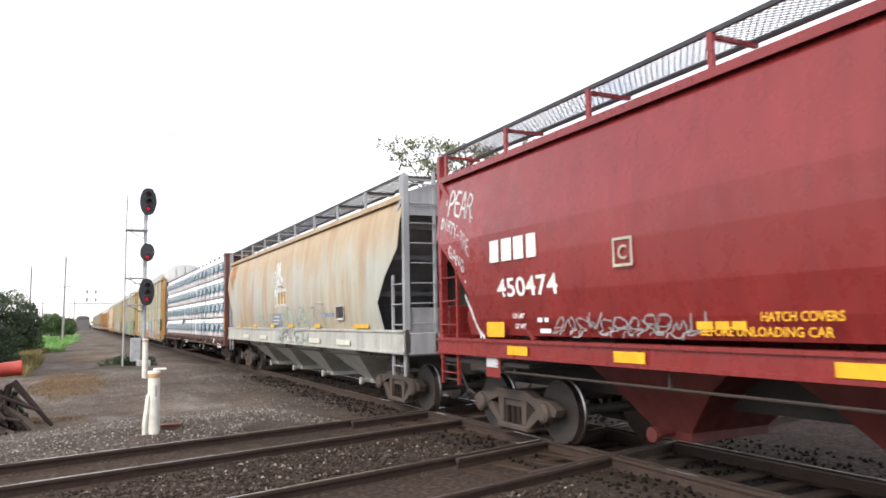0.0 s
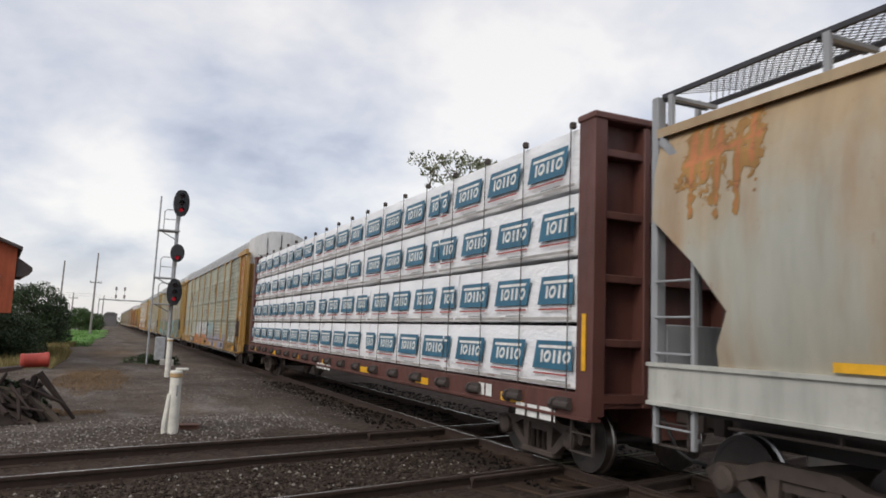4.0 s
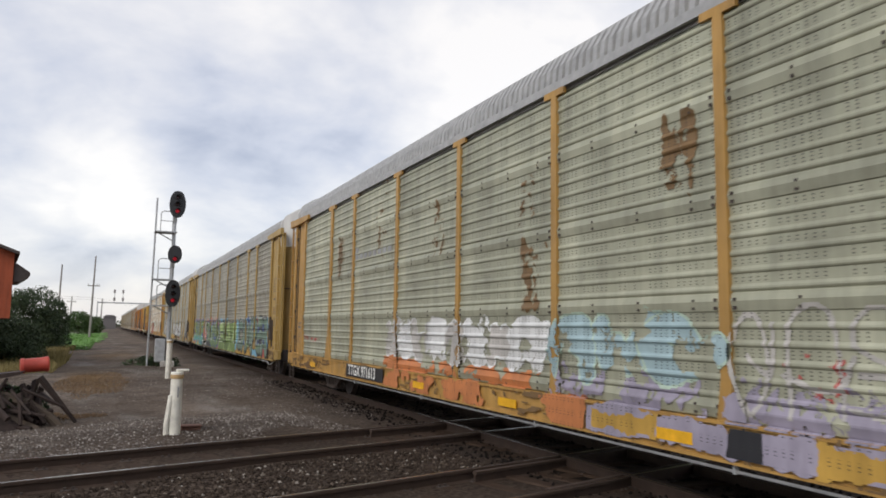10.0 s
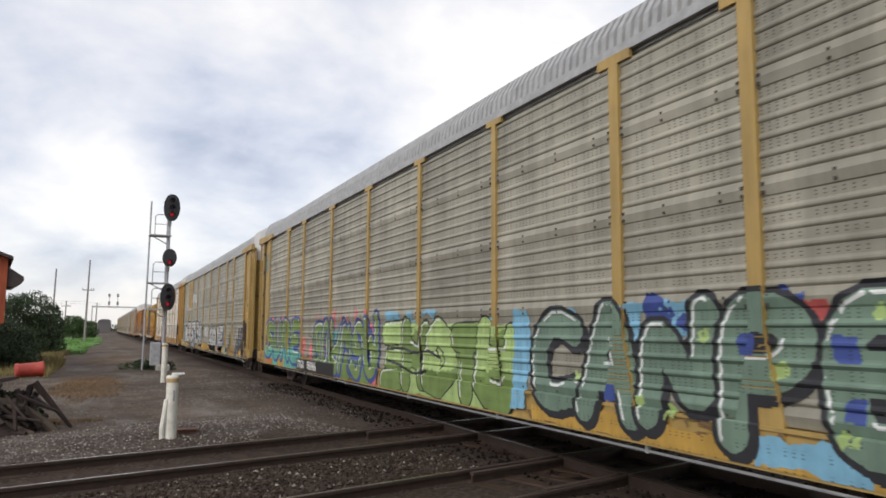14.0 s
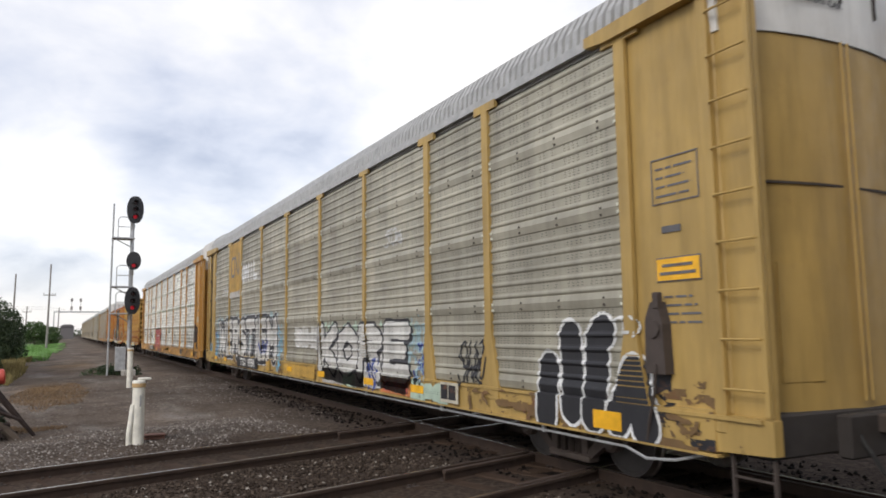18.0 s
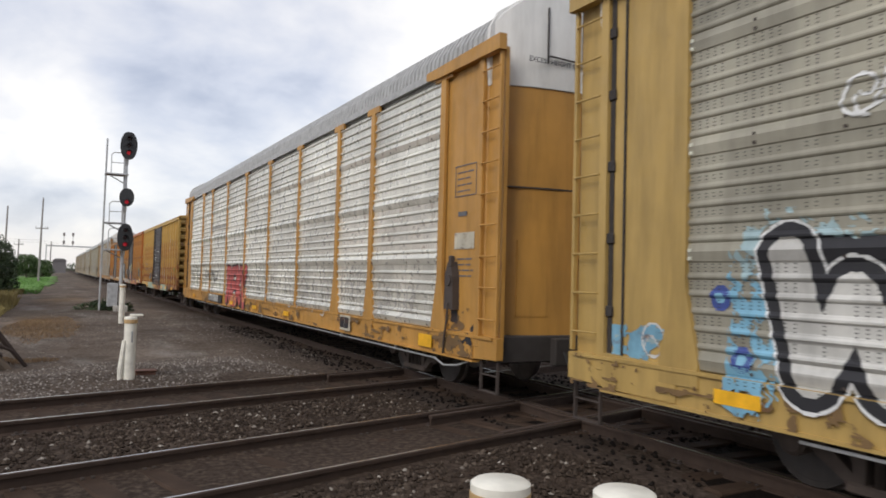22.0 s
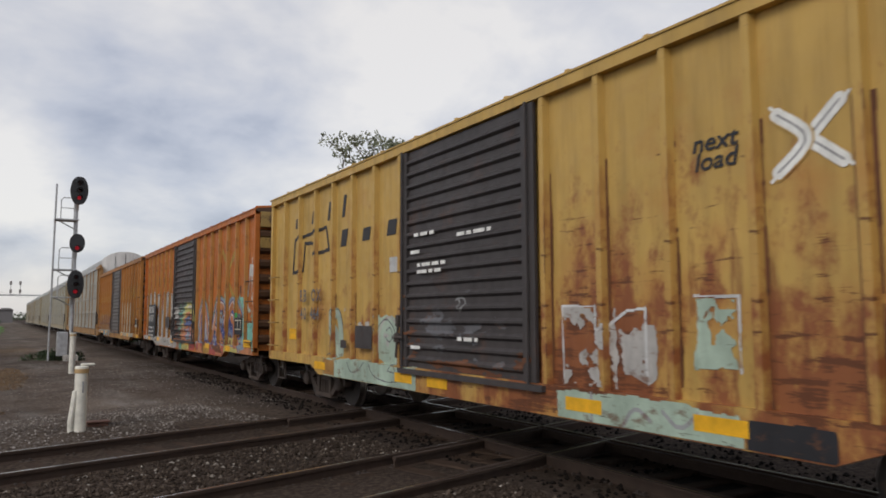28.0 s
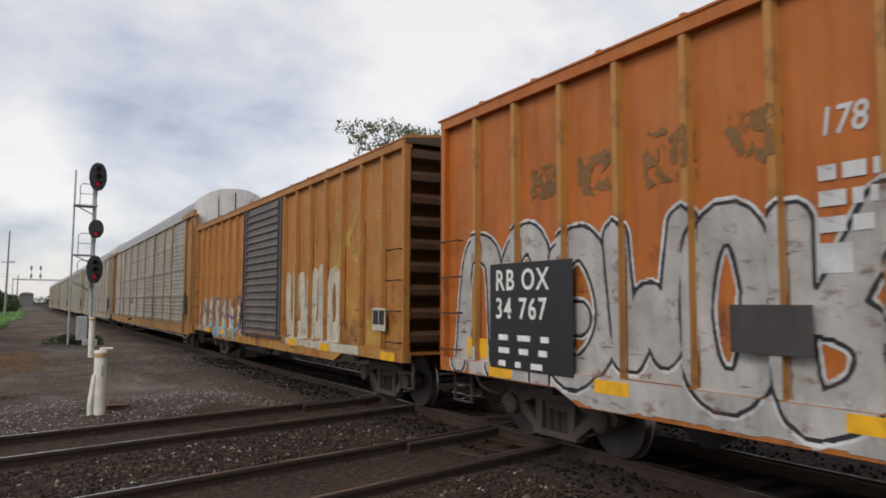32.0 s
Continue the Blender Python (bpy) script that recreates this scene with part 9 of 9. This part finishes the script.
paint(c, B, (6.6, 9.95, 1.03, 2.2), [("ink_rust", flecks(6.7, 9.8, 1.0, 1.5, 3, -0.35, 0.5, 1.6)), ("ink_rust", runs(9.78, 9.9, 1.1, 2.4, 4, 0.3, 0.1)), ("ink_grey", strokes([rounded([(8.4, 2.0), (8.2, 2.04), (8.15, 1.9), (8.3, 1.85)]), [(8.32, 2.02), (8.3, 1.84)]], 0.03)), ("ink_slate", flecks(7.2, 9.0, 1.1, 2.0, 7, -0.45, 0.5, 1.4))], "rust and scuffs on the door", 0.014, 0.010)
for k, (a, z, w) in enumerate(((9.5, 3.0, 0.7), (8.3, 2.9, 1.0), (9.4, 2.55, 0.8), (9.6, 2.75, 0.3), (8.3, 1.5, 0.5), (9.6, 1.35, 0.4))):
    bars("data_print", "white_paint", c, -1.66, a, z, w, 2 if k in (2,) else 1, 0.1, 0.05, seed=k + 50)
# rust boxcar
c = box_b
forms = ([rounded([(6.15, 1.55), (6.05, 1.95), (5.6, 2.12), (5.3, 1.7), (5.02, 1.12)]), rounded([(5.75, 1.9), (6.05, 1.3), (6.1, 1.0)])],
         [rounded([(4.62, 1.2), (4.3, 1.7), (4.05, 2.08), (3.5, 2.12), (3.15, 1.85), (3.2, 1.6)]), rounded([(4.2, 1.5), (3.7, 1.35), (3.45, 1.05)])],
         [rounded([(3.0, 1.45), (2.75, 1.95), (2.4, 2.12), (1.95, 2.05), (1.65, 1.8)]), rounded([(2.5, 1.75), (2.05, 1.6), (1.75, 1.35)]), rounded([(2.15, 1.35), (1.8, 0.95), (1.55, 0.72)])])
layers = [("ink_olive", strokes([ln for q in forms for ln in q], 0.56, 0.03, 3)), ("ink_bluegrey", strokes([ln for q in forms for ln in q], 0.48)), ("ink_bluegrey", patch(1.6, 6.25, 0.98, 1.75, 0.08, 3)), ("ink_blue", patch(1.7, 6.2, 1.0, 1.7, 0.15, 5, 1.0, 0.05)),
          ("ink_bluegrey", flecks(1.6, 6.2, 1.0, 1.75, 8, -0.15, 3.0, 1.4)), ("ink_white", flecks(1.6, 6.2, 1.0, 1.75, 6, -0.45, 4.0, 1.3)), ("ink_lemon", patch(1.65, 1.95, 1.15, 1.75, 0.08, 5)), ("ink_lemon", patch(2.2, 3.0, 0.75, 1.25, 0.15, 7)), ("ink_lemon", patch(4.1, 4.4, 1.45, 1.7, 0.06, 8))]
for k, q in enumerate(forms):
    layers += sprayed(q, 0.25, 0.035, "ink_blue", ("ink_salmon", "ink_orange")[k == 2], "ink_salmon", 1.45, "ink_white", 0.04, k)
layers += [("ink_mint", strokes([rounded([(4.95, 2.45), (4.85, 2.15), (4.7, 2.4)]), rounded([(5.1, 2.3), (4.9, 2.1)]), rounded([(2.95, 2.5), (2.85, 2.2), (3.2, 2.1)])], 0.07)), ("ink_red", patch(1.7, 6.3, 0.70, 0.97, 0.08, 4, 1.0, 0.2)), ("ink_salmon", patch(1.7, 6.3, 0.70, 0.96, 0.08, 4, 1.0, -0.1)), ("ink_rust", flecks(1.7, 6.4, 0.68, 0.99, 3, -0.1, 0.4, 2.0)), ("ink_gold", patch(4.6, 5.3, 0.72, 0.9, 0.06, 5)), ("ink_lemon", patch(1.6, 3.0, 0.68, 0.95, 0.12, 6, 1.0, 0.3)),
           ("ink_rust", seams(1.0, 6.4, 1.03, 3.3, 4, 0.018)), ("ink_black", flecks(3.1, 3.55, 1.05, 2.3, 5, -0.5, 0.8, 5.0)), ("ink_rust", flecks(2.5, 3.3, 0.7, 1.3, 6, -0.15, 0.7, 4.0)), ("ink_black", flecks(4.0, 4.4, 1.2, 2.4, 7, -0.55, 0.6, 4.5))]
paint(c, B, (1.0, 6.5, 0.68, 3.3), layers, "orange and blue graffiti forms, chipped and rusty", 0.014, 0.010)
splash = [rounded([(1.95, 2.10), (1.6, 2.2), (1.3, 2.05), (1.25, 1.7), (0.95, 1.45), (0.5, 1.45), (0.3, 1.6)])]
drips = [[(1.72, 2.45), (1.75, 2.2)], [(1.3, 2.3), (1.45, 2.15)], [(1.9, 2.2), (1.8, 2.0)], [(1.05, 1.72), (0.98, 1.5)], [(0.4, 1.75), (0.45, 1.5)], [(0.3, 1.9), (0.28, 1.3)], [(0.27, 1.4), (0.25, 0.95)], [(1.2, 1.55), (1.22, 1.3)]]
paint(c, B, (0.2, 2.05, 0.7, 2.6), [("ink_salmon", patch(0.25, 1.7, 0.72, 1.12, 0.08, 2)), ("ink_bluegrey", patch(1.0, 1.75, 0.95, 1.25, 0.1, 5)), ("ink_splash", strokes(splash, 0.24, 0.05, 3)), ("ink_splash", strokes(drips, 0.06, 0.02, 4)), ("ink_splash", patch(0.3, 1.15, 1.12, 1.6, 0.10, 4)), ("ink_mint", flecks(0.4, 1.9, 1.2, 2.1, 9, -0.35, 0.8, 1.4)),
                                   ("ink_rust", patch(1.55, 1.8, 2.35, 2.6, 0.06, 4)), ("ink_rust", seams(0.3, 2.0, 1.03, 2.5, 6, 0.015))], "bright mint graffiti splash with drips", 0.012, 0.009)
plate("sticker", c, -1.647, 1.62, 1.84, 1.76, 1.88, "ink_signgreen", "bright green square sticker")
plate("door_plate", c, -1.647, 1.30, 1.58, 1.75, 1.86, "ink_slate", "small dark plate")
arch = [rounded([(8.55, 1.25), (8.25, 1.62), (7.95, 1.98), (7.45, 2.10), (6.9, 1.98), (6.65, 1.75)])]
inner = [rounded([(8.2, 1.45), (8.0, 1.8), (7.5, 1.92), (7.05, 1.75), (6.8, 1.4)])]
paint(c, B, (6.45, 10.1, 0.68, 2.5), [("ink_sage", patch(6.6, 9.0, 1.95, 2.25, 0.14, 3)), ("ink_teal", patch(8.15, 9.0, 1.3, 2.05, 0.12, 4)), ("ink_mint", flecks(8.1, 9.0, 1.3, 2.0, 6, -0.2, 0.8, 1.2)), ("ink_pale", patch(8.98, 9.85, 1.68, 2.12, 0.09, 7)), ("ink_black", strokes([rounded([(9.5, 2.3), (9.1, 2.2), (8.92, 2.05), (9.0, 1.85), (9.3, 1.68)]), rounded([(9.9, 2.25), (9.6, 2.15)])], 0.06, 0.02)),
                                     ("ink_lemon", strokes(arch, 0.36, 0.03, 2)), ("ink_cream", strokes([[(7.6, 2.12), (7.1, 2.08), (6.8, 1.9)]], 0.10, 0.03)), ("ink_orange", strokes(inner, 0.14, 0.03, 5)), ("ink_salmon", patch(6.6, 8.7, 1.03, 1.42, 0.14, 9)),
                                     ("ink_denim", lambda y, z: ((y - 7.56) / 0.40) ** 2 + ((z - 1.53) / 0.26) ** 2 < 1), ("ink_bluegrey", lambda y, z: (np.abs(y - 7.55 + 0.1 * (z - 1.6)) < 0.05) & (z > 1.58) & (z < 1.74)), ("ink_orange", strokes([rounded([(8.0, 1.42), (7.56, 1.46), (7.1, 1.40)])], 0.09)),
                                     ("ink_bluegrey", patch(6.7, 7.9, 1.08, 1.3, 0.12, 3)), ("ink_red", strokes([rounded([(7.75, 1.4), (7.9, 1.2), (8.05, 1.05)]), rounded([(7.4, 1.38), (7.2, 1.2), (7.1, 1.05)])], 0.10)), ("ink_white", strokes([[(7.68, 1.36), (7.82, 1.12)], [(7.3, 1.34), (7.18, 1.1)]], 0.022)),
                                     ("ink_rust", flecks(8.8, 9.8, 1.03, 1.6, 5, -0.1, 0.5, 2.0)), ("ink_red", patch(6.5, 7.3, 0.70, 0.93, 0.1, 5)), ("ink_lemon", patch(7.4, 8.4, 0.70, 0.9, 0.1, 6)), ("ink_pale", patch(9.2, 9.9, 0.70, 0.93, 0.1, 7)), ("ink_teal", patch(8.45, 8.85, 0.7, 0.93, 0.06, 8)), ("ink_bluegrey", patch(8.9, 9.1, 0.7, 0.9, 0.06, 8)), ("door_dark", flecks(6.6, 9.9, 1.03, 2.3, 9, -0.36, 0.35, 3.6))], "gold, teal and blue graffiti across the door ribs", 0.014, 0.010)
piece(c, B, 15.9, 10.0, 0.72, 2.62, (9, 0, 2, 5, 7, 3), ("ink_pale",), "ink_black", None, 0.34, 0.04, "pale bubble graffiti forms with thin dark outlines", None, 2, wild=0.08, halo="ink_white",
      extra=(("ink_pale", patch(10.0, 15.6, 0.70, 1.2, 0.06, 4)),), over=(("ink_rust", seams(10.0, 15.8, 1.03, 2.6, 7, 0.008)),))
plate("door_plate", c, -1.648, 10.62, 11.38, 1.38, 1.78, "door_dark", "dark square plate")
x_lines = [[(3.55, 3.60), (2.98, 3.18)], [(2.74, 3.18), (2.2, 3.55)], [(3.22, 2.40), (2.98, 2.58)], [(2.78, 2.62), (2.18, 2.25)], rounded([(2.72, 3.12), (2.78, 2.9), (2.86, 2.65)])]
paint(c, B, (1.75, 3.75, 2.1, 3.85), [("ink_gold", strokes(x_lines[:4], 0.17, 0.02)), ("ink_gold", strokes(x_lines[4:], 0.06))], "four tan arms of a crossed emblem")
paint(c, B, (0.3, 1.05, 1.9, 3.4), [("ink_white", strokes([[(0.66, 3.25), (0.66, 2.35)], [(0.50, 3.0), (0.48, 2.5)], [(0.84, 2.95), (0.86, 2.6)]], 0.045, 0.04)), ("ink_white", patch(0.48, 0.86, 2.85, 3.1, 0.10, 3)), ("ink_pale", flecks(0.45, 0.95, 2.0, 2.4, 4, -0.1, 1.6, 2.2))], "dripping white graffiti tag")
sg = plate("data_panel", c, -1.645, 1.18, 1.86, 1.32, 1.75, "ink_black", "black panel with two white framed fields")
for a in (1.25, 1.53):
    part("panel_field", Shape().box(-1.656, -1.650, along(c, a), along(c, a + 0.27), 1.44, 1.70), "ink_cream", sg)
    part("panel_window", Shape().box(-1.662, -1.657, along(c, a + 0.025), along(c, a + 0.245), 1.47, 1.67), "ink_black", sg)
nb = plate("number_board", c, -1.645, 13.42, 15.05, 0.98, 2.28, "black_paint", "black number board painted across the ribs")
stencil("car_number", "RB OX", 0.36, "white_paint", c, -1.657, 14.92, 1.95, spacing=1.15, stretch=0.92)
stencil("car_number", "34 767", 0.36, "white_paint", c, -1.657, 14.92, 1.60, spacing=1.15, stretch=0.92)
bars("data_print", "white_paint", c, -1.657, 14.85, 1.40, 1.2, 3, 0.16, 0.07, seed=61, gap=0.2)
paint(c, B, (10.3, 15.0, 2.8, 3.75), [("ink_faded", haze(a, a + w, z, z + h, 0.06, k, -0.05)) for k, (a, w, z, h) in enumerate(((10.9, 0.5, 3.0, 0.42), (11.8, 0.6, 2.95, 0.5), (12.9, 0.5, 3.0, 0.4), (13.8, 0.55, 3.05, 0.35)))], "faded dark blocks of an old owner's mark")
stencil("chalk_number", "178", 0.31, "ink_white", c, -1.56, 10.60, 3.08, italic=0.15, stretch=0.85)
for k, z in enumerate((2.85, 2.65, 2.45)):
    bars("chalk_mark", "ink_white", c, -1.565, 10.6, z, 0.55, 1, 0.1, 0.12, seed=70 + k)
plate("paper_notice", c, -1.558, 10.35, 10.62, 2.02, 2.25, "ink_white", "white paper notice")
for a in (14.6, 12.6, 9.9, 7.4, 4.6, 2.3):
    tape(c, a, a + 0.5, 0.86, 1.0, -1.637)
plate("reflector", c, -1.56, 15.25, 15.75, 1.06, 1.32, "yellow_tape", "yellow reflector panel")
plate("reflector", c, -1.645, 0.42, 1.02, 1.02, 1.20, "yellow_tape", "yellow reflector panel")
# orange boxcar
c = box_c
paint(c, B, (0.3, 6.4, 0.7, 3.4), [("ink_rust", seams(0.3, 6.4, 1.03, 3.3, 4, 0.015)), ("ink_cream", strokes([rounded(q) for q in ([(6.25, 2.3), (6.2, 1.3), (5.9, 1.15), (5.65, 1.4), (5.65, 2.3)], [(5.3, 2.3), (5.2, 1.25), (4.95, 1.25), (4.85, 2.2)], [(4.85, 1.3), (4.55, 1.3), (4.45, 2.35)], [(4.1, 2.4), (4.1, 1.2)], [(3.6, 1.3), (3.65, 2.2), (3.3, 2.4), (3.1, 2.1), (3.1, 1.3), (3.45, 1.2)])], 0.34, 0.03, 3)), ("ink_cream", patch(2.8, 6.3, 1.03, 1.4, 0.08, 4)), ("ink_faded", strokes([[(5.93, 2.2), (5.93, 1.6)], [(5.05, 2.2), (5.05, 1.7)], [(3.36, 1.95), (3.36, 1.55)], [(4.3, 2.3), (4.3, 1.5)]], 0.05)), ("ink_gold", patch(1.0, 1.8, 1.05, 1.5, 0.08, 6)), ("ink_gold", patch(2.2, 2.7, 0.72, 1.0, 0.05, 7)), ("ink_cream", patch(2.0, 6.2, 0.86, 1.0, 0.05, 8, 1.0, 0.3)), ("ink_gold", flecks(1.2, 3.6, 2.5, 3.9, 12, -0.3, 2.2, 0.9))], "cream graffiti letters and gold flaking paint")
paint(c, B, (9.9, 16.0, 0.7, 2.4), [("ink_cream", patch(10.2, 15.6, 0.95, 1.75, 0.35, 4, 1.0, 0.4)), ("ink_blue", strokes(run_of_letters(15.5, 10.2, 0.95, 1.9, (5, 6, 9, 8, 6, 9), 0, 2), 0.08)), ("ink_sky", patch(11, 15.5, 0.8, 1.2, 0.3, 8, 1.0, 0.0))], "blue and white graffiti letters")
paint(c, B, (1.2, 3.8, 2.1, 3.9), [("ink_gold", strokes([[(3.3, 3.45), (2.0, 2.35)], [(3.3, 2.45), (2.05, 3.60)]], 0.2, 0.05))], "faded crossed emblem")
sg = plate("data_panel", c, -1.645, 0.84, 1.36, 1.32, 1.70, "ink_cream", "black and white inspection panel")
for a in (0.88, 1.12):
    part("panel_field", Shape().box(-1.656, -1.650, along(c, a), along(c, a + 0.20), 1.42, 1.66), "ink_black", sg)
for a in (14.0, 12.0, 5.4, 3.4, 0.5):
    tape(c, a, a + 0.55, 0.84, 0.98, -1.637)
# ---- the train rolls by ----
def motions():
    steps = [k for k in range(0, 33)]
    for car, y0 in CARS:
        walk(car, [(t, pose(TRAIN_X, y0 - travelled(t), 0)) for t in steps])
    ticks = [k / 15 for k in range(0, 481)]
    turns = [(t, math.degrees(travelled(t) / WHEEL_R)) for t in ticks]
    for ws in WHEELSETS:
        x, yy, z = ws.location
        walk(ws, [(t, pose(x, yy, z, a % 360)) for t, a in turns])


motions()
